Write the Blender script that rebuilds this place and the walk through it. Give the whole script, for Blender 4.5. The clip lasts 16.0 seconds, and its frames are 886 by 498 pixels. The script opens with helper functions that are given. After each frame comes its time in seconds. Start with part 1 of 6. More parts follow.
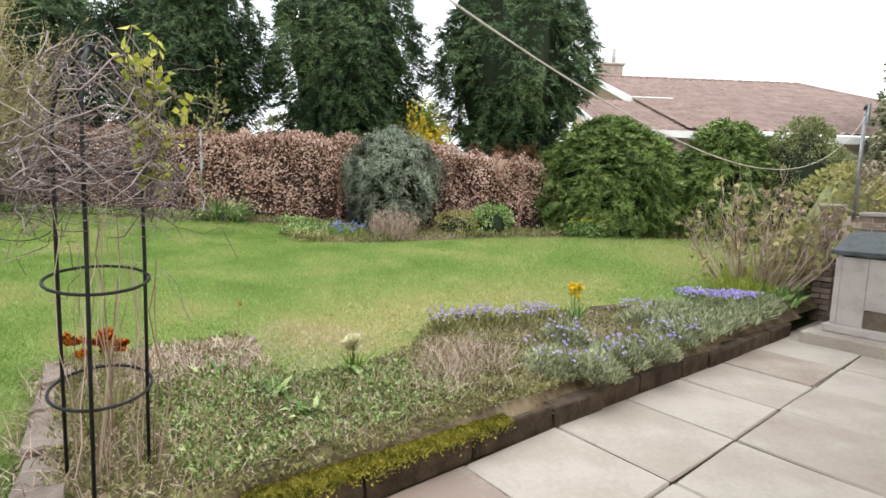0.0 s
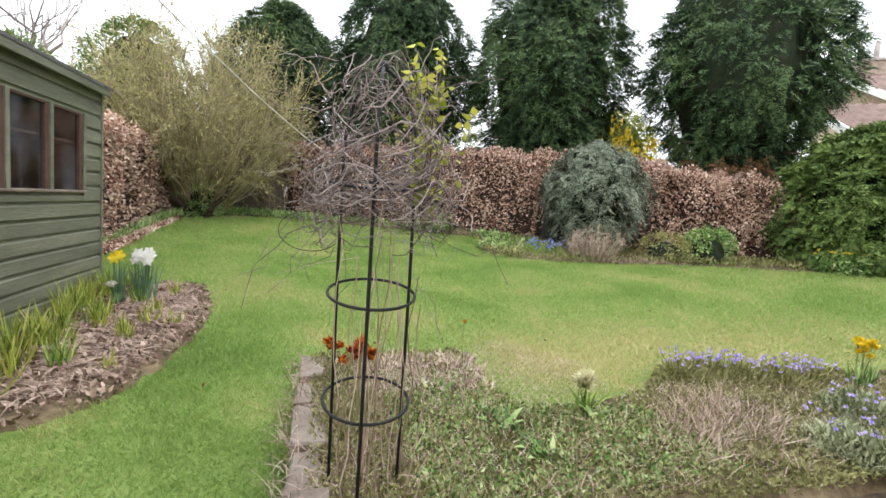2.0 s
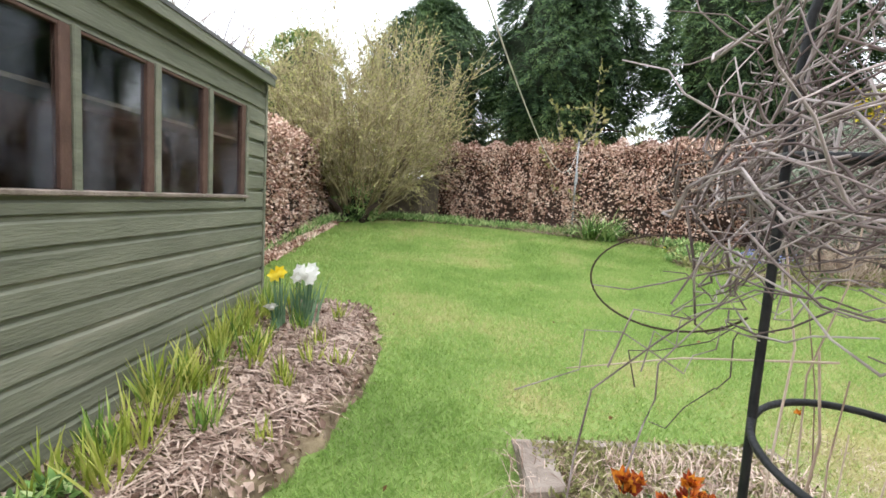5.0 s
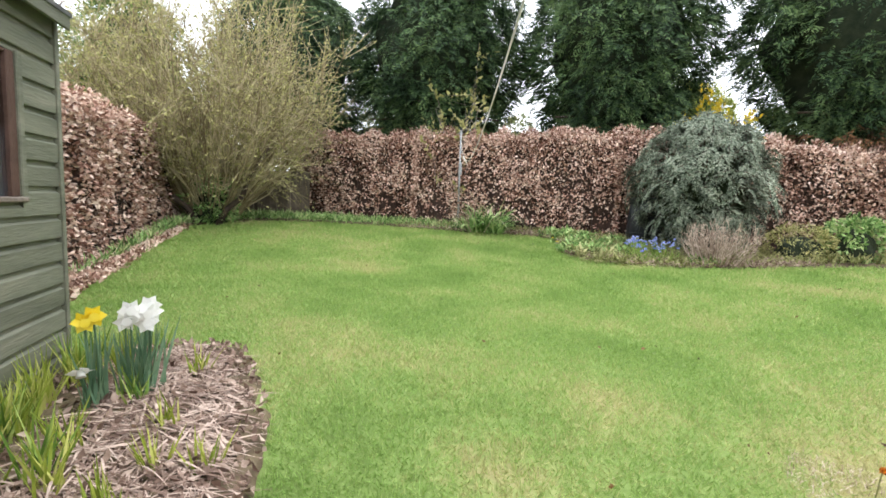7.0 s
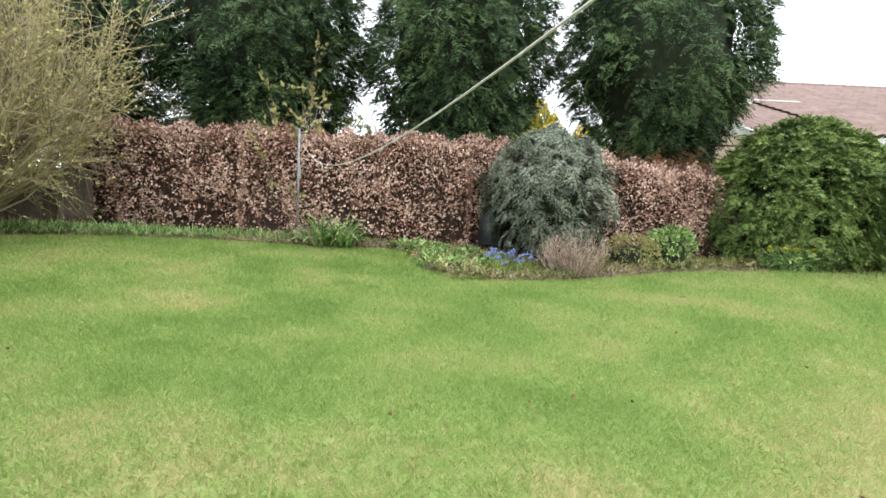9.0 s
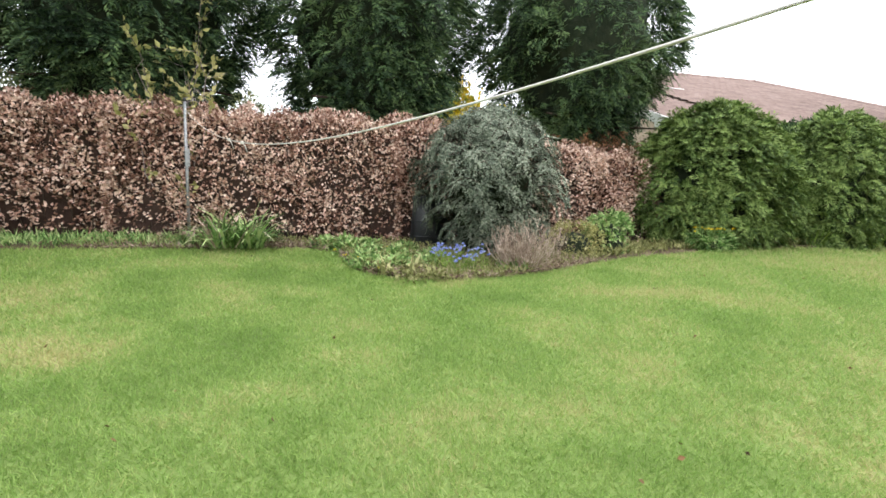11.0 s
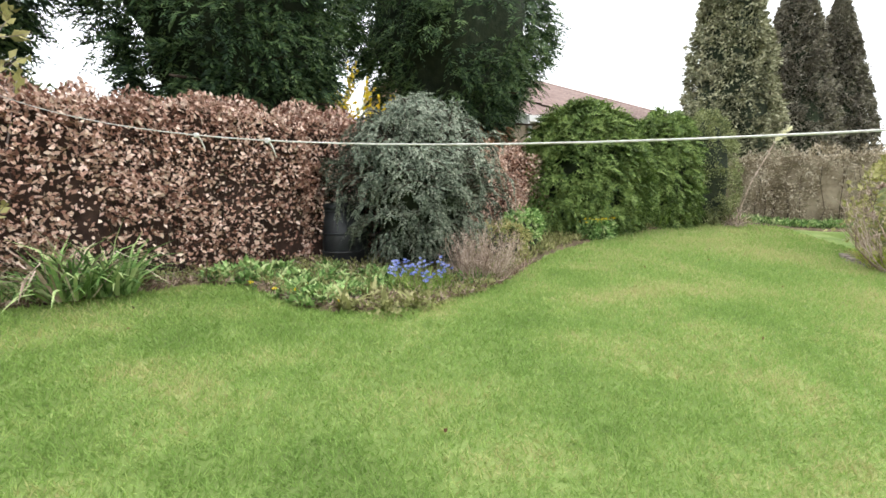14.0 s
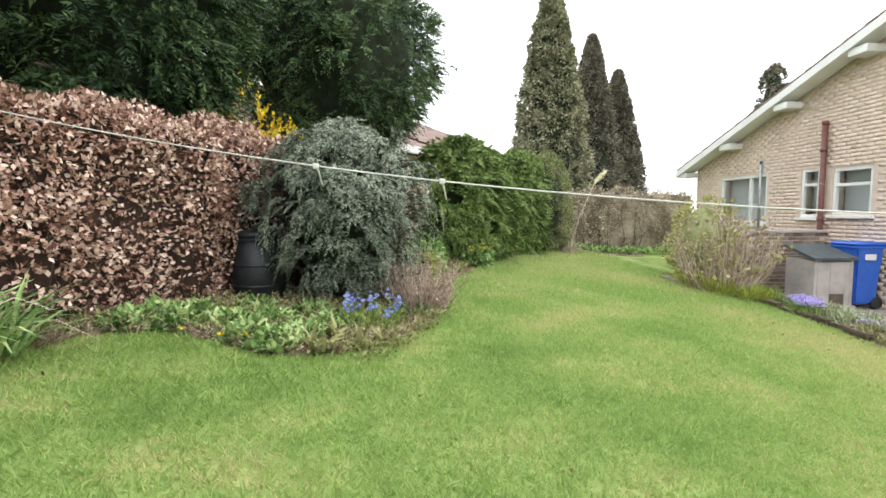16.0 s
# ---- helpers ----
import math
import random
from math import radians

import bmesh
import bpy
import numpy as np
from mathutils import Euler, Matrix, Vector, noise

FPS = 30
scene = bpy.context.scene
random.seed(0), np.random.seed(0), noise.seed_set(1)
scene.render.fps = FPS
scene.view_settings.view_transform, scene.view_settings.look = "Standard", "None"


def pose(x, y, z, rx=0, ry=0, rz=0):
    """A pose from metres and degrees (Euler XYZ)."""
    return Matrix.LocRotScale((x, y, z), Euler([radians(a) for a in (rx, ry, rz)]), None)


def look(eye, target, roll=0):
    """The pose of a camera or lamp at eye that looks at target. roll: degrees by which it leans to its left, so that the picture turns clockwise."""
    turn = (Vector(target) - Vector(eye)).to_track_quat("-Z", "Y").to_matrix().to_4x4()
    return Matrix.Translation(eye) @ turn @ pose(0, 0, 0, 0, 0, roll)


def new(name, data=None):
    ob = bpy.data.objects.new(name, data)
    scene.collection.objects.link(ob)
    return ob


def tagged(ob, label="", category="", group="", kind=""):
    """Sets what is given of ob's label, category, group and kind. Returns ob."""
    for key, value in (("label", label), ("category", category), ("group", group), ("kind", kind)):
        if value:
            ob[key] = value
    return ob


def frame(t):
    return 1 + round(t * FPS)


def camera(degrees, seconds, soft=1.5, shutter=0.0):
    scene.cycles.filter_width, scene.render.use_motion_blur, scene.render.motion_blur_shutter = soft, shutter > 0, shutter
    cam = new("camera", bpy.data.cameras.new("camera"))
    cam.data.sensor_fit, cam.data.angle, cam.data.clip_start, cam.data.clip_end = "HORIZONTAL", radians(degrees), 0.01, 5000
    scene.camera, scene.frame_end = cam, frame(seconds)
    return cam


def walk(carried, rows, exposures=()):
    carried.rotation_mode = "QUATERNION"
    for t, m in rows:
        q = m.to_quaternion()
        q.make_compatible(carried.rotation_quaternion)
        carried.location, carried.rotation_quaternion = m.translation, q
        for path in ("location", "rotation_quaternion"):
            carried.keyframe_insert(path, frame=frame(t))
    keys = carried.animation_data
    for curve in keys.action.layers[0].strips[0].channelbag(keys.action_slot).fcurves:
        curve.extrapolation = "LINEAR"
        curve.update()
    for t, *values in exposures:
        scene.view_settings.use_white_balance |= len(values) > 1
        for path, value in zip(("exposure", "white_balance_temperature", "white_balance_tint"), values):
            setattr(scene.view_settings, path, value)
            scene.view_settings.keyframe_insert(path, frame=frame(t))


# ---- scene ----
cam = camera(84.7, 16.0, soft=1.6)
PATH = [
    (0, (0.027, 0.026, 1.45), (1.182, 1.646, 1.248), 2.0),
    (0.5, (-0.026, 0.104, 1.451), (0.953, 1.836, 1.248), 2.9),
    (1, (-0.079, 0.201, 1.459), (0.723, 2.022, 1.257), 3.4),
    (1.5, (-0.143, 0.314, 1.462), (0.494, 2.2, 1.276), 3.7),
    (2, (-0.214, 0.438, 1.458), (0.296, 2.364, 1.281), 3.9),
    (2.5, (-0.265, 0.577, 1.462), (0.084, 2.538, 1.281), 3.9),
    (3, (-0.28, 0.765, 1.462), (-0.139, 2.751, 1.269), 3.7),
    (3.5, (-0.334, 0.984, 1.458), (-0.345, 2.974, 1.261), 3.5),
    (3.7, (-0.373, 1.076, 1.46), (-0.425, 3.065, 1.259), 3.8),
    (5.8, (-0.754, 2.141, 1.413), (-0.71, 4.13, 1.214), 2.4),
    (6, (-0.775, 2.229, 1.412), (-0.666, 4.215, 1.207), 2.4),
    (6.5, (-0.83, 2.448, 1.42), (-0.525, 4.412, 1.204), 2.3),
    (7, (-0.864, 2.687, 1.437), (-0.36, 4.611, 1.233), 2.0),
    (7.5, (-0.872, 2.936, 1.452), (-0.18, 4.803, 1.263), 1.9),
    (8, (-0.885, 3.164, 1.479), (-0.023, 4.959, 1.292), 2.3),
    (8.5, (-0.917, 3.43, 1.494), (0.098, 5.144, 1.322), 2.6),
    (9, (-0.927, 3.738, 1.51), (0.225, 5.366, 1.35), 2.5),
    (9.5, (-0.907, 3.992, 1.517), (0.34, 5.549, 1.361), 1.5),
    (10, (-0.845, 4.281, 1.525), (0.473, 5.775, 1.351), 0.8),
    (10.2, (-0.867, 4.447, 1.523), (0.495, 5.9, 1.341), 0.9),
    (12.3, (-0.773, 5.936, 1.595), (0.884, 7.039, 1.398), 0.3),
    (12.5, (-0.804, 6.093, 1.602), (0.887, 7.145, 1.408), 0.2),
    (13, (-0.852, 6.481, 1.635), (0.915, 7.393, 1.42), -0.3),
    (13.5, (-0.89, 6.881, 1.659), (0.947, 7.639, 1.426), -1.0),
    (14, (-0.92, 7.251, 1.686), (0.971, 7.862, 1.459), -1.7),
    (14.5, (-0.972, 7.652, 1.722), (0.972, 8.075, 1.522), -1.5),
    (15, (-1.011, 8.012, 1.756), (0.967, 8.255, 1.583), -1.4),
    (15.5, (-1.026, 8.407, 1.788), (0.967, 8.455, 1.631), -1.0),
    (16, (-1.051, 8.8, 1.814), (0.938, 8.655, 1.666), -0.0),
]
walk(cam, [(t, look(eye, target, roll)) for t, eye, target, roll in PATH], [(0, 0.78, 6500, 10), (0.5, 0.72, 6500, 10), (1.0, 0.67, 6500, 10), (1.5, 0.7, 6480, 10), (2.0, 0.78, 6450, 10), (3.0, 0.92, 6400, 10), (3.7, 1.0, 6350, 10), (6.0, 1.08, 6300, 10), (7.2, 1.02, 6330, 10), (9.0, 0.97, 6400, 10), (13.0, 0.94, 6450, 10), (16.0, 0.99, 6500, 10)])

# ---- light ----
world = bpy.data.worlds.new("sky")
scene.world = world
world.use_nodes = True
wn = world.node_tree.nodes
sky = wn.new("ShaderNodeTexSky")
sky.sky_type, sky.sun_disc = "NISHITA", False
sky.sun_elevation, sky.sun_rotation = radians(42), radians(200)
sky.air_density, sky.dust_density, sky.ozone_density = 1.0, 6.0, 1.0
mixw = wn.new("ShaderNodeMixRGB")
mixw.inputs[0].default_value = 0.88
mixw.inputs[2].default_value = (9.6, 9.9, 10.2, 1)
world.node_tree.links.new(sky.outputs[0], mixw.inputs[1])
world.node_tree.links.new(mixw.outputs[0], wn["Background"].inputs[0])
wn["Background"].inputs[1].default_value = 0.15
sun = new("sun", bpy.data.lights.new("sun", "SUN"))
sun.data.energy, sun.data.angle, sun.data.color = 0.7, radians(25), (1.0, 0.96, 0.9)
sun.matrix_world = look((8, 3, 20), (0, 4, 0))
scene.view_settings.exposure = 0.9

# ---- helpers of this scene ----
rng = np.random.default_rng(7)


def mesh_np(name, verts, faces):
    """A mesh from an (n, 3) array and an (m, k) array of corners."""
    verts, faces = np.asarray(verts, np.float32), np.asarray(faces, np.int32)
    me = bpy.data.meshes.new(name)
    me.vertices.add(len(verts))
    me.vertices.foreach_set("co", verts.ravel())
    m, k = faces.shape
    me.loops.add(m * k)
    me.loops.foreach_set("vertex_index", faces.ravel())
    me.polygons.add(m)
    me.polygons.foreach_set("loop_start", np.arange(0, m * k, k, dtype=np.int32))
    me.update(calc_edges=True)
    return me


def give(ob, parent=None, material=None):
    if material and ob.data:
        ob.data.materials.append(material)
    if parent is not None:
        ob.parent = parent
        ob.matrix_parent_inverse = parent.matrix_basis.inverted()
    return ob


def part(name, bm, material, parent=None, label=""):
    """One mesh object from a bmesh, under a thing or a part. World coordinates."""
    me = bpy.data.meshes.new(name)
    bm.normal_update()
    bm.to_mesh(me)
    bm.free()
    ob = give(new(name, me), parent, material)
    return tagged(ob, label) if label else ob


def part_np(name, verts, faces, material, parent=None, label="", smooth=False):
    me = mesh_np(name, verts, faces)
    if smooth:
        me.polygons.foreach_set("use_smooth", np.ones(len(me.polygons), bool))
    ob = give(new(name, me), parent, material)
    return tagged(ob, label) if label else ob


def thing(name, x, y, z, label, category, group="", kind=""):
    ob = new(name)
    ob.empty_display_size = 0.1
    ob.matrix_basis = pose(x, y, z)
    return tagged(ob, label, category, group, kind)


def box(bm, x0, x1, y0, y1, z0, z1, bevel=0.0, m=None):
    """A bevelled block added to bm, turned by m."""
    r = bmesh.ops.create_cube(bm, size=1.0)
    vs = r["verts"]
    for v in vs:
        v.co = Vector(((x0 + x1) / 2 + v.co.x * (x1 - x0), (y0 + y1) / 2 + v.co.y * (y1 - y0), (z0 + z1) / 2 + v.co.z * (z1 - z0)))
    if bevel:
        es = list({e for v in vs for e in v.link_edges})
        r = bmesh.ops.bevel(bm, geom=es, offset=bevel, segments=1, affect="EDGES")
        vs = list({v for f in r["faces"] for v in f.verts} | {v for v in vs if v.is_valid})
    if m is not None:
        bmesh.ops.transform(bm, matrix=m, verts=vs)
    return vs


def boxed(*a, **k):
    bm = bmesh.new()
    box(bm, *a, **k)
    return bm


def tube(bm, pts, r0, r1=None, n=6, caps=True):
    """A tapered tube along points."""
    r1 = r0 if r1 is None else r1
    pts = [Vector(p) for p in pts]
    rings = []
    ref = Vector((0.31, 0.77, 0.55))
    for i, p in enumerate(pts):
        d = (pts[min(i + 1, len(pts) - 1)] - pts[max(i - 1, 0)]).normalized()
        a = d.cross(ref)
        a = a.normalized() if a.length > 1e-4 else d.orthogonal().normalized()
        b = d.cross(a)
        r = r0 + (r1 - r0) * i / max(1, len(pts) - 1)
        rings.append([bm.verts.new(p + (a * math.cos(t) + b * math.sin(t)) * r) for t in (2 * math.pi * k / n for k in range(n))])
    for ra, rb in zip(rings, rings[1:]):
        for k in range(n):
            f = bm.faces.new((ra[k], ra[(k + 1) % n], rb[(k + 1) % n], rb[k]))
            f.smooth = True
    if caps:
        bm.faces.new(rings[0][::-1])
        bm.faces.new(rings[-1])


def tubes_np(lines, radii, n=4):
    """Many tapered stems at once: lines (m, k, 3), radii (m, k)."""
    lines, radii = np.asarray(lines, float), np.asarray(radii, float)
    m, k, _ = lines.shape
    d = np.gradient(lines, axis=1)
    d /= np.linalg.norm(d, axis=2, keepdims=True) + 1e-9
    a = np.cross(d, np.array([0.31, 0.77, 0.55]))
    a /= np.linalg.norm(a, axis=2, keepdims=True) + 1e-9
    b = np.cross(d, a)
    t = 2 * np.pi * np.arange(n) / n
    ring = a[:, :, None] * np.cos(t)[:, None] + b[:, :, None] * np.sin(t)[:, None]
    verts = (lines[:, :, None] + ring * radii[:, :, None, None]).reshape(-1, 3)
    idx = np.arange(m * k * n).reshape(m, k, n)
    nxt = np.roll(idx, -1, axis=2)
    faces = np.stack([idx[:, :-1], nxt[:, :-1], nxt[:, 1:], idx[:, 1:]], -1).reshape(-1, 4)
    return verts, faces


def unit(v):
    return v / (np.linalg.norm(v, axis=-1, keepdims=True) + 1e-9)


def leaves(P, D, length, width, cup=0.25, face=None, shape=0.45):
    """Folded leaves, two faces each: bases P, directions D, along length, width across."""
    n = len(P)
    D = unit(D)
    face = rng.normal(size=(n, 3)) if face is None else face + 0.35 * rng.normal(size=(n, 3))
    S = unit(np.cross(D, face))
    N = np.cross(S, D)
    length, width = np.broadcast_to(length, n)[:, None], np.broadcast_to(width, n)[:, None]
    mid = P + D * length * shape
    a = mid + S * width / 2 + N * width * cup
    c = mid - S * width / 2 + N * width * cup
    tip = P + D * length
    verts = np.stack([P, a, tip, c], 1).reshape(-1, 3)
    i = 4 * np.arange(n)[:, None]
    faces = np.concatenate([i + [[0, 1, 2]], i + [[0, 2, 3]]])
    return verts, faces


def join_np(*sets):
    off, vs, fs = 0, [], []
    for v, f in sets:
        vs.append(v)
        fs.append(f + off)
        off += len(v)
    return np.concatenate(vs), np.concatenate(fs)


def lawn_z(x, y):
    """Height of the sloping garden, in metres above the patio."""
    b = np.interp(y, [1.5, 2.2, 3.0, 4.8, 6.2, 7.2, 9, 10, 12, 13, 16, 40], [0.0, 0.06, 0.17, 0.34, 0.43, 0.46, 0.5, 0.58, 0.78, 0.84, 0.9, 1.2])
    return b + 0.03 * np.clip(np.asarray(x) - 2, 0, 14) + 0.006 * np.sin(1.7 * np.asarray(x) + 0.6) * np.sin(1.3 * np.asarray(y))


# ---- materials ----
def material(name, colours, scale=6.0, detail=6.0, rough=0.85, bump=0.3, bump_scale=None, fine=40.0, island=0.0, object_random=0.0, spec=0.3, metal=0.0, translucent=0.0, stretch=None, patches=()):
    """A surface of two or more colours, mixed by noise at two scales, with fine relief. island: how far each leaf differs."""
    mat = bpy.data.materials.new(name)
    mat.use_nodes = True
    nt = mat.node_tree
    n, link = nt.nodes, nt.links.new
    bsdf = n["Principled BSDF"]
    tc = n.new("ShaderNodeTexCoord")
    n1, n2 = n.new("ShaderNodeTexNoise"), n.new("ShaderNodeTexNoise")
    n1.inputs["Scale"].default_value, n1.inputs["Detail"].default_value = scale, detail
    n2.inputs["Scale"].default_value, n2.inputs["Detail"].default_value = fine, 4.0
    coord = tc.outputs["Object"]
    if stretch:
        mp = n.new("ShaderNodeMapping")
        mp.inputs["Scale"].default_value = stretch
        link(coord, mp.inputs["Vector"])
        coord = mp.outputs[0]
    for q in (n1, n2):
        link(coord, q.inputs["Vector"])
    add = n.new("ShaderNodeMath")
    add.operation = "MULTIPLY_ADD"
    add.inputs[1].default_value = 0.35
    link(n2.outputs["Fac"], add.inputs[0])
    link(n1.outputs["Fac"], add.inputs[2])
    last = add
    for amount, node, socket in ((island, "ShaderNodeNewGeometry", "Random Per Island"), (object_random, "ShaderNodeObjectInfo", "Random")):
        if amount:
            src, mul = n.new(node), n.new("ShaderNodeMath")
            mul.operation = "MULTIPLY_ADD"
            mul.inputs[1].default_value = amount
            link(src.outputs[socket], mul.inputs[0])
            link(last.outputs[0], mul.inputs[2])
            sub = n.new("ShaderNodeMath")
            sub.operation = "SUBTRACT"
            sub.inputs[1].default_value = amount / 2
            link(mul.outputs[0], sub.inputs[0])
            last = sub
    # worn, mossy or darker patches: centre, radius and how far they shift the colour
    for px, py, pr, amount in patches:
        far, rim, grow, sm = n.new("ShaderNodeVectorMath"), n.new("ShaderNodeMath"), n.new("ShaderNodeMapRange"), n.new("ShaderNodeMath")
        far.operation = "DISTANCE"
        far.inputs[1].default_value = (px, py, 0.3)
        link(coord, far.inputs[0])
        rim.operation = "MULTIPLY_ADD"
        rim.inputs[1].default_value = 2.6 * pr
        link(n1.outputs["Fac"], rim.inputs[0])
        link(far.outputs["Value"], rim.inputs[2])
        grow.interpolation_type = "SMOOTHSTEP"
        grow.inputs["From Min"].default_value, grow.inputs["From Max"].default_value = 2.5 * pr, 1.1 * pr
        grow.inputs["To Min"].default_value, grow.inputs["To Max"].default_value = 0.0, amount
        link(rim.outputs[0], grow.inputs["Value"])
        sm.operation = "ADD"
        link(grow.outputs[0], sm.inputs[0])
        link(last.outputs[0], sm.inputs[1])
        last = sm
    ramp = n.new("ShaderNodeValToRGB")
    ramp.color_ramp.elements[0].position, ramp.color_ramp.elements[1].position = 0.42, 0.92
    for i, c in enumerate(colours):
        if 0 < i < len(colours) - 1:
            e = ramp.color_ramp.elements.new(0.42 + 0.5 * i / (len(colours) - 1))
            e.color = (*c, 1)
    ramp.color_ramp.elements[0].color = (*colours[0], 1)
    ramp.color_ramp.elements[-1].color = (*colours[-1], 1)
    link(last.outputs[0], ramp.inputs["Fac"])
    link(ramp.outputs["Color"], bsdf.inputs["Base Color"])
    bsdf.inputs["Roughness"].default_value = rough
    bsdf.inputs["Specular IOR Level"].default_value = spec
    bsdf.inputs["Metallic"].default_value = metal
    if bump:
        bp, n3 = n.new("ShaderNodeBump"), n.new("ShaderNodeTexNoise")
        n3.inputs["Scale"].default_value, n3.inputs["Detail"].default_value = bump_scale or fine, 6.0
        link(coord, n3.inputs["Vector"])
        bp.inputs["Strength"].default_value, bp.inputs["Distance"].default_value = bump, 0.02
        link(n3.outputs["Fac"], bp.inputs["Height"])
        link(bp.outputs["Normal"], bsdf.inputs["Normal"])
    if translucent:
        tr, mix = n.new("ShaderNodeBsdfTranslucent"), n.new("ShaderNodeMixShader")
        mix.inputs[0].default_value = translucent
        link(ramp.outputs["Color"], tr.inputs["Color"])
        link(bsdf.outputs[0], mix.inputs[1])
        link(tr.outputs[0], mix.inputs[2])
        link(mix.outputs[0], n["Material Output"].inputs["Surface"])
    return mat


# Positive amounts shift to worn yellow turf, negative ones to darker green.
TURF_PATCHES = [(1.6, 3.95, 0.8, 0.42), (2.6, 4.2, 1.2, 0.27), (3.9, 4.0, 1.2, 0.27), (5.4, 4.2, 1.3, 0.18), (9.6, 5.3, 2.2, 0.2), (7.0, 7.0, 1.1, 0.18), (8.2, 4.4, 1.2, 0.2),
        (-0.55, 3.4, 0.4, 0.16), (0.7, 5.0, 0.7, 0.14), (4.7, 8.0, 0.45, 0.2), (12.0, 4.2, 1.5, 0.2), (1.2, 6.6, 0.5, 0.1), (-1.6, 6.9, 0.6, 0.12), (0.9, 10.3, 1.6, -0.13), (-0.9, 2.8, 1.4, -0.18), (0.6, 8.4, 1.0, -0.08)]
M_LAWN = material("lawn_turf", [(0.119, 0.175, 0.045), (0.143, 0.209, 0.053), (0.171, 0.244, 0.067), (0.222, 0.275, 0.088), (0.325, 0.3, 0.138)], 1.1, 8, 0.95, 0.5, 45, 14.0, patches=TURF_PATCHES)
M_BLADE = material("grass_blades", [(0.215, 0.338, 0.086), (0.267, 0.402, 0.108), (0.316, 0.446, 0.133), (0.388, 0.484, 0.168), (0.51, 0.49, 0.235)], 1.1, 8, 0.75, 0, None, 14.0, island=0.4, translucent=0.45, patches=TURF_PATCHES)
M_SOIL = material("soil", [(0.056, 0.04, 0.025), (0.125, 0.094, 0.056), (0.25, 0.2, 0.124)], 5, 8, 0.95, 0.9, 30, 26)
M_SLAB = material("sandstone_slab", [(0.28, 0.225, 0.19), (0.352, 0.305, 0.262), (0.385, 0.347, 0.3), (0.445, 0.407, 0.36)], 2.2, 8, 0.8, 0.15, 60, 30, object_random=0.7)
M_JOINT = material("mossy_joint", [(0.035, 0.035, 0.02), (0.09, 0.085, 0.05)], 12, 5, 0.95, 0.5)
M_WALLSTONE = material("damp_stone", [(0.035, 0.026, 0.018), (0.075, 0.056, 0.038), (0.13, 0.1, 0.07)], 7, 8, 0.9, 0.6, 40, 30, object_random=0.25)
M_COPING = material("coping_stone", [(0.144, 0.115, 0.094), (0.245, 0.202, 0.173), (0.302, 0.259, 0.223)], 6, 8, 0.9, 0.5, 50, 30, object_random=0.2)
M_MOSS = material("moss", [(0.12, 0.125, 0.015), (0.28, 0.265, 0.032), (0.43, 0.38, 0.065)], 14, 6, 0.95, 0.9, 90, 60, island=0.2)
M_SHED = material("green_stained_boards", [(0.1, 0.105, 0.077), (0.134, 0.14, 0.102), (0.17, 0.176, 0.13), (0.225, 0.222, 0.17)], 9, 8, 0.65, 0.3, 90, 60, object_random=0.22, stretch=(1, 0.12, 1))
M_FELT = material("roofing_felt", [(0.08, 0.08, 0.08), (0.16, 0.16, 0.16)], 10, 6, 0.95, 0.5, 120)
M_REDWOOD = material("red_brown_wood", [(0.066, 0.036, 0.027), (0.118, 0.068, 0.052)], 8, 6, 0.7, 0.25, 60)
M_MAT = material("flattened_dead_stalks", [(0.17, 0.11, 0.085), (0.33, 0.235, 0.19), (0.54, 0.42, 0.35)], 6, 4, 0.9, 0.2, 40, 20, island=0.8)
# Wood darkened in colour for the shade inside the closed shed.
M_SHADEDWOOD = material("shaded_inside_boards", [(0.03, 0.02, 0.016), (0.08, 0.055, 0.04)], 4, 5, 0.9, 0.3)
M_METAL_BLACK = material("black_painted_steel", [(0.012, 0.013, 0.015), (0.03, 0.032, 0.035)], 30, 4, 0.5, 0.2, 90, metal=0.2)
M_GALV = material("galvanised_steel", [(0.25, 0.26, 0.27), (0.42, 0.43, 0.44)], 20, 5, 0.5, 0.15, metal=0.7)
M_TWIG = material("grey_twigs", [(0.115, 0.088, 0.086), (0.235, 0.192, 0.186), (0.42, 0.37, 0.36)], 18, 4, 0.9, 0.2, 60, island=0.7)
M_BARK = material("bark", [(0.03, 0.022, 0.016), (0.09, 0.065, 0.05)], 9, 8, 0.95, 0.9, 30)
M_CONIFER = material("conifer_foliage", [(0.01, 0.026, 0.012), (0.029, 0.062, 0.026), (0.064, 0.117, 0.043), (0.125, 0.19, 0.07)], 0.9, 5, 0.7, 0, None, 7, island=0.5, translucent=0.08)
M_DEADFERN = material("dead_conifer_sprays", [(0.06, 0.03, 0.018), (0.14, 0.07, 0.035), (0.24, 0.13, 0.06)], 2, 5, 0.85, 0, None, 9, island=0.6)
# Dark green-black gives the shade within crowns and bushes; plants have no solid core.
M_CORE = material("shaded_plant_core", [(0.012, 0.02, 0.011), (0.035, 0.045, 0.024)], 6, 6, 0.95, 0.8, 14)
M_BEECH = material("dead_beech_leaves", [(0.2, 0.1, 0.07), (0.45, 0.272, 0.205), (0.67, 0.465, 0.375), (0.84, 0.67, 0.565)], 1.6, 5, 0.75, 0, None, 10, island=0.75, translucent=0.15)
# Near-black stands for the shade between leaves; a hedge has no solid core.
M_BEECHCORE = material("shaded_hedge_core", [(0.02, 0.012, 0.01), (0.07, 0.042, 0.032)], 7, 6, 0.95, 0.8, 20)
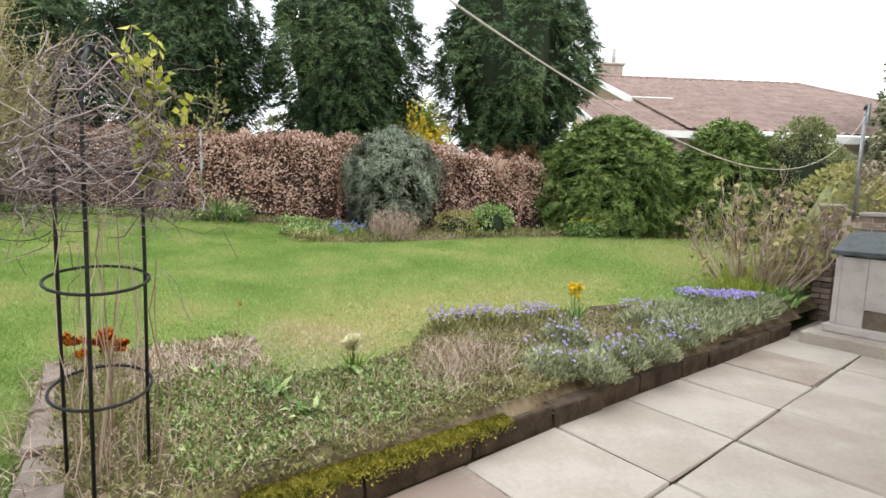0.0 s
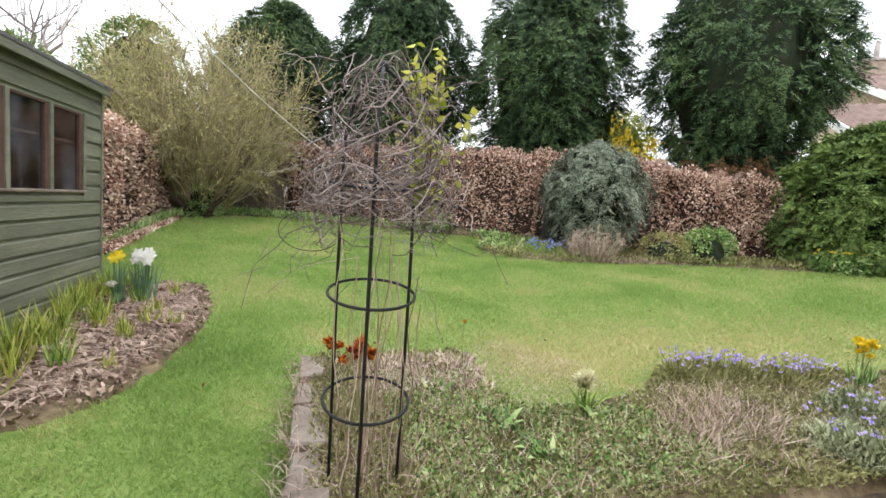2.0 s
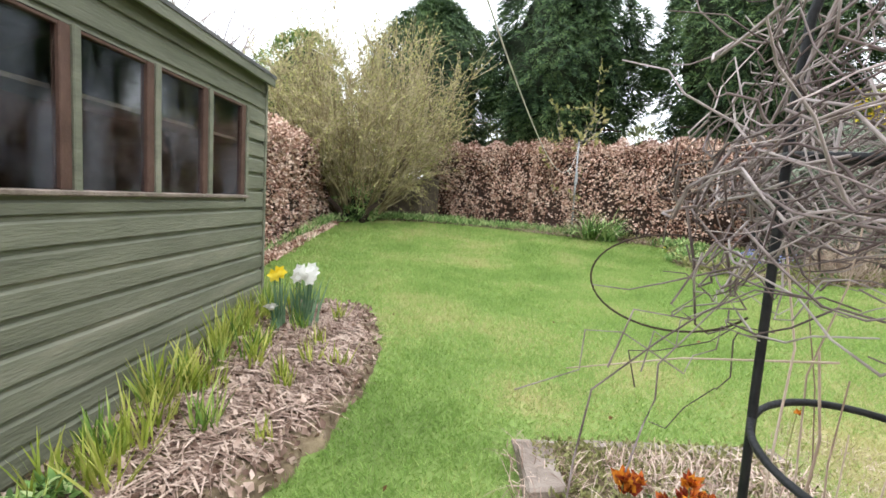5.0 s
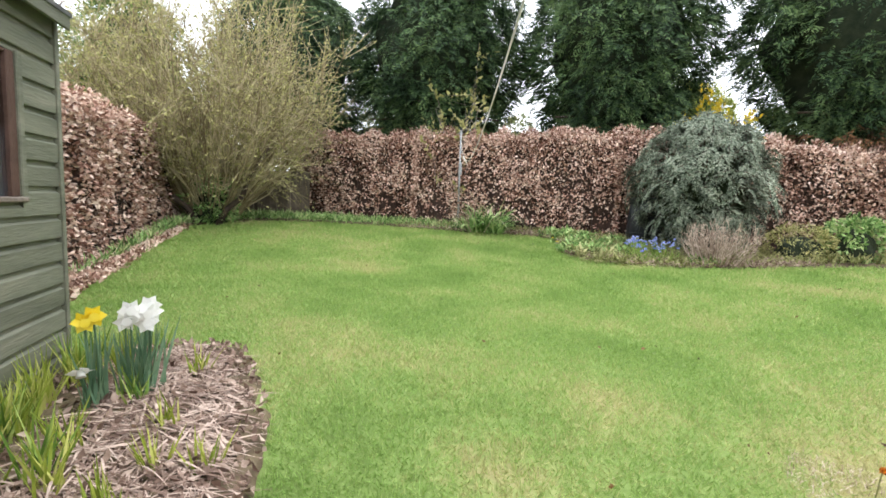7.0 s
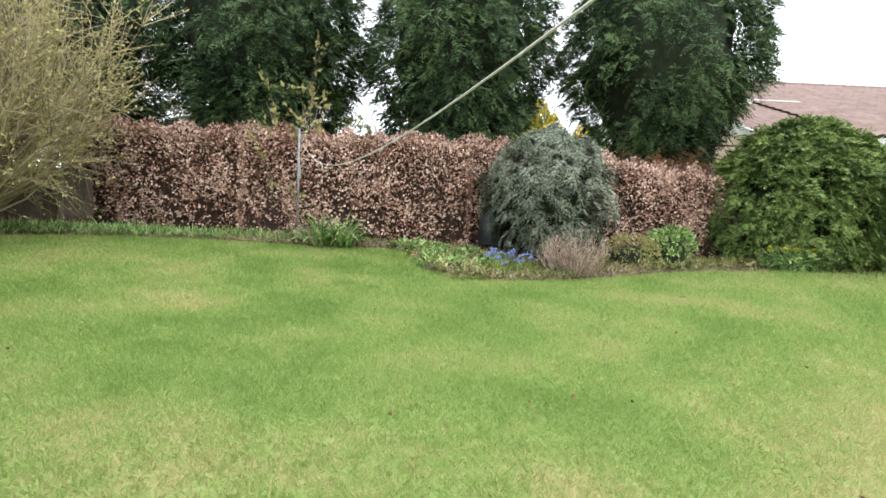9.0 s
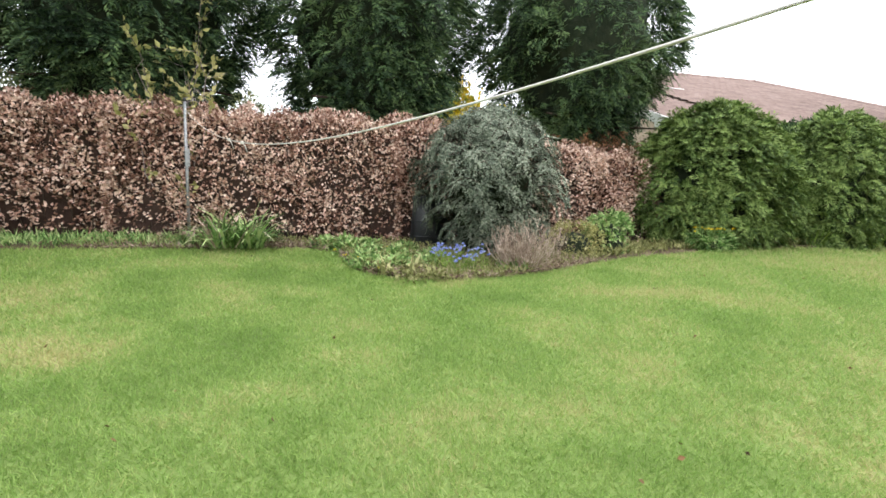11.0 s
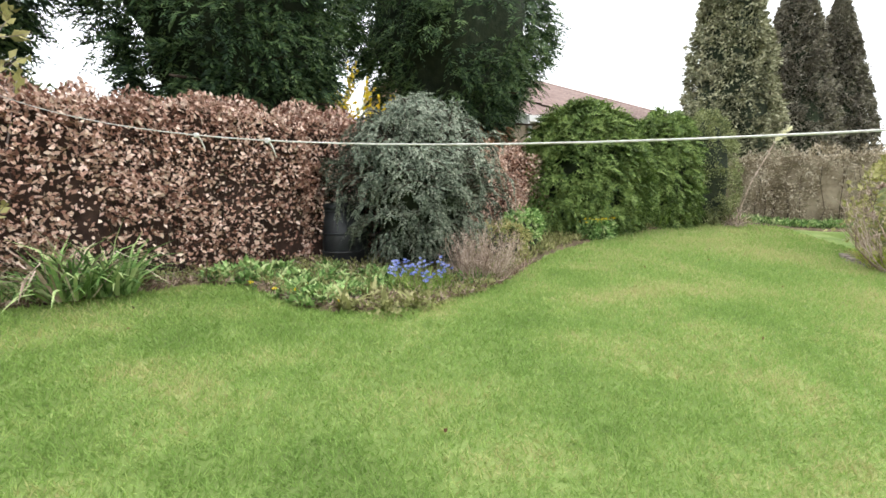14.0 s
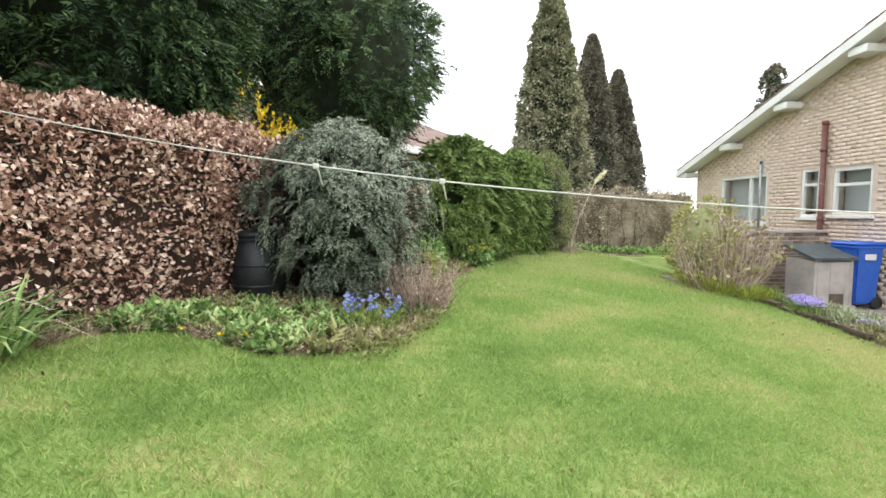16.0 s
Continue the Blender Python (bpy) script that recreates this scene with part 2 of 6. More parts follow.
M_CEDAR = material("blue_green_needles", [(0.055, 0.076, 0.05), (0.155, 0.192, 0.135), (0.31, 0.345, 0.262)], 2.5, 5, 0.7, 0, None, 14, island=0.55, translucent=0.1)
M_GREENHEDGE = material("bright_green_hedge", [(0.05, 0.092, 0.021), (0.132, 0.204, 0.05), (0.255, 0.345, 0.102)], 2, 5, 0.7, 0, None, 12, island=0.55, translucent=0.12)
M_YEWDARK = material("dull_olive_hedge", [(0.095, 0.115, 0.045), (0.245, 0.275, 0.12), (0.41, 0.43, 0.21)], 2, 5, 0.7, 0, None, 12, island=0.5, translucent=0.12)
M_IVYCOL = material("grey_green_conifer", [(0.11, 0.115, 0.065), (0.25, 0.255, 0.15), (0.42, 0.41, 0.27)], 1.5, 5, 0.8, 0, None, 10, island=0.6)
M_BROWNCOL = material("brown_green_conifer", [(0.075, 0.067, 0.05), (0.165, 0.15, 0.112), (0.27, 0.25, 0.195)], 1.5, 5, 0.8, 0, None, 10, island=0.6)
M_TAN = material("budding_twigs", [(0.18, 0.14, 0.077), (0.33, 0.275, 0.157), (0.47, 0.405, 0.255)], 3, 4, 0.85, 0, None, 10, island=0.6)
M_BUDS = material("young_leaves", [(0.224, 0.224, 0.081), (0.403, 0.392, 0.151), (0.56, 0.526, 0.252)], 3, 4, 0.8, 0, None, 10, island=0.5, translucent=0.25)
M_LIME = material("lime_leaves", [(0.22, 0.29, 0.03), (0.42, 0.47, 0.06), (0.6, 0.58, 0.12)], 4, 4, 0.6, 0, None, 10, island=0.5, translucent=0.3)
M_HERB = material("low_green_leaves", [(0.08, 0.154, 0.043), (0.187, 0.33, 0.093), (0.334, 0.504, 0.184), (0.508, 0.603, 0.283)], 3, 4, 0.75, 0, None, 12, island=0.6, translucent=0.2)
M_GREYHERB = material("grey_green_leaves", [(0.135, 0.144, 0.048), (0.27, 0.279, 0.11), (0.423, 0.41, 0.201)], 4, 4, 0.8, 0, None, 12, island=0.5, translucent=0.2)
M_SILVER = material("silvery_leaves", [(0.17, 0.2, 0.105), (0.32, 0.36, 0.21), (0.49, 0.52, 0.35)], 4, 4, 0.8, 0, None, 12, island=0.5, translucent=0.2)
M_STRAP = material("strap_leaves", [(0.105, 0.196, 0.033), (0.23, 0.37, 0.066), (0.439, 0.531, 0.154)], 4, 4, 0.6, 0, None, 12, island=0.6, translucent=0.2)
M_STRAW = material("dead_stalks", [(0.259, 0.184, 0.14), (0.464, 0.356, 0.292), (0.67, 0.551, 0.464)], 6, 4, 0.9, 0.2, 40, 20, island=0.7)
M_PURPLE = material("violet_petals", [(0.405, 0.33, 0.821), (0.583, 0.493, 0.92), (0.76, 0.685, 0.92)], 8, 3, 0.7, 0, None, 20, island=0.5, translucent=0.2)
M_BLUE = material("blue_petals", [(0.2, 0.26, 0.66), (0.36, 0.43, 0.84), (0.56, 0.62, 0.92)], 8, 3, 0.7, 0, None, 20, island=0.5, translucent=0.2)
M_YELLOW = material("yellow_petals", [(0.7, 0.5, 0.015), (0.85, 0.66, 0.03), (0.9, 0.76, 0.1)], 8, 3, 0.6, 0, None, 20, island=0.4, translucent=0.2)
M_ORANGE = material("rust_orange_petals", [(0.2, 0.03, 0.012), (0.5, 0.12, 0.02), (0.72, 0.3, 0.03)], 8, 3, 0.6, 0, None, 20, island=0.7, translucent=0.2)
M_WHITE = material("white_petals", [(0.82, 0.82, 0.78), (0.9, 0.9, 0.88)], 8, 3, 0.6, 0, None, 20, island=0.3, translucent=0.2)
M_CREAM = material("cream_petals", [(0.69, 0.667, 0.437), (0.874, 0.851, 0.632)], 8, 3, 0.6, 0, None, 20, island=0.3, translucent=0.2)
M_BRICK = material("buff_brick", [(0.585, 0.445, 0.36), (0.66, 0.52, 0.425), (0.72, 0.585, 0.485)], 5, 6, 0.9, 0.3, 60, 30, object_random=0.3, island=0.16)
M_BRICKGREY = material("grey_brown_brick", [(0.2, 0.155, 0.125), (0.29, 0.23, 0.19), (0.38, 0.31, 0.26)], 5, 6, 0.9, 0.4, 60, 30, object_random=0.5)
M_BRICKRED = material("brown_brick", [(0.23, 0.158, 0.124), (0.368, 0.264, 0.207)], 5, 6, 0.9, 0.3, 60, 30, object_random=0.4, island=0.4)
M_MORTAR = material("mortar", [(0.6, 0.49, 0.405), (0.68, 0.57, 0.48)], 9, 6, 0.95, 0.3)
M_TILE = material("concrete_roof_tile", [(0.19, 0.135, 0.12), (0.27, 0.195, 0.175), (0.34, 0.255, 0.23)], 2, 6, 0.85, 0.2, 50, 20, island=0.3)
M_PAINT = material("white_paint", [(0.70, 0.70, 0.68), (0.82, 0.82, 0.80)], 3, 5, 0.5, 0.05)
M_PIPE = material("red_brown_paint", [(0.14, 0.055, 0.045), (0.21, 0.095, 0.08)], 8, 5, 0.5, 0.1)
M_CURTAIN = material("net_curtain", [(0.55, 0.57, 0.58), (0.78, 0.79, 0.79)], 20, 3, 0.9, 0.2, stretch=(3, 1, 0.2))
M_CONCRETE = material("concrete", [(0.33, 0.3, 0.285), (0.44, 0.405, 0.385), (0.5, 0.46, 0.43)], 4, 8, 0.9, 0.3, 70)
M_SLATE = material("dark_lid", [(0.045, 0.055, 0.06), (0.09, 0.105, 0.11)], 8, 6, 0.7, 0.3)
M_BINBLUE = material("blue_plastic", [(0.02, 0.1, 0.5), (0.03, 0.14, 0.58)], 6, 3, 0.4, 0.05, spec=0.5)
M_BLACKPLASTIC = material("black_plastic", [(0.012, 0.014, 0.016), (0.03, 0.034, 0.038)], 6, 4, 0.5, 0.1, spec=0.5)
M_ROPE = material("plastic_line", [(0.6, 0.59, 0.55), (0.75, 0.74, 0.7)], 60, 3, 0.6, 0.1)
M_FENCE = material("weathered_fence", [(0.10, 0.08, 0.06), (0.19, 0.155, 0.12)], 8, 6, 0.9, 0.4, 50, object_random=0.3)
M_THICKET = material("winter_thicket", [(0.17, 0.14, 0.09), (0.31, 0.26, 0.185), (0.4, 0.35, 0.25), (0.52, 0.46, 0.36)], 1.2, 6, 0.85, 0.4, 20, 9, island=0.6)
M_FAR = material("far_ground", [(0.08, 0.12, 0.03), (0.14, 0.17, 0.05)], 0.05, 4, 0.95, 0)


def glass_material(name, tint, rough):
    mat = bpy.data.materials.new(name)
    mat.use_nodes = True
    b = mat.node_tree.nodes["Principled BSDF"]
    b.inputs["Base Color"].default_value = (*tint, 1)
    b.inputs["Roughness"].default_value = rough
    b.inputs["Transmission Weight"].default_value = 1.0
    b.inputs["IOR"].default_value = 1.45
    return mat


def dusty_glass(name):
    """Old glass with a film of dust that lies in blotches and runs."""
    mat = glass_material(name, (0.8, 0.82, 0.82), 0.04)
    n, link = mat.node_tree.nodes, mat.node_tree.links.new
    tc, mp, no, ramp = n.new("ShaderNodeTexCoord"), n.new("ShaderNodeMapping"), n.new("ShaderNodeTexNoise"), n.new("ShaderNodeValToRGB")
    mp.inputs["Scale"].default_value = (1, 3.5, 1.6)
    no.inputs["Scale"].default_value, no.inputs["Detail"].default_value = 1.6, 6
    link(tc.outputs["Object"], mp.inputs["Vector"])
    link(mp.outputs[0], no.inputs["Vector"])
    link(no.outputs["Fac"], ramp.inputs["Fac"])
    ramp.color_ramp.elements[0].position, ramp.color_ramp.elements[1].position = 0.47, 0.8
    ramp.color_ramp.elements[0].color, ramp.color_ramp.elements[1].color = (0.0, 0.0, 0.0, 1), (0.12, 0.12, 0.12, 1)
    df, mix = n.new("ShaderNodeBsdfDiffuse"), n.new("ShaderNodeMixShader")
    df.inputs["Color"].default_value = (0.36, 0.39, 0.46, 1)
    link(ramp.outputs["Color"], mix.inputs[0])
    link(n["Principled BSDF"].outputs[0], mix.inputs[1])
    link(df.outputs[0], mix.inputs[2])
    link(mix.outputs[0], n["Material Output"].inputs["Surface"])
    return mat


M_TUFT = material("yellow_green_shoots", [(0.2, 0.27, 0.035), (0.38, 0.45, 0.07), (0.58, 0.58, 0.18)], 5, 4, 0.6, 0, None, 14, island=0.6, translucent=0.3)
M_DAFF = material("blue_green_leaves", [(0.05, 0.12, 0.06), (0.11, 0.21, 0.12), (0.2, 0.31, 0.19)], 6, 4, 0.6, 0, None, 14, island=0.5, translucent=0.2)
M_GLASS = glass_material("window_glass", (0.9, 0.93, 0.93), 0.02)
M_OLDGLASS = dusty_glass("dusty_glass")

# ---- plan ----
E1, N1 = np.array([0.855, -0.518]), np.array([0.518, 0.855])  # along the far boundary, and outward from the garden
BED_FRONT = [(-0.2, 2.05), (6.9, 2.3), (8.3, 2.45), (9.4, 2.7), (9.3, 3.15), (8.7, 3.25), (7.6, 3.25), (6.45, 2.88), (5.4, 3.0), (4.3, 3.25), (3.5, 3.5), (2.4, 3.55), (2.0, 3.2), (1.55, 3.02), (1.02, 3.05), (0.95, 3.5), (0.9, 4.0), (-0.2, 3.95)]
BED_FAR = [(0.6, 12.75), (2.55, 11.75), (3.2, 11.5), (3.5, 11.05), (3.3, 10.5), (3.1, 10.1), (3.08, 9.7), (3.25, 9.3), (3.65, 8.9), (4.3, 8.54), (5.1, 8.3), (6.3, 8.15), (7.6, 7.9),
           (8.6, 7.45), (9.6, 7.1), (11.0, 6.2), (12.3, 5.2), (13.6, 4.5), (14.3, 3.2), (14.4, 1.0), (16.5, 1.0), (16.5, 5.0), (10.0, 9.6), (5.0, 12.2), (2.0, 13.6), (0.2, 14.4)]
BED_LEFT = [(-4.4, 6.2), (-2.9, 6.4), (-3.1, 8.2), (-3.2, 9.7), (-3.05, 12.2), (-1.9, 13.6), (0.6, 12.75), (0.2, 14.4), (-3.0, 16.5), (-4.4, 16.0)]
BED_STRAW = [(-2.3, 3.0), (-1.75, 3.1), (-1.32, 3.45), (-1.14, 4.0), (-1.05, 4.7), (-1.12, 5.3), (-1.3, 5.95), (-1.6, 6.1), (-1.9, 6.05), (-2.3, 5.8)]


def bound(s, d):
    """A point s metres along the far boundary and d metres behind the hedge's front."""
    return np.array([2.0, 12.6]) + s * E1 + d * N1


def inside(poly, x, y):
    """Whether points lie in a polygon."""
    x, y = np.asarray(x, float), np.asarray(y, float)
    r = np.zeros(np.broadcast(x, y).shape, bool)
    for (x0, y0), (x1, y1) in zip(poly, poly[1:] + poly[:1]):
        with np.errstate(divide="ignore", invalid="ignore"):
            r ^= ((y0 > y) != (y1 > y)) & (x < (x1 - x0) * (y - y0) / (y1 - y0 + 1e-12) + x0)
    return r


def bed_z(x, y):
    """Soil height of the raised bed by the patio."""
    x, y = np.asarray(x, float), np.asarray(y, float)
    return np.maximum(0.15 + 0.075 * np.clip(y - 2.1, 0, 3) + 0.012 * np.clip(x, 0, 9), np.where(y > 2.9, lawn_z(x, y) + 0.01, 0))


def scatter(poly, n, keep=None):
    """Random points in a polygon."""
    p = np.array(poly)
    q = rng.uniform(p.min(0), p.max(0), (n * 4, 2))
    q = q[inside(poly, q[:, 0], q[:, 1])]
    return q[:n]


# ---- ground ----
def build_ground():
    gx = np.concatenate([[-900, -300, -100, -40, -20, -12], np.arange(-8, 20.01, 0.2), [24, 30, 50, 120, 350, 900]])
    gy = np.concatenate([[-900, -300, -100, -40, -20, -10, -5], np.arange(-3, 17.01, 0.2), [20, 25, 35, 60, 150, 400, 900]])
    X, Y = np.meshgrid(gx, gy, indexing="ij")
    Z = lawn_z(X, Y)
    low = (Y < 1.7) & (X > -9) & (X < 14) | (X > -0.15) & (X < 8.9) & (Y < 2.5) | inside(BED_FRONT, X, Y) & (Y < 3.6)
    Z = np.where(low, np.minimum(Z, 0.0) - 0.1, Z)
    nx, ny = X.shape
    idx = np.arange(nx * ny).reshape(nx, ny)
    f = np.stack([idx[:-1, :-1], idx[1:, :-1], idx[1:, 1:], idx[:-1, 1:]], -1).reshape(-1, 4)
    tagged(part_np("ground", np.stack([X, Y, Z], -1).reshape(-1, 3), f, M_LAWN, smooth=True), "mown green lawn with mossy yellow patches", "lawn", kind="structure")


def soil_sheet(name, poly, height, label, lump=0.03, step=0.09):
    """A lumpy sheet of soil over a polygon with a skirt down into the ground."""
    p = np.array(poly)
    gx, gy = np.arange(p[:, 0].min() - step, p[:, 0].max() + step, step), np.arange(p[:, 1].min() - step, p[:, 1].max() + step, step)
    X, Y = np.meshgrid(gx, gy, indexing="ij")
    ins = inside(poly, X, Y)
    Z = height(X, Y) + np.where(ins, 0.02 + lump * rng.random(X.shape), -0.08)
    nx, ny = X.shape
    idx = np.arange(nx * ny).reshape(nx, ny)
    f = np.stack([idx[:-1, :-1], idx[1:, :-1], idx[1:, 1:], idx[:-1, 1:]], -1).reshape(-1, 4)
    any_in = ins.reshape(-1)[f].any(1)
    tagged(part_np(name, np.stack([X, Y, Z], -1).reshape(-1, 3), f[any_in], M_SOIL, smooth=True), label, "flower bed", kind="structure")


build_ground()
soil_sheet("soil_front", BED_FRONT, bed_z, "bare brown soil of the raised flower bed")
soil_sheet("soil_far", BED_FAR, lawn_z, "brown soil of the border along the hedge", step=0.14)
soil_sheet("soil_side", BED_LEFT, lawn_z, "leaf-strewn soil under the side hedge", step=0.14)
soil_sheet("soil_shed", BED_STRAW, lawn_z, "soil of the narrow bed beside the shed", step=0.08)


# ---- own house ----
def brick_field(rows, x_range, face_y, z0, depth=0.012):
    """Bricks of a wall that faces +y, as one joined mesh: rows and a function of z that gives the span."""
    vs, fs = [], []
    bl, bh, j = 0.215, 0.065, 0.01
    for r in range(rows):
        z = z0 + r * (bh + j)
        a, b = x_range(z)
        x = a - (0.1125 if r % 2 else 0.0)
        while x < b:
            x0, x1 = max(x, a), min(x + bl, b)
            if x1 - x0 > 0.03:
                o = len(vs)
                yy = face_y + 0.002 * rng.random()
                for (px, pz) in ((x0, z), (x1, z), (x1, z + bh), (x0, z + bh)):
                    vs.append((px, face_y - depth, pz))
                    vs.append((px, yy, pz))
                q = [o, o + 2, o + 4, o + 6]
                fs.append((o + 7, o + 5, o + 3, o + 1))
                for k in range(4):
                    k2 = (k + 1) % 4
                    fs.append((q[k], q[k] + 1, q[k2] + 1, q[k2]))
            x += bl + j
    return vs, fs


HOUSE_Y, GABLE_EAVE, GABLE_SLOPE = 0.525, 12.4, 0.343
WINDOWS = [(9.66, 11.31, 1.56, 2.72, 0.62), (8.23, 8.69, 1.72, 2.72, 1.0), (7.1, 7.92, 1.77, 2.68, 1.0)]


def gable_top(x):
    return 3.02 + GABLE_SLOPE * (GABLE_EAVE - x) if x > 6.2 else 3.02 + GABLE_SLOPE * (GABLE_EAVE - 12.4 + x)


def build_house():
    h = thing("bungalow", 8.3, 0.0, 0, "buff brick bungalow gable with white verge boards", "house")
    # wall in strips round the windows
    xs = sorted({4.2, 12.4, 6.2, *[w[0] for w in WINDOWS], *[w[1] for w in WINDOWS]})
    bm = bmesh.new()
    for a, b in zip(xs, xs[1:]):
        wins = [w for w in WINDOWS if w[0] <= a and b <= w[1]]
        spans = [(-0.1, None)] if not wins else [(-0.1, wins[0][2]), (wins[0][3], None)]
        for z0, z1 in spans:
            ta, tb = (gable_top(a), gable_top(b)) if z1 is None else (z1, z1)
            v = [bm.verts.new(p) for p in ((a, HOUSE_Y - 0.25, z0), (b, HOUSE_Y - 0.25, z0), (b, HOUSE_Y - 0.25, tb), (a, HOUSE_Y - 0.25, ta),
                                           (a, HOUSE_Y - 0.0015, z0), (b, HOUSE_Y - 0.0015, z0), (b, HOUSE_Y - 0.0015, tb), (a, HOUSE_Y - 0.0015, ta))]
            for q in ((0, 1, 2, 3), (7, 6, 5, 4), (0, 4, 5, 1), (3, 2, 6, 7), (0, 3, 7, 4), (1, 5, 6, 2)):
                bm.faces.new([v[k] for k in q])
    wall = part("wall", bm, M_MORTAR, h)
    allv, _ = brick_field(64, lambda z: (max(4.2, 0), min(12.4, 12.4 - max(0.0, (z + 0.07 - 3.02)) / GABLE_SLOPE)), HOUSE_Y, 0.0)
    allv = np.array(allv)
    bricks = allv.reshape(-1, 8, 3)
    keep = np.ones(len(bricks), bool)
    for x0, x1, z0, z1, _ in WINDOWS:
        keep &= ~((bricks[:, :, 0].max(1) > x0 + 0.0) & (bricks[:, :, 0].min(1) < x1) & (bricks[:, :, 2].max(1) > z0 + 0.02) & (bricks[:, :, 2].min(1) < z1 - 0.02))
    keep &= bricks[:, :, 0].min(1) > 6.4
    bricks = bricks[keep].copy()
    n = len(bricks)
    o = 8 * np.arange(n)[:, None]
    f = np.concatenate([o + [[7, 5, 3, 1]]] + [o + [[2 * k, 2 * k + 1, (2 * k + 3) % 8, (2 * k + 2) % 8]] for k in range(4)])
    tagged(part_np("bricks", bricks.reshape(-1, 3), f, M_BRICK, wall, "buff-brown brick courses"), kind="stuff")
    # side, back and the lower wing behind the patio
    part("side_wall", boxed(12.15, 12.4, -7, HOUSE_Y - 0.26, -0.1, 3.0), M_BRICK, h)
    part("inner_wall", boxed(4.2, 4.45, -0.9, HOUSE_Y - 0.26, -0.1, 3.0), M_BRICK, h)
    part("back_wall", boxed(-7, 12.4, -7.2, -7.0, -0.1, 3.0), M_BRICK, h)
    part("wing_wall", boxed(-7, 4.2, -1.15, -0.9, -0.1, 2.9), M_BRICK, h)
    part("wing_end", boxed(-7.2, -7, -7.2, -0.9, -0.1, 2.9), M_BRICK, h)
    # roof: two tiled slopes with overhang, verge boards and brackets
    for sgn, xe in ((1, GABLE_EAVE + 0.42), (-1, 0.0 + 3.6)):
        ze = gable_top(6.2) - (xe - 6.2) * GABLE_SLOPE if sgn > 0 else gable_top(6.2) - (6.2 - xe) * GABLE_SLOPE
        zr = gable_top(6.2)
        rows = 16
        for r in range(rows):
            fa, fb = r / rows, (r + 1) / rows + 0.012
            xa, xb = xe + (6.2 - xe) * fa, xe + (6.2 - xe) * min(fb, 1.0)
            za, zb = ze + (zr - ze) * fa, ze + (zr - ze) * min(fb, 1.0)
            bm = bmesh.new()
            v = [bm.verts.new(p) for p in ((xa, -7.4, za + 0.19), (xa, 0.93, za + 0.19), (xb, 0.93, zb + 0.17), (xb, -7.4, zb + 0.17), (xa, -7.4, za + 0.16), (xa, 0.93, za + 0.16), (xb, 0.93, zb + 0.14), (xb, -7.4, zb + 0.14))]
            for q in ((0, 1, 2, 3), (7, 6, 5, 4), (0, 4, 5, 1), (2, 6, 7, 3), (1, 5, 6, 2), (0, 3, 7, 4)):
                bm.faces.new([v[k] for k in q])
            bmesh.ops.recalc_face_normals(bm, faces=bm.faces)
            part("tile_course", bm, M_TILE, h)
        bm = bmesh.new()
        for y0, y1, dz0, dz1 in ((0.90, 0.93, -0.03, 0.135), (0.54, 0.90, -0.02, 0.0)):
            pts = [(xe, ze), (6.2, zr)]
            v = []
            for y in (y0, y1):
                for x, z in pts:
                    v += [bm.verts.new((x, y, z + dz0)), bm.verts.new((x, y, z + dz1))]
            for q in ((0, 1, 3, 2), (4, 6, 7, 5), (0, 4, 5, 1), (2, 3, 7, 6), (0, 2, 6, 4), (1, 5, 7, 3)):
                bm.faces.new([v[k] for k in q])
        bmesh.ops.recalc_face_normals(bm, faces=bm.faces)
        part("verge_board", bm, M_PAINT, h, "white painted verge board and soffit")
    for bx in (12.55, 10.75, 8.95, 7.2):
        bz = gable_top(min(bx, 12.4))
        part("bracket", boxed(bx - 0.19, bx + 0.19, HOUSE_Y - 0.02, 0.88, bz - 0.2, bz - 0.06, 0.01), M_PAINT, h, "white boxed bracket under the verge")
    part("gutter", boxed(12.72, 12.86, -7.3, 0.88, 2.84, 2.95, 0.02), M_PAINT, h)
    part("wing_roof", boxed(-7.4, 4.0, -7.3, -0.55, 2.9, 3.05), M_TILE, h)
    part("ceiling", boxed(4.2, 12.3, -7, 0.2, 2.75, 2.85), M_PAINT, h)
    for i, (x0, x1, z0, z1, div) in enumerate(WINDOWS):
        w = part("window", boxed(x0, x1, HOUSE_Y - 0.3, HOUSE_Y - 0.27, z0, z1), M_CURTAIN, h, "white-framed window with net curtain")
        y0, y1, t = HOUSE_Y - 0.09, HOUSE_Y - 0.02, 0.065
        for a in ((x0, x1, z0, z0 + t), (x0, x1, z1 - t, z1), (x0, x0 + t, z0 + t, z1 - t), (x1 - t, x1, z0 + t, z1 - t)):
            part("window_frame", boxed(a[0], a[1], y0, y1, a[2], a[3], 0.006), M_PAINT, w)
        if i == 0:
            part("mullion", boxed(x0 + 0.55, x0 + 0.62, y0, y1, z0 + t, z1 - t, 0.006), M_PAINT, w)
        else:
            part("transom", boxed(x0 + t, x1 - t, y0, y1, z1 - 0.36, z1 - 0.30, 0.006), M_PAINT, w)
        pane = part("pane", boxed(x0 + t, x1 - t, HOUSE_Y - 0.085, HOUSE_Y - 0.081, z0 + t, z1 - t), M_GLASS, w)
        pane.visible_shadow = False
        part("sill", boxed(x0 - 0.08, x1 + 0.08, HOUSE_Y - 0.05, HOUSE_Y + 0.06, z0 - 0.06, z0 - 0.003, 0.008), M_PAINT, w)
    # soil pipe
    bm = bmesh.new()
    tube(bm, [(8.08, 0.6, 0.0), (8.08, 0.6, 3.6)], 0.05, n=10)
    p = part("soil_pipe", bm, M_PIPE, h, "red-brown painted soil pipe")
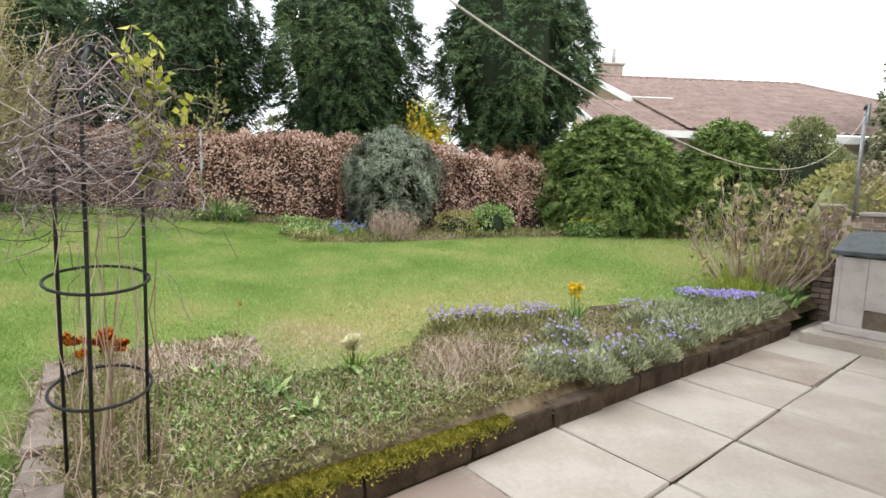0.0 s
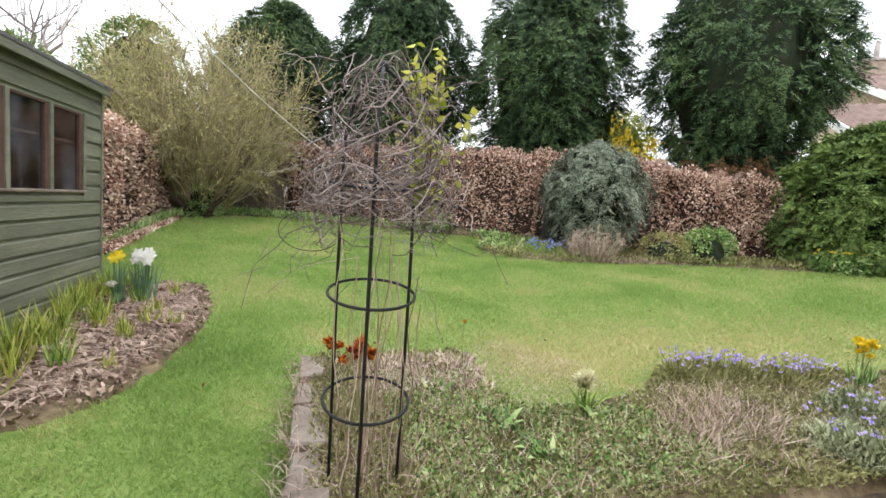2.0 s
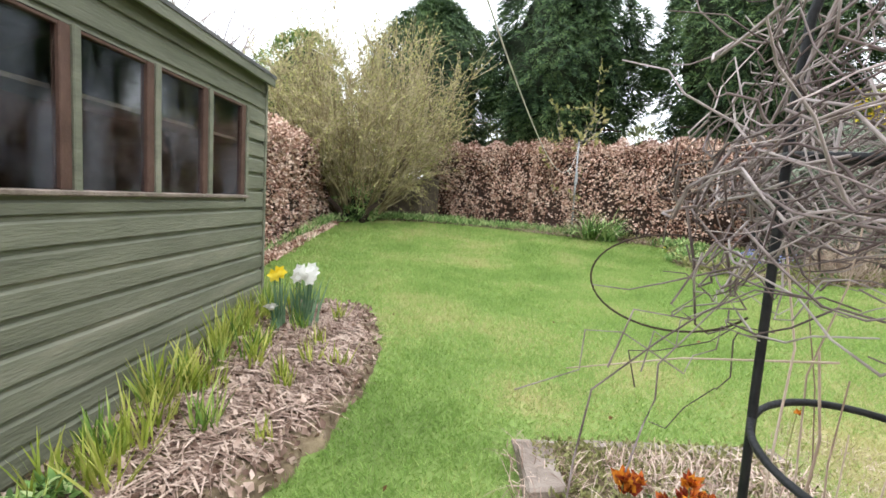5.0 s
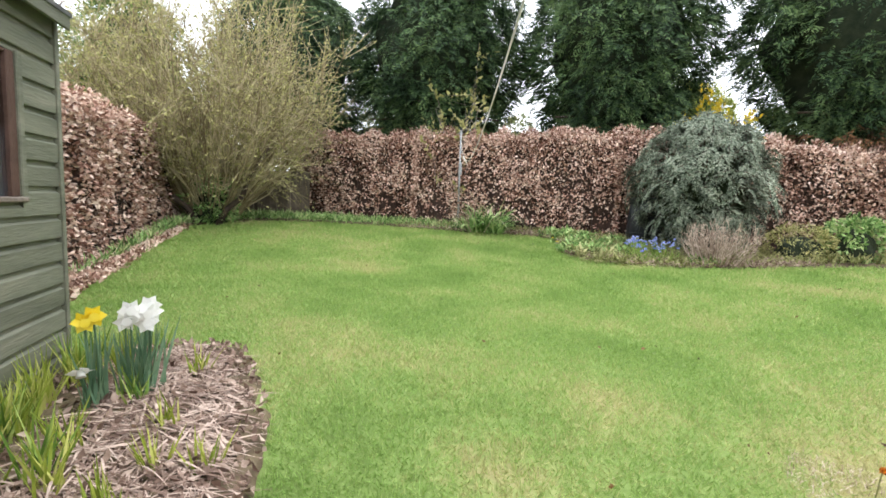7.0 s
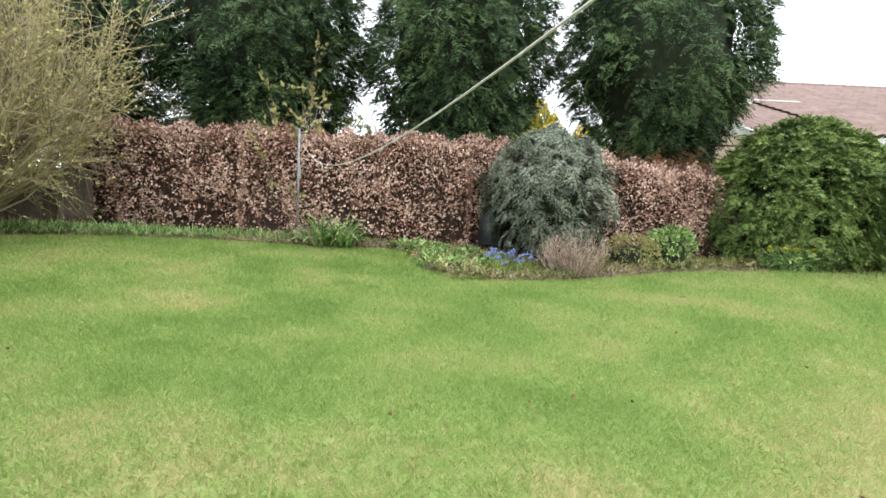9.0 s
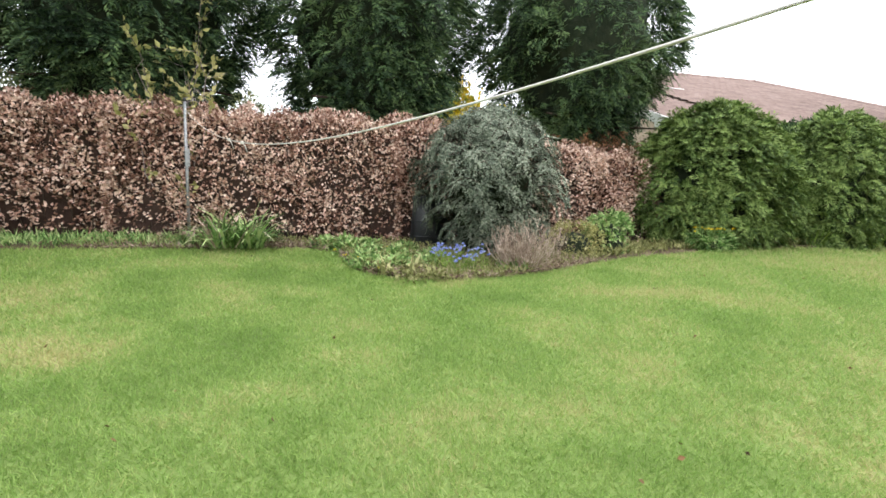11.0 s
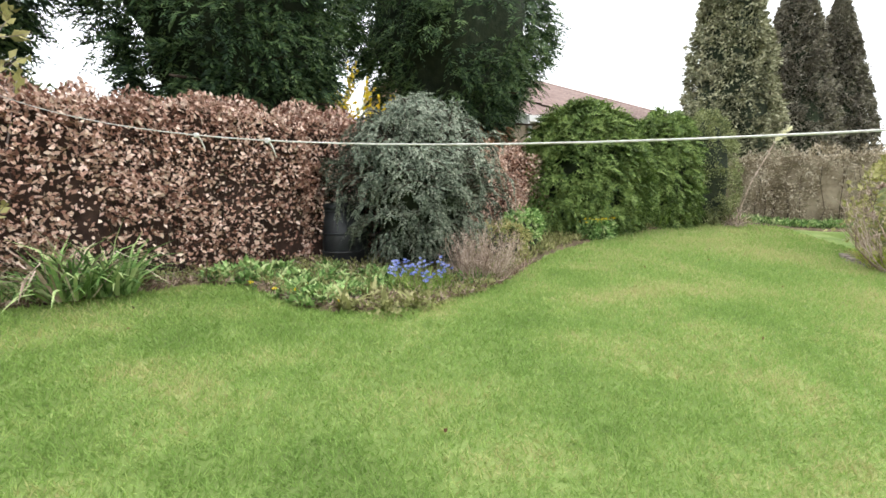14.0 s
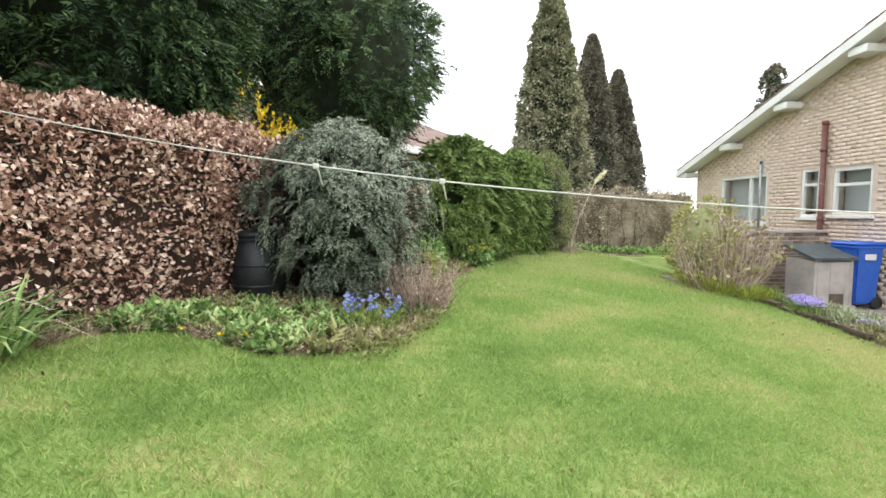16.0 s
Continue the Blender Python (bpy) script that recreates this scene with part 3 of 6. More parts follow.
    for z in (1.7, 3.05, 3.58):
        bm = bmesh.new()
        tube(bm, [(8.08, 0.6, z - 0.035), (8.08, 0.6, z + 0.035)], 0.062, n=10)
        part("collar", bm, M_PIPE, p)


build_house()


# ---- shed ----
def build_shed():
    x, y0, y1, zb, zt = -2.22, 2.72, 5.77, 0.145, 2.33
    s = thing("garden_shed", -3.4, 4.25, zb, "green-stained timber shed with four dusty windows", "shed")
    wz0, wz1, wy0, wy1 = 1.36, 2.045, 3.21, 5.425
    # courses: one wider board under the sill
    edges = [1.283 - 0.125 * k for k in range(9, -1, -1)] + [1.43 + 0.1285 * k for k in range(7)] + [zt]
    for a, b in zip(edges, edges[1:]):
        crosses = b > wz0 + 0.004 and a < wz1 - 0.004
        spans = [(y0, wy0, a, b), (wy1, y1, a, b)] if crosses else [(y0, y1, a, b)]
        if crosses and a < wz0 - 0.02:
            spans.append((wy0, wy1, a, wz0))
        if crosses and b > wz1 + 0.02:
            spans.append((wy0, wy1, wz1, b))
        for c, d, lo, hi in spans:
            bm = bmesh.new()
            prof = [(0.0, lo), (0.018, lo), (0.02, lo + 0.004), (0.02, hi - 0.034), (0.012, hi - 0.029), (0.004, hi - 0.024), (0.003, hi)]
            va = [bm.verts.new((x - 0.01 + px, c, pz)) for px, pz in prof]
            vb = [bm.verts.new((x - 0.01 + px, d, pz)) for px, pz in prof]
            for k in range(len(prof)):
                k2 = (k + 1) % len(prof)
                bm.faces.new((va[k], vb[k], vb[k2], va[k2]))
            bm.faces.new(va[::-1])
            bm.faces.new(vb)
            bmesh.ops.recalc_face_normals(bm, faces=bm.faces)
            part("board", bm, M_SHED, s)
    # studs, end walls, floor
    part("frame", boxed(x - 0.06, x - 0.012, y0, y1, zb, wz0, 0.0), M_SHADEDWOOD, s)
    part("frame", boxed(x - 0.06, x - 0.012, y0, y1, wz1, zt, 0.0), M_SHADEDWOOD, s)
    part("frame", boxed(x - 0.06, x - 0.012, y0, wy0, wz0, wz1), M_SHADEDWOOD, s)
    part("frame", boxed(x - 0.06, x - 0.012, wy1, y1, wz0, wz1), M_SHADEDWOOD, s)
    for ya in (y0 + 0.003, y1 - 0.043):
        bm = bmesh.new()
        v = []
        for y in (ya, ya + 0.04):
            v += [bm.verts.new(p) for p in ((-4.6, y, zb), (x - 0.061, y, zb), (x - 0.061, y, zt), (-3.4, y, zt + 0.42), (-4.6, y, zt))]
        bm.faces.new(v[4::-1])
        bm.faces.new(v[5:])
        for k in range(5):
            bm.faces.new((v[k], v[(k + 1) % 5], v[5 + (k + 1) % 5], v[5 + k]))
        bmesh.ops.recalc_face_normals(bm, faces=bm.faces)
        part("end_wall", bm, M_SHED, s)
    part("back_wall", boxed(-4.64, -4.6, y0, y1, zb, zt), M_SHADEDWOOD, s)
    part("floor_boards", boxed(-4.6, x - 0.07, y0 + 0.05, y1 - 0.05, zb - 0.02, zb + 0.03), M_SHADEDWOOD, s)
    part("corner_post", boxed(x - 0.02, x + 0.022, y1 - 0.002, y1 + 0.03, zb, zt, 0.004), M_SHED, s)
    part("corner_post", boxed(x - 0.02, x + 0.022, y0 - 0.03, y0 + 0.002, zb, zt, 0.004), M_SHED, s)
    for sg in (1, -1):
        bm = bmesh.new()
        xe = -3.4 + sg * 1.265
        v = []
        for y in (y0 - 0.06, y1 + 0.04):
            for (px, pz) in ((xe, zt - 0.005), (-3.4, zt + 0.45), (-3.4, zt + 0.475), (xe, zt + 0.02)):
                v.append(bm.verts.new((px, y, pz)))
        for q in ((0, 1, 5, 4), (2, 3, 7, 6), (3, 0, 4, 7), (0, 3, 2, 1), (4, 5, 6, 7), (1, 2, 6, 5)):
            bm.faces.new([v[k] for k in q])
        bmesh.ops.recalc_face_normals(bm, faces=bm.faces)
        part("roof", bm, M_FELT, s, "grey mineral felt roof")
    part("fascia", boxed(x + 0.06, x + 0.08, y0 - 0.05, y1 + 0.03, zt - 0.07, zt + 0.0, 0.004), M_SHED, s)
    # windows
    ys = [3.21, 3.762, 4.315, 4.872, 5.425]
    for a, b in zip(ys, ys[1:]):
        w = part("window", boxed(x - 0.03, x + 0.012, b - 0.08, b - 0.022, wz0 + 0.02, wz1 - 0.008, 0.004), M_REDWOOD, s, "fixed shed window with red-brown stile")
        part("window_frame", boxed(x - 0.03, x + 0.008, a + 0.022, a + 0.034, wz0 + 0.02, wz1 - 0.008, 0.003), M_REDWOOD, w)
        part("window_frame", boxed(x - 0.03, x + 0.008, a + 0.034, b - 0.08, wz1 - 0.024, wz1 - 0.008, 0.003), M_REDWOOD, w)
        part("pane", boxed(x - 0.012, x - 0.008, a + 0.034, b - 0.08, wz0 + 0.02, wz1 - 0.024), M_OLDGLASS, w).visible_shadow = False
    for y in ys:
        part("mullion", boxed(x - 0.02, x + 0.024, y - 0.022, y + 0.022, wz0 + 0.012, wz1, 0.005), M_SHED, s)
    part("window_sill", boxed(x - 0.02, x + 0.027, ys[0] - 0.022, ys[-1] + 0.022, wz0 - 0.006, wz0 + 0.02, 0.006), M_COPING, s, "pale weathered timber sill")
    part("shelf", boxed(x - 0.35, x - 0.07, y0 + 0.06, y1 - 0.06, 1.78, 1.8), M_FENCE, s, "bare wooden shelf behind the glass")


build_shed()


# ---- trees and hedges ----
def clumps(C, R, per, length, width, droop=0.35, out=None, spread=0.5):
    """Leaves on the outer sides of many clumps: centres C, radii R, and the way out of the plant at each."""
    n = len(C) * per
    c, r = np.repeat(C, per, 0), np.repeat(R, per)[:, None]
    o = np.repeat(out, per, 0)
    d = unit(rng.normal(size=(n, 3)) + 0.9 * o)
    p = c + d * r * rng.uniform(0.55, 1.0, (n, 1))
    D = unit(0.6 * d + 0.6 * o + spread * rng.normal(size=(n, 3)) + np.array([0, 0, -droop]))
    return leaves(p, D, length * rng.uniform(0.6, 1.3, n), width * rng.uniform(0.7, 1.2, n), 0.15, face=d)


def sprays(P, D, F, length, k, leaf, width, hang=0.3, angle=0.8):
    """Flat fern-like sprays: axes from P along D, lying across F, with k leaflets on both sides that shorten to the tip."""
    n = len(P)
    D = unit(D)
    S = unit(np.cross(D, F))
    i = np.repeat(np.arange(n), k)
    f = np.tile(np.linspace(0.04, 1.0, k), n)
    side = np.tile(np.where(np.arange(k) % 2, 1.0, -1.0), n)
    side[k - 1::k] = 0.0
    ln = np.broadcast_to(length, n)[i]
    base = P[i] + D[i] * (ln * f)[:, None]
    base[:, 2] -= hang * ln * f ** 2
    d = D[i] * math.cos(angle) + S[i] * (side * math.sin(angle))[:, None] + 0.12 * rng.normal(size=(n * k, 3))
    d[:, 2] -= hang * 1.2 * f
    size = leaf * ln * (1.15 - 0.75 * f) * rng.uniform(0.8, 1.2, n * k)
    return leaves(base, d, size, width * ln * (1.1 - 0.5 * f), 0.1, face=F[i])


def spray_clumps(C, R, per, length, k, leaf, width, droop, out, hang=0.35):
    """Sprays growing out of many clumps."""
    n = len(C) * per
    o = np.repeat(out, per, 0)
    d = unit(rng.normal(size=(n, 3)) + 0.9 * o)
    p = np.repeat(C, per, 0) + d * np.repeat(R, per)[:, None] * rng.uniform(0.4, 0.85, (n, 1))
    D = unit(0.7 * d + 0.6 * o + 0.3 * rng.normal(size=(n, 3)) - [0, 0, droop])
    return sprays(p, D, unit(o + [0, 0, 0.7] + 0.45 * rng.normal(size=(n, 3))), length * rng.uniform(0.6, 1.25, n), k, leaf, width, hang)


def sphere_core(fn, nu=28, nv=18):
    """A closed lumpy core: fn(u, v) gives points, u round and v from base to top in 0..1."""
    u, v = np.meshgrid(np.arange(nu) / nu, np.linspace(0, 1, nv), indexing="ij")
    P = fn(u.ravel(), v.ravel())
    idx = np.arange(nu * nv).reshape(nu, nv)
    nx = np.roll(idx, -1, 0)
    return P, np.stack([idx[:, :-1], nx[:, :-1], nx[:, 1:], idx[:, 1:]], -1).reshape(-1, 4)


def conifer(x, y, rad, z0, z1, label, n_clumps, per, mat, leaf=(0.2, 0.055), power=1.0, lump=0.5, name="conifer_tree", group="", waist=0.8, spray=False, core_mat=M_CORE, cone=False):
    """A conifer: trunk, limbs, and a crown of drooping sprays in clumps."""
    zb = float(lawn_z(x, y))
    t = thing(name, x, y, zb, label, "tree", group)
    prof = lambda h: rad * np.interp(h, [0, 0.08, 0.2, 0.4, 0.58, 0.8, 0.93, 1.0], [waist * 0.6, waist, 0.4 + waist * 0.6, 1.0, 0.9 ** power, 0.64 ** power, 0.36 ** power, 0.06])
    if cone:
        prof = lambda h: rad * np.interp(h, [0, 0.08, 0.3, 0.55, 0.78, 0.92, 1.0], [0.85, 1.0, 0.93, 0.7, 0.42, 0.2, 0.03])
    bm = bmesh.new()
    tube(bm, [(x, y, zb - 0.1), (x + 0.03, y, (zb + z0) / 2), (x, y + 0.04, z0 + 0.4), (x, y, z1 - 0.6)], rad * 0.11, 0.03, 9)
    part("trunk", bm, M_BARK, t)
    for k in range(9):
        a, h = k * 2.4, z0 + 0.1 + 0.1 * k
        bm = bmesh.new()
        tube(bm, [(x, y, h), (x + math.cos(a) * rad * 0.5, y + math.sin(a) * rad * 0.5, h + 0.18), (x + math.cos(a) * rad * 0.85, y + math.sin(a) * rad * 0.85, h + 0.1)], 0.05, 0.015, 5)
        part("limb", bm, M_BARK, t)

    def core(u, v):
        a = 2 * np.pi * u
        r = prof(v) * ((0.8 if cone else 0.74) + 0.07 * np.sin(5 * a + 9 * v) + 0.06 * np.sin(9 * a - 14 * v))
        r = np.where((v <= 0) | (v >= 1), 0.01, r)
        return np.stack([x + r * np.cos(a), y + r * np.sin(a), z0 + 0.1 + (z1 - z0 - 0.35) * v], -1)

    # solid filler behind the sprays, darkened in colour like the shaded depth
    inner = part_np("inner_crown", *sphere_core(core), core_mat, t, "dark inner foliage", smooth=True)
    a = rng.uniform(0, 2 * np.pi, n_clumps)
    h = rng.uniform(0, 1, n_clumps) ** 0.92
    r = prof(h) * rng.uniform(0.78, 1.06, n_clumps) * (1 + 0.06 * np.sin(3 * a + 5 * h))
    C = np.stack([x + r * np.cos(a), y + r * np.sin(a), z0 + (z1 - z0) * h], -1)
    O = unit(np.stack([np.cos(a), np.sin(a), 0.25 + 0.9 * (h > 0.85)], -1))
    R = lump * rng.uniform(0.5, 1.15, n_clumps) * (0.45 + 0.55 * prof(h) / rad)
    tagged(part_np("crown", *(spray_clumps(C, R, per, leaf[0], 13, 0.42, 0.11, 0.4, O) if spray else clumps(C, R, per, leaf[0], leaf[1], 0.45, O)), mat, t), kind="stuff")
    if spray:
        # dead brown sprays under the crown
        m = 60
        a, q = rng.uniform(0, 2 * np.pi, m), rad * rng.uniform(0.25, 0.75, m)
        C = np.stack([x + q * np.cos(a), y + q * np.sin(a), z0 + rng.uniform(-0.25, 0.35, m)], -1)
        O = np.stack([np.cos(a), np.sin(a), np.full(m, -0.3)], -1)
        tagged(part_np("dead_growth", *spray_clumps(C, np.full(m, 0.22), 6, 0.24, 12, 0.5, 0.12, 0.5, O), M_DEADFERN, t, "dead brown sprays"), kind="stuff")
    return t


def hedge(name, pts, width, z1, label, mat, core_mat, density, leaf, lump=0.12, base=0.0, thin=0.35):
    """A clipped hedge along points on the ground (front face), with loose leaves over a solid core that stands for its
    shaded inside.
    """
    mid = np.mean(pts, 0)
    t = thing(name, float(mid[0]), float(mid[1]), float(lawn_z(*mid)), label, "hedge")
    sets = []
    bm = bmesh.new()
    stems = []
    tops = np.broadcast_to(z1, len(pts))
    for p, q, za, ze in zip(pts, pts[1:], tops, tops[1:]):
        z1 = (za + ze) / 2
        p, q = np.array(p, float), np.array(q, float)
        ln = np.linalg.norm(q - p)
        e = (q - p) / ln
        nrm = np.array([-e[1], e[0]])
        zb = float(lawn_z(*p)), float(lawn_z(*q))
        # core: solid filler for the shaded depth behind the leaves
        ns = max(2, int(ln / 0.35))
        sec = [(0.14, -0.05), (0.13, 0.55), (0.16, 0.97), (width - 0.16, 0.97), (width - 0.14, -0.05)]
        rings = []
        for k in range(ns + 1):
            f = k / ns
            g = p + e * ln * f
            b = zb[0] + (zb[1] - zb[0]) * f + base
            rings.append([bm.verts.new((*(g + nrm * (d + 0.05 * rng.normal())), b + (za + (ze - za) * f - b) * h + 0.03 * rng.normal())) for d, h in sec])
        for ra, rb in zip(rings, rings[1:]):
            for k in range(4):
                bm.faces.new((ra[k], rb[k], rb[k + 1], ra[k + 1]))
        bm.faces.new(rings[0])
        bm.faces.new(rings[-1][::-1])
        # leaves on the front, the top and the back
        for side, area in (("front", ln * (za - zb[0])), ("top", ln * width), ("back", ln * (za - zb[0]) * 0.3), ("end", width * (za - zb[0]))):
            n = int(area * density)
            s, h = rng.uniform(0, ln, n), rng.uniform(0, 1, n)
            wob = lump * (np.sin(2.1 * s + 3 * h) + np.sin(4.7 * s - 5 * h + 1.3) + 0.8 * np.sin(9 * s + 8 * h)) / 2.2
            b = zb[0] + (zb[1] - zb[0]) * s / ln + base
            z1 = za + (ze - za) * s / ln
            if side == "front":
                d, z, out = wob + rng.uniform(-0.05, 0.12, n), b + (z1 - b) * h, np.array([-nrm[0], -nrm[1], 0.15])
                keep = rng.random(n) > thin * (1.35 - h) * (0.7 + 0.6 * np.sin(3.1 * s + 6 * h + np.sin(7 * s)) + 0.7 * np.sin(13 * s + 5 * np.sin(17 * h + 2 * s)) * np.sin(15 * h + 4 * np.sin(5 * s)))
            elif side == "top":
                d, z, out = h * width, z1 - 0.25 * (2 * h - 1) ** 4 + 0.8 * wob + rng.uniform(-0.12, 0.1, n) + 0.06 * np.sin(11 * s), np.array([0, 0, 1.0])
                keep = np.ones(n, bool)
            elif side == "back":
                d, z, out = width + rng.uniform(-0.1, 0.05, n), b + (z1 - b) * (0.7 + 0.3 * h), np.array([nrm[0], nrm[1], 0.2])
                keep = np.ones(n, bool)
            else:
                end = rng.random(n) < 0.5
                s = np.where(end, rng.uniform(-0.06, 0.05, n), ln + rng.uniform(-0.05, 0.06, n))
                d, z, out = rng.uniform(0, width, n), b + (z1 - b) * h, np.array([0, 0, 0.2])
                keep = np.ones(n, bool)
            P = np.stack([p[0] + e[0] * s + nrm[0] * d, p[1] + e[1] * s + nrm[1] * d, z], -1)[keep]
            m = len(P)
            D = unit(out + 0.75 * rng.normal(size=(m, 3)) + np.array([0, 0, -0.25]))
            sets.append(leaves(P, D, leaf[0] * rng.uniform(0.6, 1.3, m), leaf[1] * rng.uniform(0.6, 1.25, m), 0.2, face=np.broadcast_to(out, (m, 3)) + 0.4 * rng.normal(size=(m, 3))))
        for k in range(int(ln * 7)):
            s0, d0 = rng.uniform(0, ln), rng.uniform(0.05, 0.3)
            g = p + e * s0 + nrm * d0
            b = float(lawn_z(*g)) - 0.03
            top = za + (ze - za) * s0 / ln + rng.uniform(-0.35, 0.0)
            sway = rng.normal(size=(4, 3)) * 0.06
            stems.append(np.stack([[g[0], g[1], b]] * 4) + np.array([0, .33, .66, 1.0])[:, None] * np.array([0, 0, top - b]) + sway * [[0], [1], [1], [1]])
    bmesh.ops.recalc_face_normals(bm, faces=bm.faces)
    part("inside", bm, core_mat, t, "solid core in place of the shaded hedge inside")
    v, f = tubes_np(np.array(stems), np.linspace(0.012, 0.004, 4)[None].repeat(len(stems), 0))
    tagged(part_np("stem_mass", v, f, M_BARK, t), kind="stuff")
    tagged(part_np("foliage", *join_np(*sets), mat, t), kind="stuff")
    return t


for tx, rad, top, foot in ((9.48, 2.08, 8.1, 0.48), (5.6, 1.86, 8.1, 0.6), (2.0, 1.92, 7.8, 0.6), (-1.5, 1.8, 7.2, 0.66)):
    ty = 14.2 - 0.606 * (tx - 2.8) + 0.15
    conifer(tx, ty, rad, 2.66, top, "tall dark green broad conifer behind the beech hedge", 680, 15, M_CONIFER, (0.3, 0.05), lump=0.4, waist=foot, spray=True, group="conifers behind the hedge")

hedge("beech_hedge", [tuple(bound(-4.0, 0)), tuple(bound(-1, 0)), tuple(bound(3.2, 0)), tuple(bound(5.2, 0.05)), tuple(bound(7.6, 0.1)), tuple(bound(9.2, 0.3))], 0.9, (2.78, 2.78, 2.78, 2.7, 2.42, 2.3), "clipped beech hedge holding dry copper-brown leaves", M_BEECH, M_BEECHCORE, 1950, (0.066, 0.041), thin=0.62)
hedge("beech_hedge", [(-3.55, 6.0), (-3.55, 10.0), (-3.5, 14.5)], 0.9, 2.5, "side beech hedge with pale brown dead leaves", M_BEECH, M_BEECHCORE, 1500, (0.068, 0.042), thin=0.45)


def bush(name, x, y, rx, ry, z1, label, mat, n_clumps, per, leaf, lump, core_mat=M_CORE, droop=0.2, turn=0.0, category="shrub", flat=0.0, z0=None, spray=0):
    """A rounded shrub: a few stems, a filler core, dark by default for the shade inside, and leaves in clumps."""
    zb = float(lawn_z(x, y))
    z0 = zb + 0.05 if z0 is None else z0
    t = thing(name, x, y, zb, label, category)
    bm = bmesh.new()
    for k in range(6):
        a = k * 1.05
        tube(bm, [(x + 0.06 * math.cos(a), y + 0.06 * math.sin(a), zb - 0.03), (x + 0.3 * rx * math.cos(a), y + 0.3 * ry * math.sin(a), (z0 + z1) / 2), (x + 0.5 * rx * math.cos(a), y + 0.5 * ry * math.sin(a), z0 + 0.75 * (z1 - z0))], 0.03, 0.008, 5)
    part("stem_mass", bm, M_BARK, t)
    ct, st = math.cos(radians(turn)), math.sin(radians(turn))

    def place(a, v, k):
        r = np.interp(v, [0, 0.15, 0.4, 0.7, 0.9, 1.0], [0.72, 0.92, 1.0, 0.88, 0.55, 0.1]) * k
        lx, ly = rx * r * np.cos(a), ry * r * np.sin(a)
        return np.stack([x + ct * lx - st * ly, y + st * lx + ct * ly, z0 + (z1 - z0) * v], -1)

    # filler core; with M_CORE its dark colour is the shade behind the leaves
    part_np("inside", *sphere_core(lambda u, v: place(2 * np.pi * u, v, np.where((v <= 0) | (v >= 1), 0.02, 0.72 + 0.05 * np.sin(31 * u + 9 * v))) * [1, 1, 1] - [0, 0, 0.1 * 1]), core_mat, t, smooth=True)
    a, v = rng.uniform(0, 2 * np.pi, n_clumps), rng.uniform(0, 1, n_clumps)
    C = place(a, v, rng.uniform(0.82, 1.02, n_clumps))
    O = unit(np.stack([ct * np.cos(a) - st * np.sin(a), st * np.cos(a) + ct * np.sin(a), 0.15 + 1.2 * (v - 0.4)], -1))
    R = lump * rng.uniform(0.6, 1.2, n_clumps)
    tagged(part_np("foliage", *(spray_clumps(C, R, spray, 0.26, 13, 0.5, 0.15, 0.3, O) if spray else clumps(C, R, per, leaf[0], leaf[1], droop, O)), mat, t), kind="stuff")
    return t


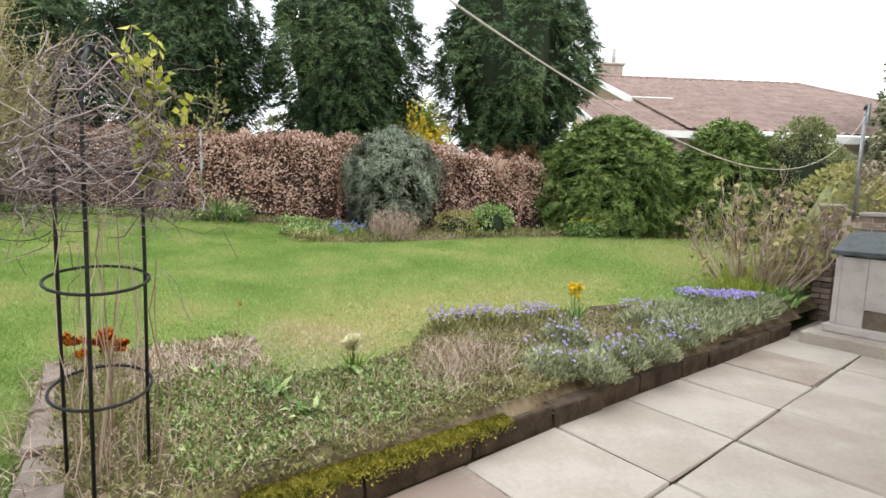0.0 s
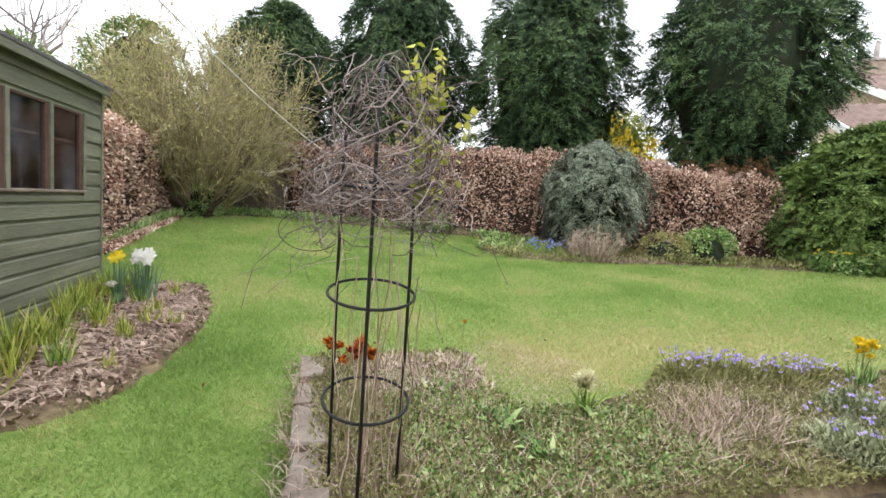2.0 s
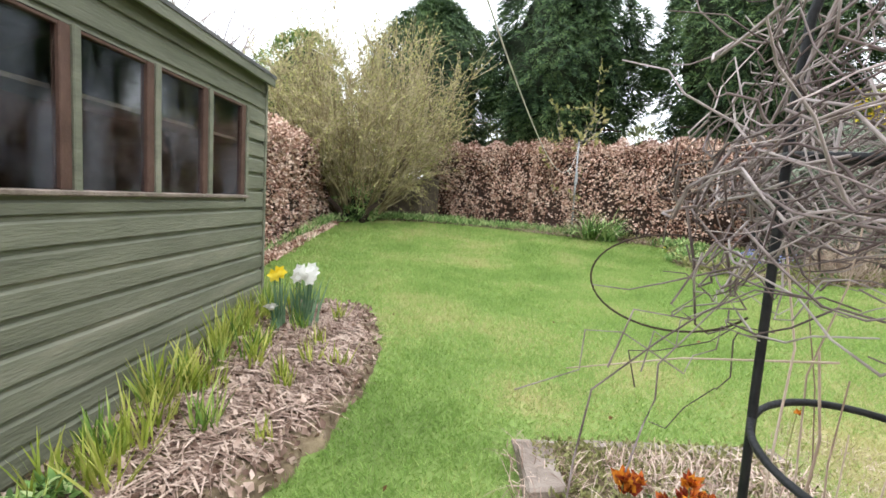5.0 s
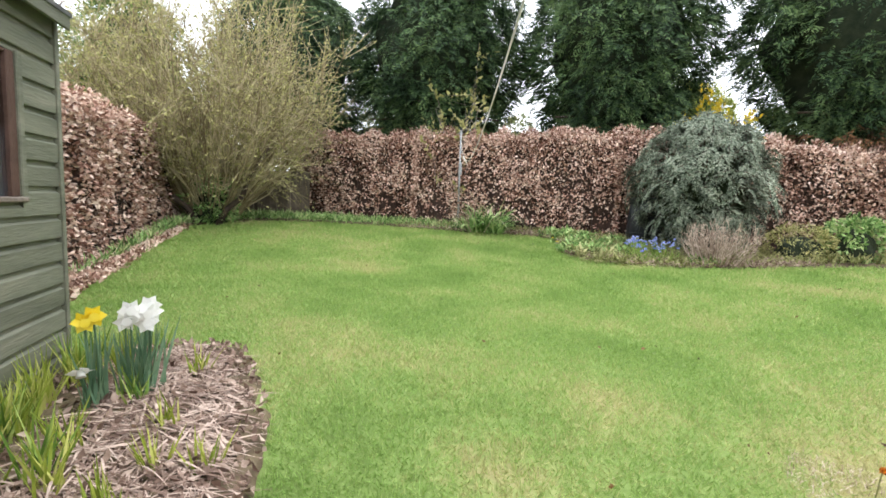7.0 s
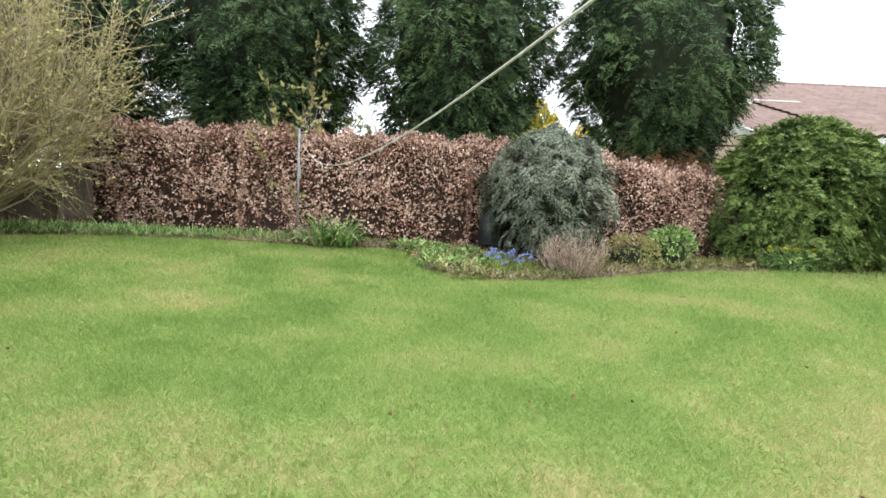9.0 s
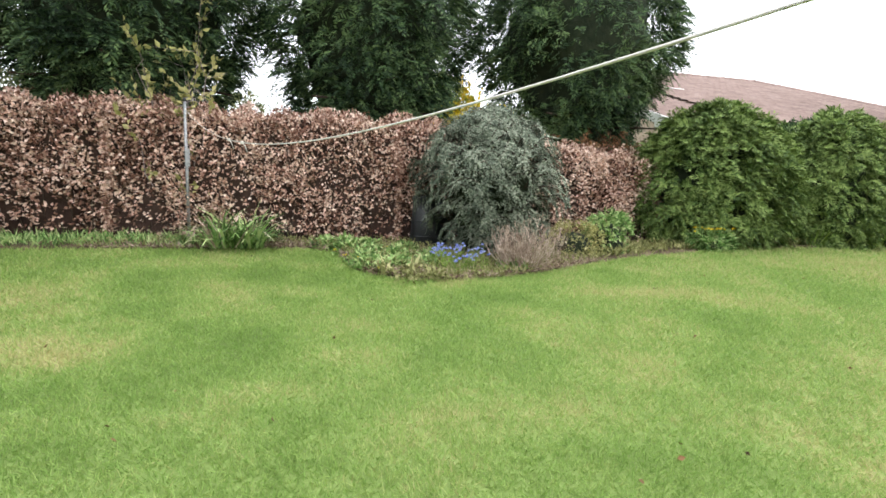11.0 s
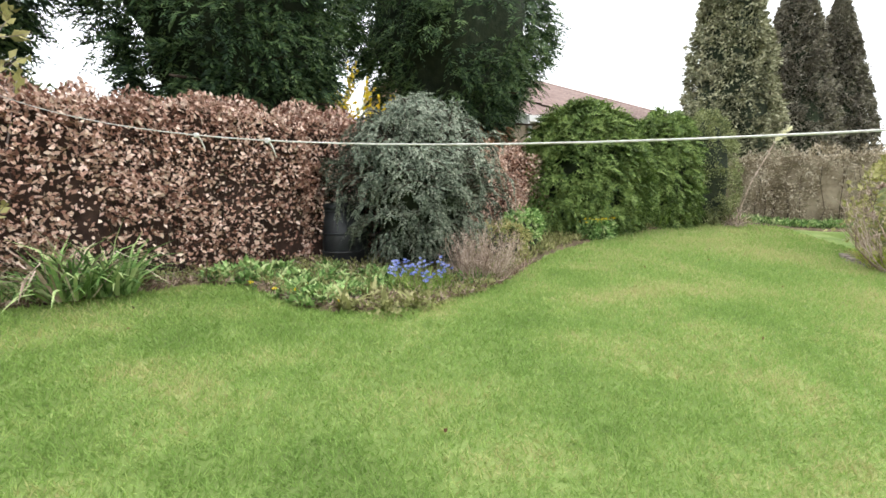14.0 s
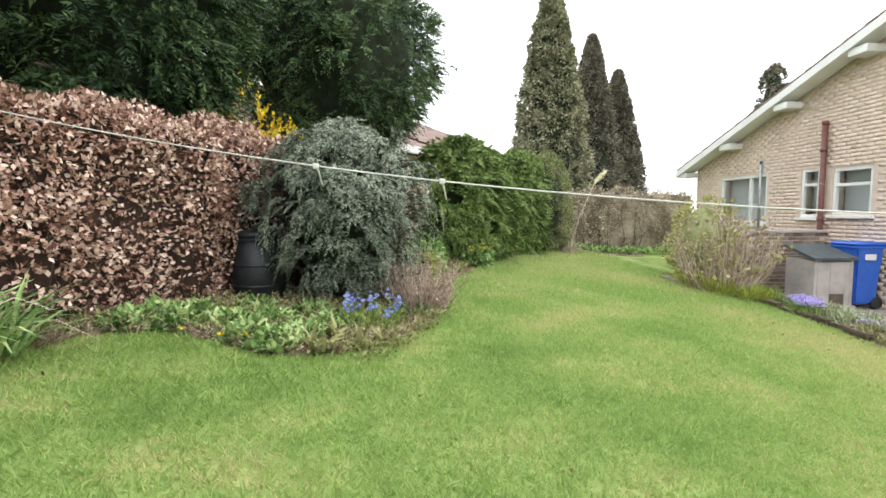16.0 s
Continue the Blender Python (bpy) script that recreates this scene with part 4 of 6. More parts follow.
def weeping_cedar(x, y, rx, z1):
    """A rounded crown of arching branches, each a flat herringbone of short needled shoots."""
    zb = float(lawn_z(x, y))
    t = thing("weeping_cedar", x, y, zb, "rounded weeping blue-green cedar with hanging branches", "tree")
    bm = bmesh.new()
    tube(bm, [(x, y, zb - 0.05), (x + 0.05, y, zb + 0.9), (x - 0.1, y + 0.05, z1 - 0.5)], 0.09, 0.04, 8)
    part("trunk", bm, M_BARK, t)
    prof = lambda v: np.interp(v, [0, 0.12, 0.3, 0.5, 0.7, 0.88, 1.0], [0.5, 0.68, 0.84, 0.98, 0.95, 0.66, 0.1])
    # filler core, coloured dark to stand for shade behind the branches
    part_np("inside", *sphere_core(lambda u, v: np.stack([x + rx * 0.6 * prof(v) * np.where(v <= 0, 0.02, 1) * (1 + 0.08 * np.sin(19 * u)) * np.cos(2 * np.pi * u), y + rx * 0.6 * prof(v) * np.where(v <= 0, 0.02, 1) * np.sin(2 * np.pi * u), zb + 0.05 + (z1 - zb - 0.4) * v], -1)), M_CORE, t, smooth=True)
    n, k = 560, 8
    a, v = rng.uniform(0, 2 * np.pi, n), rng.random(n) ** 0.85
    v[:80] = rng.uniform(0.84, 1.0, 80)
    f = np.linspace(0, 1, k)
    ln = rng.uniform(0.3, 0.62, n)
    lobe = rng.uniform(0.82, 1.1, n) * (1 + 0.07 * np.sin(3 * a + 1)) + 0.1 * np.sin(5 * a + 7 * v)
    R = (rx * prof(v) * lobe)[:, None] - ln[:, None] * 0.85 * (1 - np.sin(1.57 * f))
    up = rng.uniform(0.04, 0.18, n) + 0.16 * (v > 0.8) * rng.random(n)
    Z = (zb + 0.2 + (z1 - zb - 0.28) * v)[:, None] + up[:, None] * np.sin(2.6 * f) - ln[:, None] * rng.uniform(0.15, 0.55, (n, 1)) * f ** 2.4
    A = a[:, None] + 0.25 * rng.normal(size=(n, 1)) * f
    L = np.stack([x + R * np.cos(A), y + R * np.sin(A), np.maximum(Z, zb + 0.06)], -1)
    vv, ff = tubes_np(L, np.linspace(0.01, 0.003, k)[None].repeat(n, 0), 4)
    tagged(part_np("branch_mass", vv, ff, M_BARK, t), kind="stuff")
    # shoots to both sides of every branch, drooping, shorter towards the tip
    per = 11
    m = n * per
    i = np.repeat(np.arange(n), per)
    g = np.tile(np.linspace(1.6, k - 1.02, per), n) + 0.15 * rng.normal(size=m)
    g = np.clip(g, 0.5, k - 1.01)
    j = g.astype(int)
    w = (g - j)[:, None]
    B = L[i, j] * (1 - w) + L[i, j + 1] * w
    d = unit(L[i, j + 1] - L[i, j])
    side = np.where(np.tile(np.arange(per), n) % 2, 1.0, -1.0)
    side[per - 1::per] = 0.0
    O = np.stack([np.cos(A[i, j]), np.sin(A[i, j]), np.full(m, 1.1)], -1)
    S = unit(np.cross(d, O)) * side[:, None]
    D = unit(d * 0.8 + S * 0.7 + 0.1 * rng.normal(size=(m, 3)) - [0, 0, 0.12])
    size = rng.uniform(0.13, 0.21, m) * (1.15 - 0.45 * g / k)
    tagged(part_np("foliage", *sprays(B, D, unit(O + 0.25 * rng.normal(size=(m, 3))), size, 14, 0.27, 0.17, 0.2, 0.85), M_CEDAR, t), kind="stuff")


weeping_cedar(5.45, 9.62, 1.12, 2.88)
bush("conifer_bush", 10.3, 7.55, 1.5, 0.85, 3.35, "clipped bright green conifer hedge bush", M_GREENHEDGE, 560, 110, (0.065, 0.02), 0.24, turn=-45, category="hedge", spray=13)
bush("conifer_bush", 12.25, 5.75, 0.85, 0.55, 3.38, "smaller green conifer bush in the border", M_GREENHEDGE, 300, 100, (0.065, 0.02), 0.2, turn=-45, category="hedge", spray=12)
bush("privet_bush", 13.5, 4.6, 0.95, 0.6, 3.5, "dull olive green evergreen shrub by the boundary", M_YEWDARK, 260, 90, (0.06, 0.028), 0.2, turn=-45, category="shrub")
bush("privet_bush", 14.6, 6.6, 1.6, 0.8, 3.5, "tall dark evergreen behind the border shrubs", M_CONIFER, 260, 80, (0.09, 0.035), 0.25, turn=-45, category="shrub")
hedge("tangled_hedge", [(15.6, 4.2), (15.9, -1.5)], 0.9, 2.5, "tangled brown winter hedge at the end of the lawn", M_THICKET, M_THICKET, 700, (0.12, 0.03), lump=0.3, thin=0.2)
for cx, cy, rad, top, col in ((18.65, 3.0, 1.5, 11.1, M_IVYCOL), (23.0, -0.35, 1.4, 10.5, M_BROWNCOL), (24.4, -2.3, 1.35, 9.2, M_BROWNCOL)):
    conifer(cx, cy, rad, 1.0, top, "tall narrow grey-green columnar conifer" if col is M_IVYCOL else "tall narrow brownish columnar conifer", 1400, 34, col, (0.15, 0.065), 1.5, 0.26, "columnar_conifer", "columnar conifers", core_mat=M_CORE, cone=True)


# ---- more trees and the neighbouring house ----
def blades(P, D, length, width, bend=0.6, k=4):
    """Strap leaves or grass: bases P, first directions D, bending towards the ground."""
    n = len(P)
    D = unit(D)
    length, width, bend = (np.broadcast_to(a, n)[:, None] for a in (length, width, bend))
    S = unit(np.cross(D, np.array([0, 0, 1.0]) + 0.2 * rng.normal(size=(n, 3))))
    pts, p, d = [], P.astype(float), D
    for i in range(k + 1):
        w = width * (1 - (i / k) ** 2 * 0.93) / 2
        pts.append(np.stack([p - S * w, p + S * w], 1))
        p = p + d * length / k
        d = unit(d + np.array([0, 0, -1.0]) * bend / k)
    V = np.stack(pts, 1)
    idx = np.arange(n * (k + 1) * 2).reshape(n, k + 1, 2)
    f = np.stack([idx[:, :-1, 0], idx[:, :-1, 1], idx[:, 1:, 1], idx[:, 1:, 0]], -1).reshape(-1, 4)
    return V.reshape(-1, 3), f


def dirs(n, tilt):
    """Directions round the upright, leaning out by tilt."""
    a, t = rng.uniform(0, 2 * np.pi, n), tilt * np.sqrt(rng.random(n))
    return np.stack([np.cos(a) * np.sin(t), np.sin(a) * np.sin(t), np.cos(t)], -1)


def twig_shrub(name, x, y, base_r, spread, z1, label, n, mat, buds=None, bud_n=0, bud=(0.04, 0.02), r0=0.012, category="shrub", twigs=6, z0=None, bend=0.3):
    """A shrub of many upright branching stems with small buds or leaves."""
    zb = float(lawn_z(x, y)) - 0.03 if z0 is None else z0
    t = thing(name, x, y, zb, label, category)
    a = rng.uniform(0, 2 * np.pi, n)
    rr = np.sqrt(rng.random(n))
    b0 = np.stack([x + base_r * rr * np.cos(a), y + base_r * rr * np.sin(a), np.full(n, zb)], -1)
    h = (z1 - zb) * rng.uniform(0.55, 1.0, n) * (1 - 0.3 * rr ** 2)
    k = 7
    f = np.linspace(0, 1, k)
    out = (spread - base_r) * rr
    rad = out[:, None] * np.sin(f * 1.5) ** (1.0 + bend)
    L = b0[:, None] + np.stack([rad * np.cos(a)[:, None], rad * np.sin(a)[:, None], h[:, None] * f], -1) + 0.06 * rng.normal(size=(n, k, 3)) * f[:, None] * (z1 - zb) / 2
    v, fc = tubes_np(L, np.linspace(r0, r0 * 0.2, k)[None].repeat(n, 0))
    tagged(part_np("branch_mass", v, fc, mat, t), kind="stuff")
    m = n * twigs
    i, j = rng.integers(0, n, m), rng.integers(2, k, m)
    p = L[i, j]
    d = unit(L[i, j] - L[i, j - 1] + 0.17 * (z1 - zb) * 0.5 * rng.normal(size=(m, 3)) + np.array([0, 0, 0.05]))
    ln = (z1 - zb) * rng.uniform(0.07, 0.2, m)
    T = p[:, None] + d[:, None] * (np.linspace(0, 1, 3)[None, :, None] * ln[:, None, None]) + 0.01 * rng.normal(size=(m, 3, 3))
    v, fc = tubes_np(T, np.linspace(r0 * 0.35, r0 * 0.12, 3)[None].repeat(m, 0), 3)
    tagged(part_np("twig_mass", v, fc, mat, t), kind="stuff")
    if bud_n:
        i, g = rng.integers(0, m, bud_n), rng.random((bud_n, 1))
        P = p[i] + d[i] * ln[i][:, None] * g
        tagged(part_np("foliage", *leaves(P, d[i] + 0.6 * rng.normal(size=(bud_n, 3)), bud[0] * rng.uniform(0.6, 1.3, bud_n), bud[1]), buds or mat, t), kind="stuff")
    return t


twig_shrub("willow_shrub", -2.85, 13.1, 0.38, 2.35, 5.4, "large tan shrub of bare budding upright stems", 300, M_TAN, M_BUDS, 30000, (0.06, 0.03), 0.018, twigs=22, bend=0.25)
bush("laurel_shrub", -2.8, 12.75, 0.42, 0.36, 1.7, "low dark green leafy shrub under the tan stems", M_HERB, 60, 40, (0.08, 0.045), 0.14)
for q in (-1, 1):
    bm = bmesh.new()
    tube(bm, [(-2.8 + 0.12 * q, 12.5, 0.72), (-2.8 + 0.32 * q, 12.42, 1.1), (-2.8 + 0.6 * q, 12.4, 1.35), (-2.8 + 0.72 * q, 12.45, 1.75), (-2.8 + 1.05 * q, 12.6, 2.3)], 0.065, 0.03, 7)
    tagged(part("willow_limb", bm, M_BARK), "thick dark bent limb of the tan shrub", "branch")
for cx, cy, rad, top in ((-5.6, 17.6, 1.9, 6.3), (-8.6, 16.5, 2.0, 5.2)):
    conifer(cx, cy, rad, 0.9, top, "dull green evergreen tree beyond the corner", 260, 70, M_GREENHEDGE, (0.13, 0.04), 0.9, 0.5, "evergreen_tree")
for cx, cy, rad, top in ((1.0, 18.8, 1.6, 4.0), (5.2, 17.2, 1.5, 3.9), (8.6, 14.5, 1.3, 3.5)):
    conifer(cx, cy, rad, 0.9, top, "dark evergreen shrub seen between the conifers", 130, 60, M_YEWDARK, (0.13, 0.05), 0.8, 0.45, "evergreen_shrub")


def bare_tree(x, y, h, label):
    zb = float(lawn_z(x, y))
    t = thing("bare_tree", x, y, zb, label, "tree")
    segs = {0: [], 1: [], 2: []}

    def grow(p, d, ln, r, level):
        q = [p]
        for k in range(4):
            d = (d + Vector(rng.normal(size=3) * 0.12) + Vector((0, 0, 0.05))).normalized()
            q.append(q[-1] + d * ln / 4)
        segs[min(level, 2)].append((q, r))
        if level < 4:
            for k in range(3 if level else 5):
                a = Vector(rng.normal(size=3))
                grow(q[2 + k % 3], (d * 0.9 + a * 0.55 + Vector((0, 0, 0.15))).normalized(), ln * rng.uniform(0.55, 0.75), r * 0.5, level + 1)

    grow(Vector((x, y, zb - 0.1)), Vector((0, 0, 1)), h * 0.42, 0.22, 0)
    for key, name in ((0, "trunk"), (1, "limb_mass"), (2, "twig_mass")):
        bm = bmesh.new()
        for q, r in segs[key]:
            tube(bm, q, r, r * 0.5, 5 if key < 2 else 3, caps=False)
        ob = part(name, bm, M_TWIG if key else M_BARK, t)
        if key:
            tagged(ob, kind="stuff")


conifer(28.9, -14.5, 0.95, 4.0, 11.0, "dark tree top beyond the bungalow roof", 160, 40, M_BROWNCOL, (0.25, 0.1), 0.8, 0.4, "evergreen_tree")
bare_tree(-11.0, 22.5, 12.0, "leafless grey tree behind the shed")
bare_tree(-14.5, 30.0, 13.0, "leafless grey tree far behind the shed")
twig_shrub("blossom_tree", 24.5, -2.0, 0.2, 1.6, 6.2, "far leafless pinkish garden tree", 60, M_TWIG, None, 0, r0=0.02, category="tree")
twig_shrub("forsythia", 7.15, 11.65, 0.25, 1.1, 3.62, "forsythia in full yellow flower behind the hedge", 120, M_TAN, M_YELLOW, 15000, (0.08, 0.05), 0.012, twigs=12, bend=0.0)
bush("forsythia", 8.5, 13.4, 1.15, 0.9, 4.5, "yellow-green flowering shrub beyond the hedge", M_LIME, 240, 50, (0.08, 0.035), 0.25, core_mat=M_GREENHEDGE)
twig_shrub("young_tree", 2.05, 13.0, 0.06, 0.6, 4.5, "slender young tree with pale olive leaves in the hedge", 14, M_TWIG, M_BUDS, 750, (0.11, 0.07), 0.016, category="tree", twigs=7)


def build_neighbour():
    """A bungalow beyond the trees: long tiled slope with a hipped end, a lower roof over the near corner, chimney."""
    h = thing("neighbour_bungalow", 20, 11, 1.0, "neighbouring bungalow with brown pantiled roof and white gable trim", "house")
    P = lambda s, d, z: Vector((19.6 + 0.825 * s + 0.565 * d, 15.69 - 0.565 * s + 0.825 * d, z))
    zr, slope, ridge, end = 7.58, 0.395, 10.0, 11.2
    front, mid, back = 9.8, 5.3, 4.0

    def slab(name, quad, thick, mat, label=""):
        bm = bmesh.new()
        a = [bm.verts.new(p) for p in quad]
        b = [bm.verts.new(p - Vector((0, 0, thick))) for p in quad]
        n = len(quad)
        bm.faces.new(a)
        bm.faces.new(b[::-1])
        for k in range(n):
            bm.faces.new((a[k], b[k], b[(k + 1) % n], a[(k + 1) % n]))
        bmesh.ops.recalc_face_normals(bm, faces=bm.faces)
        return part(name, bm, mat, h, label)

    def tiles(name, s0, d0, d1, sg, low, right):
        """Courses of pantiles from d0 down to d1; right(d) is the far end of each course."""
        rows = int((d1 - d0) / 0.33)
        V, F = [], []
        cols = int((right(d1) - s0) / 0.075)
        for r in range(rows):
            for e in (0, 1):
                d = d0 + (d1 - d0) * (r + e) / rows
                for c in range(cols + 1):
                    s = min(s0 + 0.075 * c, right(d))
                    V.append(tuple(P(s, -sg * d, zr - low - slope * d + 0.03 * math.sin(c * math.pi / 2) + (0.045 if e == 1 else 0.0))))
        for r in range(rows * 2 - 1):
            for c in range(cols):
                a = r * (cols + 1) + c
                F.append((a, a + 1, a + cols + 2, a + cols + 1))
        part_np(name, V, F, M_TILE, h, "brown concrete pantiles in courses")

    hip = lambda d: ridge + (end - ridge) * d / front
    tiles("roof", 0.0, 0.0, front, 1, 0.0, hip)
    tiles("roof", 0.0, 0.0, back, -1, 0.0, hip)
    tiles("lower_roof", -2.5, mid, front, 1, 0.1, lambda d: 0.02)
    slab("hip_roof", [P(ridge, 0, zr), P(end, -front, zr - slope * front), P(hip(back), back, zr - slope * back)], 0.05, M_TILE)
    ez = zr - slope * front
    # walls
    for name, s, da, db, low in (("gable_wall", 0.35, -front + 0.3, back - 0.3, 0.12), ("corner_wall", -2.2, -front + 0.35, -mid, 0.22)):
        pts = [(da, 0.9), (db, 0.9), (db, zr - low - slope * abs(db))] + ([(0, zr - low)] if db > 0 else []) + [(da, zr - low - slope * abs(da))]
        bm = bmesh.new()
        a = [bm.verts.new(P(s, d, z)) for d, z in pts]
        b = [bm.verts.new(P(s + 0.25, d, z)) for d, z in pts]
        bm.faces.new(a)
        bm.faces.new(b[::-1])
        for k in range(len(pts)):
            bm.faces.new((a[k], b[k], b[(k + 1) % len(pts)], a[(k + 1) % len(pts)]))
        bmesh.ops.recalc_face_normals(bm, faces=bm.faces)
        part(name, bm, M_BRICK if s < 0 else M_BRICKRED, h, "pale brick wall of the lower corner" if s < 0 else "")
    for r in range(34):
        z = 1.0 + 0.075 * r
        slab("brick_course", [P(-2.215, -front + 0.36, z + 0.066), P(-2.2, -front + 0.36, z + 0.066), P(-2.2, -mid, z + 0.066), P(-2.215, -mid, z + 0.066)], 0.062, M_BRICK)
    slab("front_wall", [P(-2.2, -front + 0.35, ez + 0.02), P(end - 0.4, -front + 0.35, ez + 0.02), P(end - 0.4, -front + 0.6, ez + 0.02), P(-2.2, -front + 0.6, ez + 0.02)], ez - 0.9, M_BRICK, "pale brick front wall")
    slab("back_wall", [P(0.35, back - 0.35, 5.9), P(ridge, back - 0.35, 5.9), P(ridge, back - 0.6, 5.9), P(0.35, back - 0.6, 5.9)], 5.0, M_BRICK)
    slab("side_wall", [P(end - 0.65, -front + 0.35, ez), P(end - 0.4, -front + 0.35, ez), P(ridge, back - 0.35, ez), P(ridge - 0.25, back - 0.35, ez)], ez - 0.9, M_BRICK)
    # white trim
    for sa, da, db, low in ((0.0, 0.0, mid, 0.0), (-2.5, mid, front + 0.05, 0.1), (0.0, 0.0, -back, 0.0)):
        za, zb = zr - low - slope * abs(da) + 0.04, zr - low - slope * abs(db) + 0.04
        slab("verge_board", [P(sa - 0.06, -da, za), P(sa + 0.02, -da, za), P(sa + 0.02, -db, zb), P(sa - 0.06, -db, zb)], 0.24, M_PAINT)
    slab("soffit_box", [P(-2.54, -front - 0.08, ez - 0.08), P(-2.15, -front - 0.08, ez - 0.08), P(-2.15, -front + 0.5, ez - 0.08), P(-2.54, -front + 0.5, ez - 0.08)], 0.16, M_PAINT)
    slab("fascia", [P(-2.15, -front - 0.05, ez - 0.05), P(end, -front - 0.05, ez - 0.05), P(end, -front + 0.02, ez - 0.05), P(-2.15, -front + 0.02, ez - 0.05)], 0.2, M_PAINT)
    slab("flashing", [P(0.0, -mid + 0.02, zr - slope * mid + 0.09), P(1.5, -mid + 0.02, zr - slope * mid + 0.09), P(1.5, -mid - 0.1, zr - slope * mid + 0.05), P(0.0, -mid - 0.1, zr - slope * mid + 0.05)], 0.02, M_PAINT)
    bm = bmesh.new()
    tube(bm, [P(-2.12, -front + 0.27, ez - 0.15), P(-2.12, -front + 0.27, 1.0)], 0.05, n=8)
    part("downpipe", bm, M_PAINT, h)
    for k in range(22):
        bm = bmesh.new()
        tube(bm, [P(k * 0.455, 0, zr + 0.01), P(k * 0.455 + 0.45, 0, zr + 0.02)], 0.1, 0.12, 8)
        part("ridge_tile", bm, M_TILE, h)
    for sg in (-1, 1):
        bm = bmesh.new()
        tube(bm, [P(ridge + (end - ridge) * k / 20, sg * front * k / 20, zr + 0.02 - slope * front * k / 20) for k in range(21)], 0.11, n=8)
        part("hip_tiles", bm, M_TILE, h)
    m = Matrix.Translation(P(1.0, 0.5, 0)) @ Matrix.Rotation(radians(-34.4), 4, "Z")
    c = part("chimney", boxed(-0.55, 0.55, -0.4, 0.4, 6.8, 8.2, 0.01, m), M_BRICKGREY, h, "brown brick chimney stack")
    part("chimney_cap", boxed(-0.66, 0.66, -0.46, 0.46, 8.2, 8.32, 0.015, m), M_CONCRETE, c)
    for dx, ht in ((0.2, 0.75), (-0.3, 0.3)):
        bm = bmesh.new()
        o = m @ Vector((dx, 0, 8.32))
        tube(bm, [o, o + Vector((0, 0, ht))], 0.11, 0.09, 8)
        part("chimney_pot", bm, M_CONCRETE, c)


build_neighbour()


# ---- washing lines and posts ----
def line(name, a, b, low, label, pegs=(), r=0.0031):
    bm = bmesh.new()
    a, b = Vector(a), Vector(b)
    at = lambda f: a.lerp(b, f) - Vector((0, 0, low * 4 * f * (1 - f)))
    tube(bm, [at(k / 48) for k in range(49)], r, n=6)
    ob = tagged(part(name, bm, M_ROPE), label, "washing line")
    for f in pegs:
        p = at(f)
        bm = bmesh.new()
        tube(bm, [p + Vector((0, 0, 0.004)), p + Vector((0.02, -0.01, -0.03)), p + Vector((0.03, -0.02, -0.075))], 0.0045, 0.003, 5)
        box(bm, p.x - 0.009, p.x + 0.009, p.y - 0.012, p.y + 0.012, p.z - 0.012, p.z + 0.01, 0.003)
        part("knot", bm, M_ROPE, ob, "loose knotted end of line")


line("washing_line", (1.99, 12.45, 2.75), (-1.28, 0.6, 2.5), 0.835, "sagging white plastic washing line over the lawn", (0.32, 0.275))
line("washing_line", (7.86, 2.03, 2.72), (-1.32, 0.6, 2.36), 0.84, "white washing line from the brick pier to the patio", r=0.0023)


def clothes_post(x, y, z0, z1, label, r=0.022):
    t = thing("clothes_post", x, y, z0, label, "post", "washing line posts")
    bm = bmesh.new()
    tube(bm, [(x, y, z0 - 0.05), (x, y, z1)], r, n=10)
    part("pole", bm, M_GALV, t)
    bm = bmesh.new()
    tube(bm, [(x, y, z1), (x, y, z1 + 0.05)], r * 1.3, r * 0.9, 10)
    part("cap", bm, M_BLACKPLASTIC, t)
    bm = bmesh.new()
    tube(bm, [(x - 0.06, y, z1 - 0.07), (x + 0.06, y, z1 - 0.07)], 0.007, n=6)
    part("hook", bm, M_GALV, t)
    part("cleat", boxed(x - r - 0.012, x + r + 0.012, y - r - 0.02, y - r + 0.005, z0 + 1.15, z0 + 1.4, 0.004), M_GALV, t)


clothes_post(2.0, 12.48, 0.8, 2.86, "grey galvanised clothes post in front of the hedge")
clothes_post(7.86, 2.06, 1.42, 2.75, "grey clothes post fixed on the brick pier")
clothes_post(-1.29, 0.6, 0.0, 2.56, "grey clothes post at the edge of the patio")


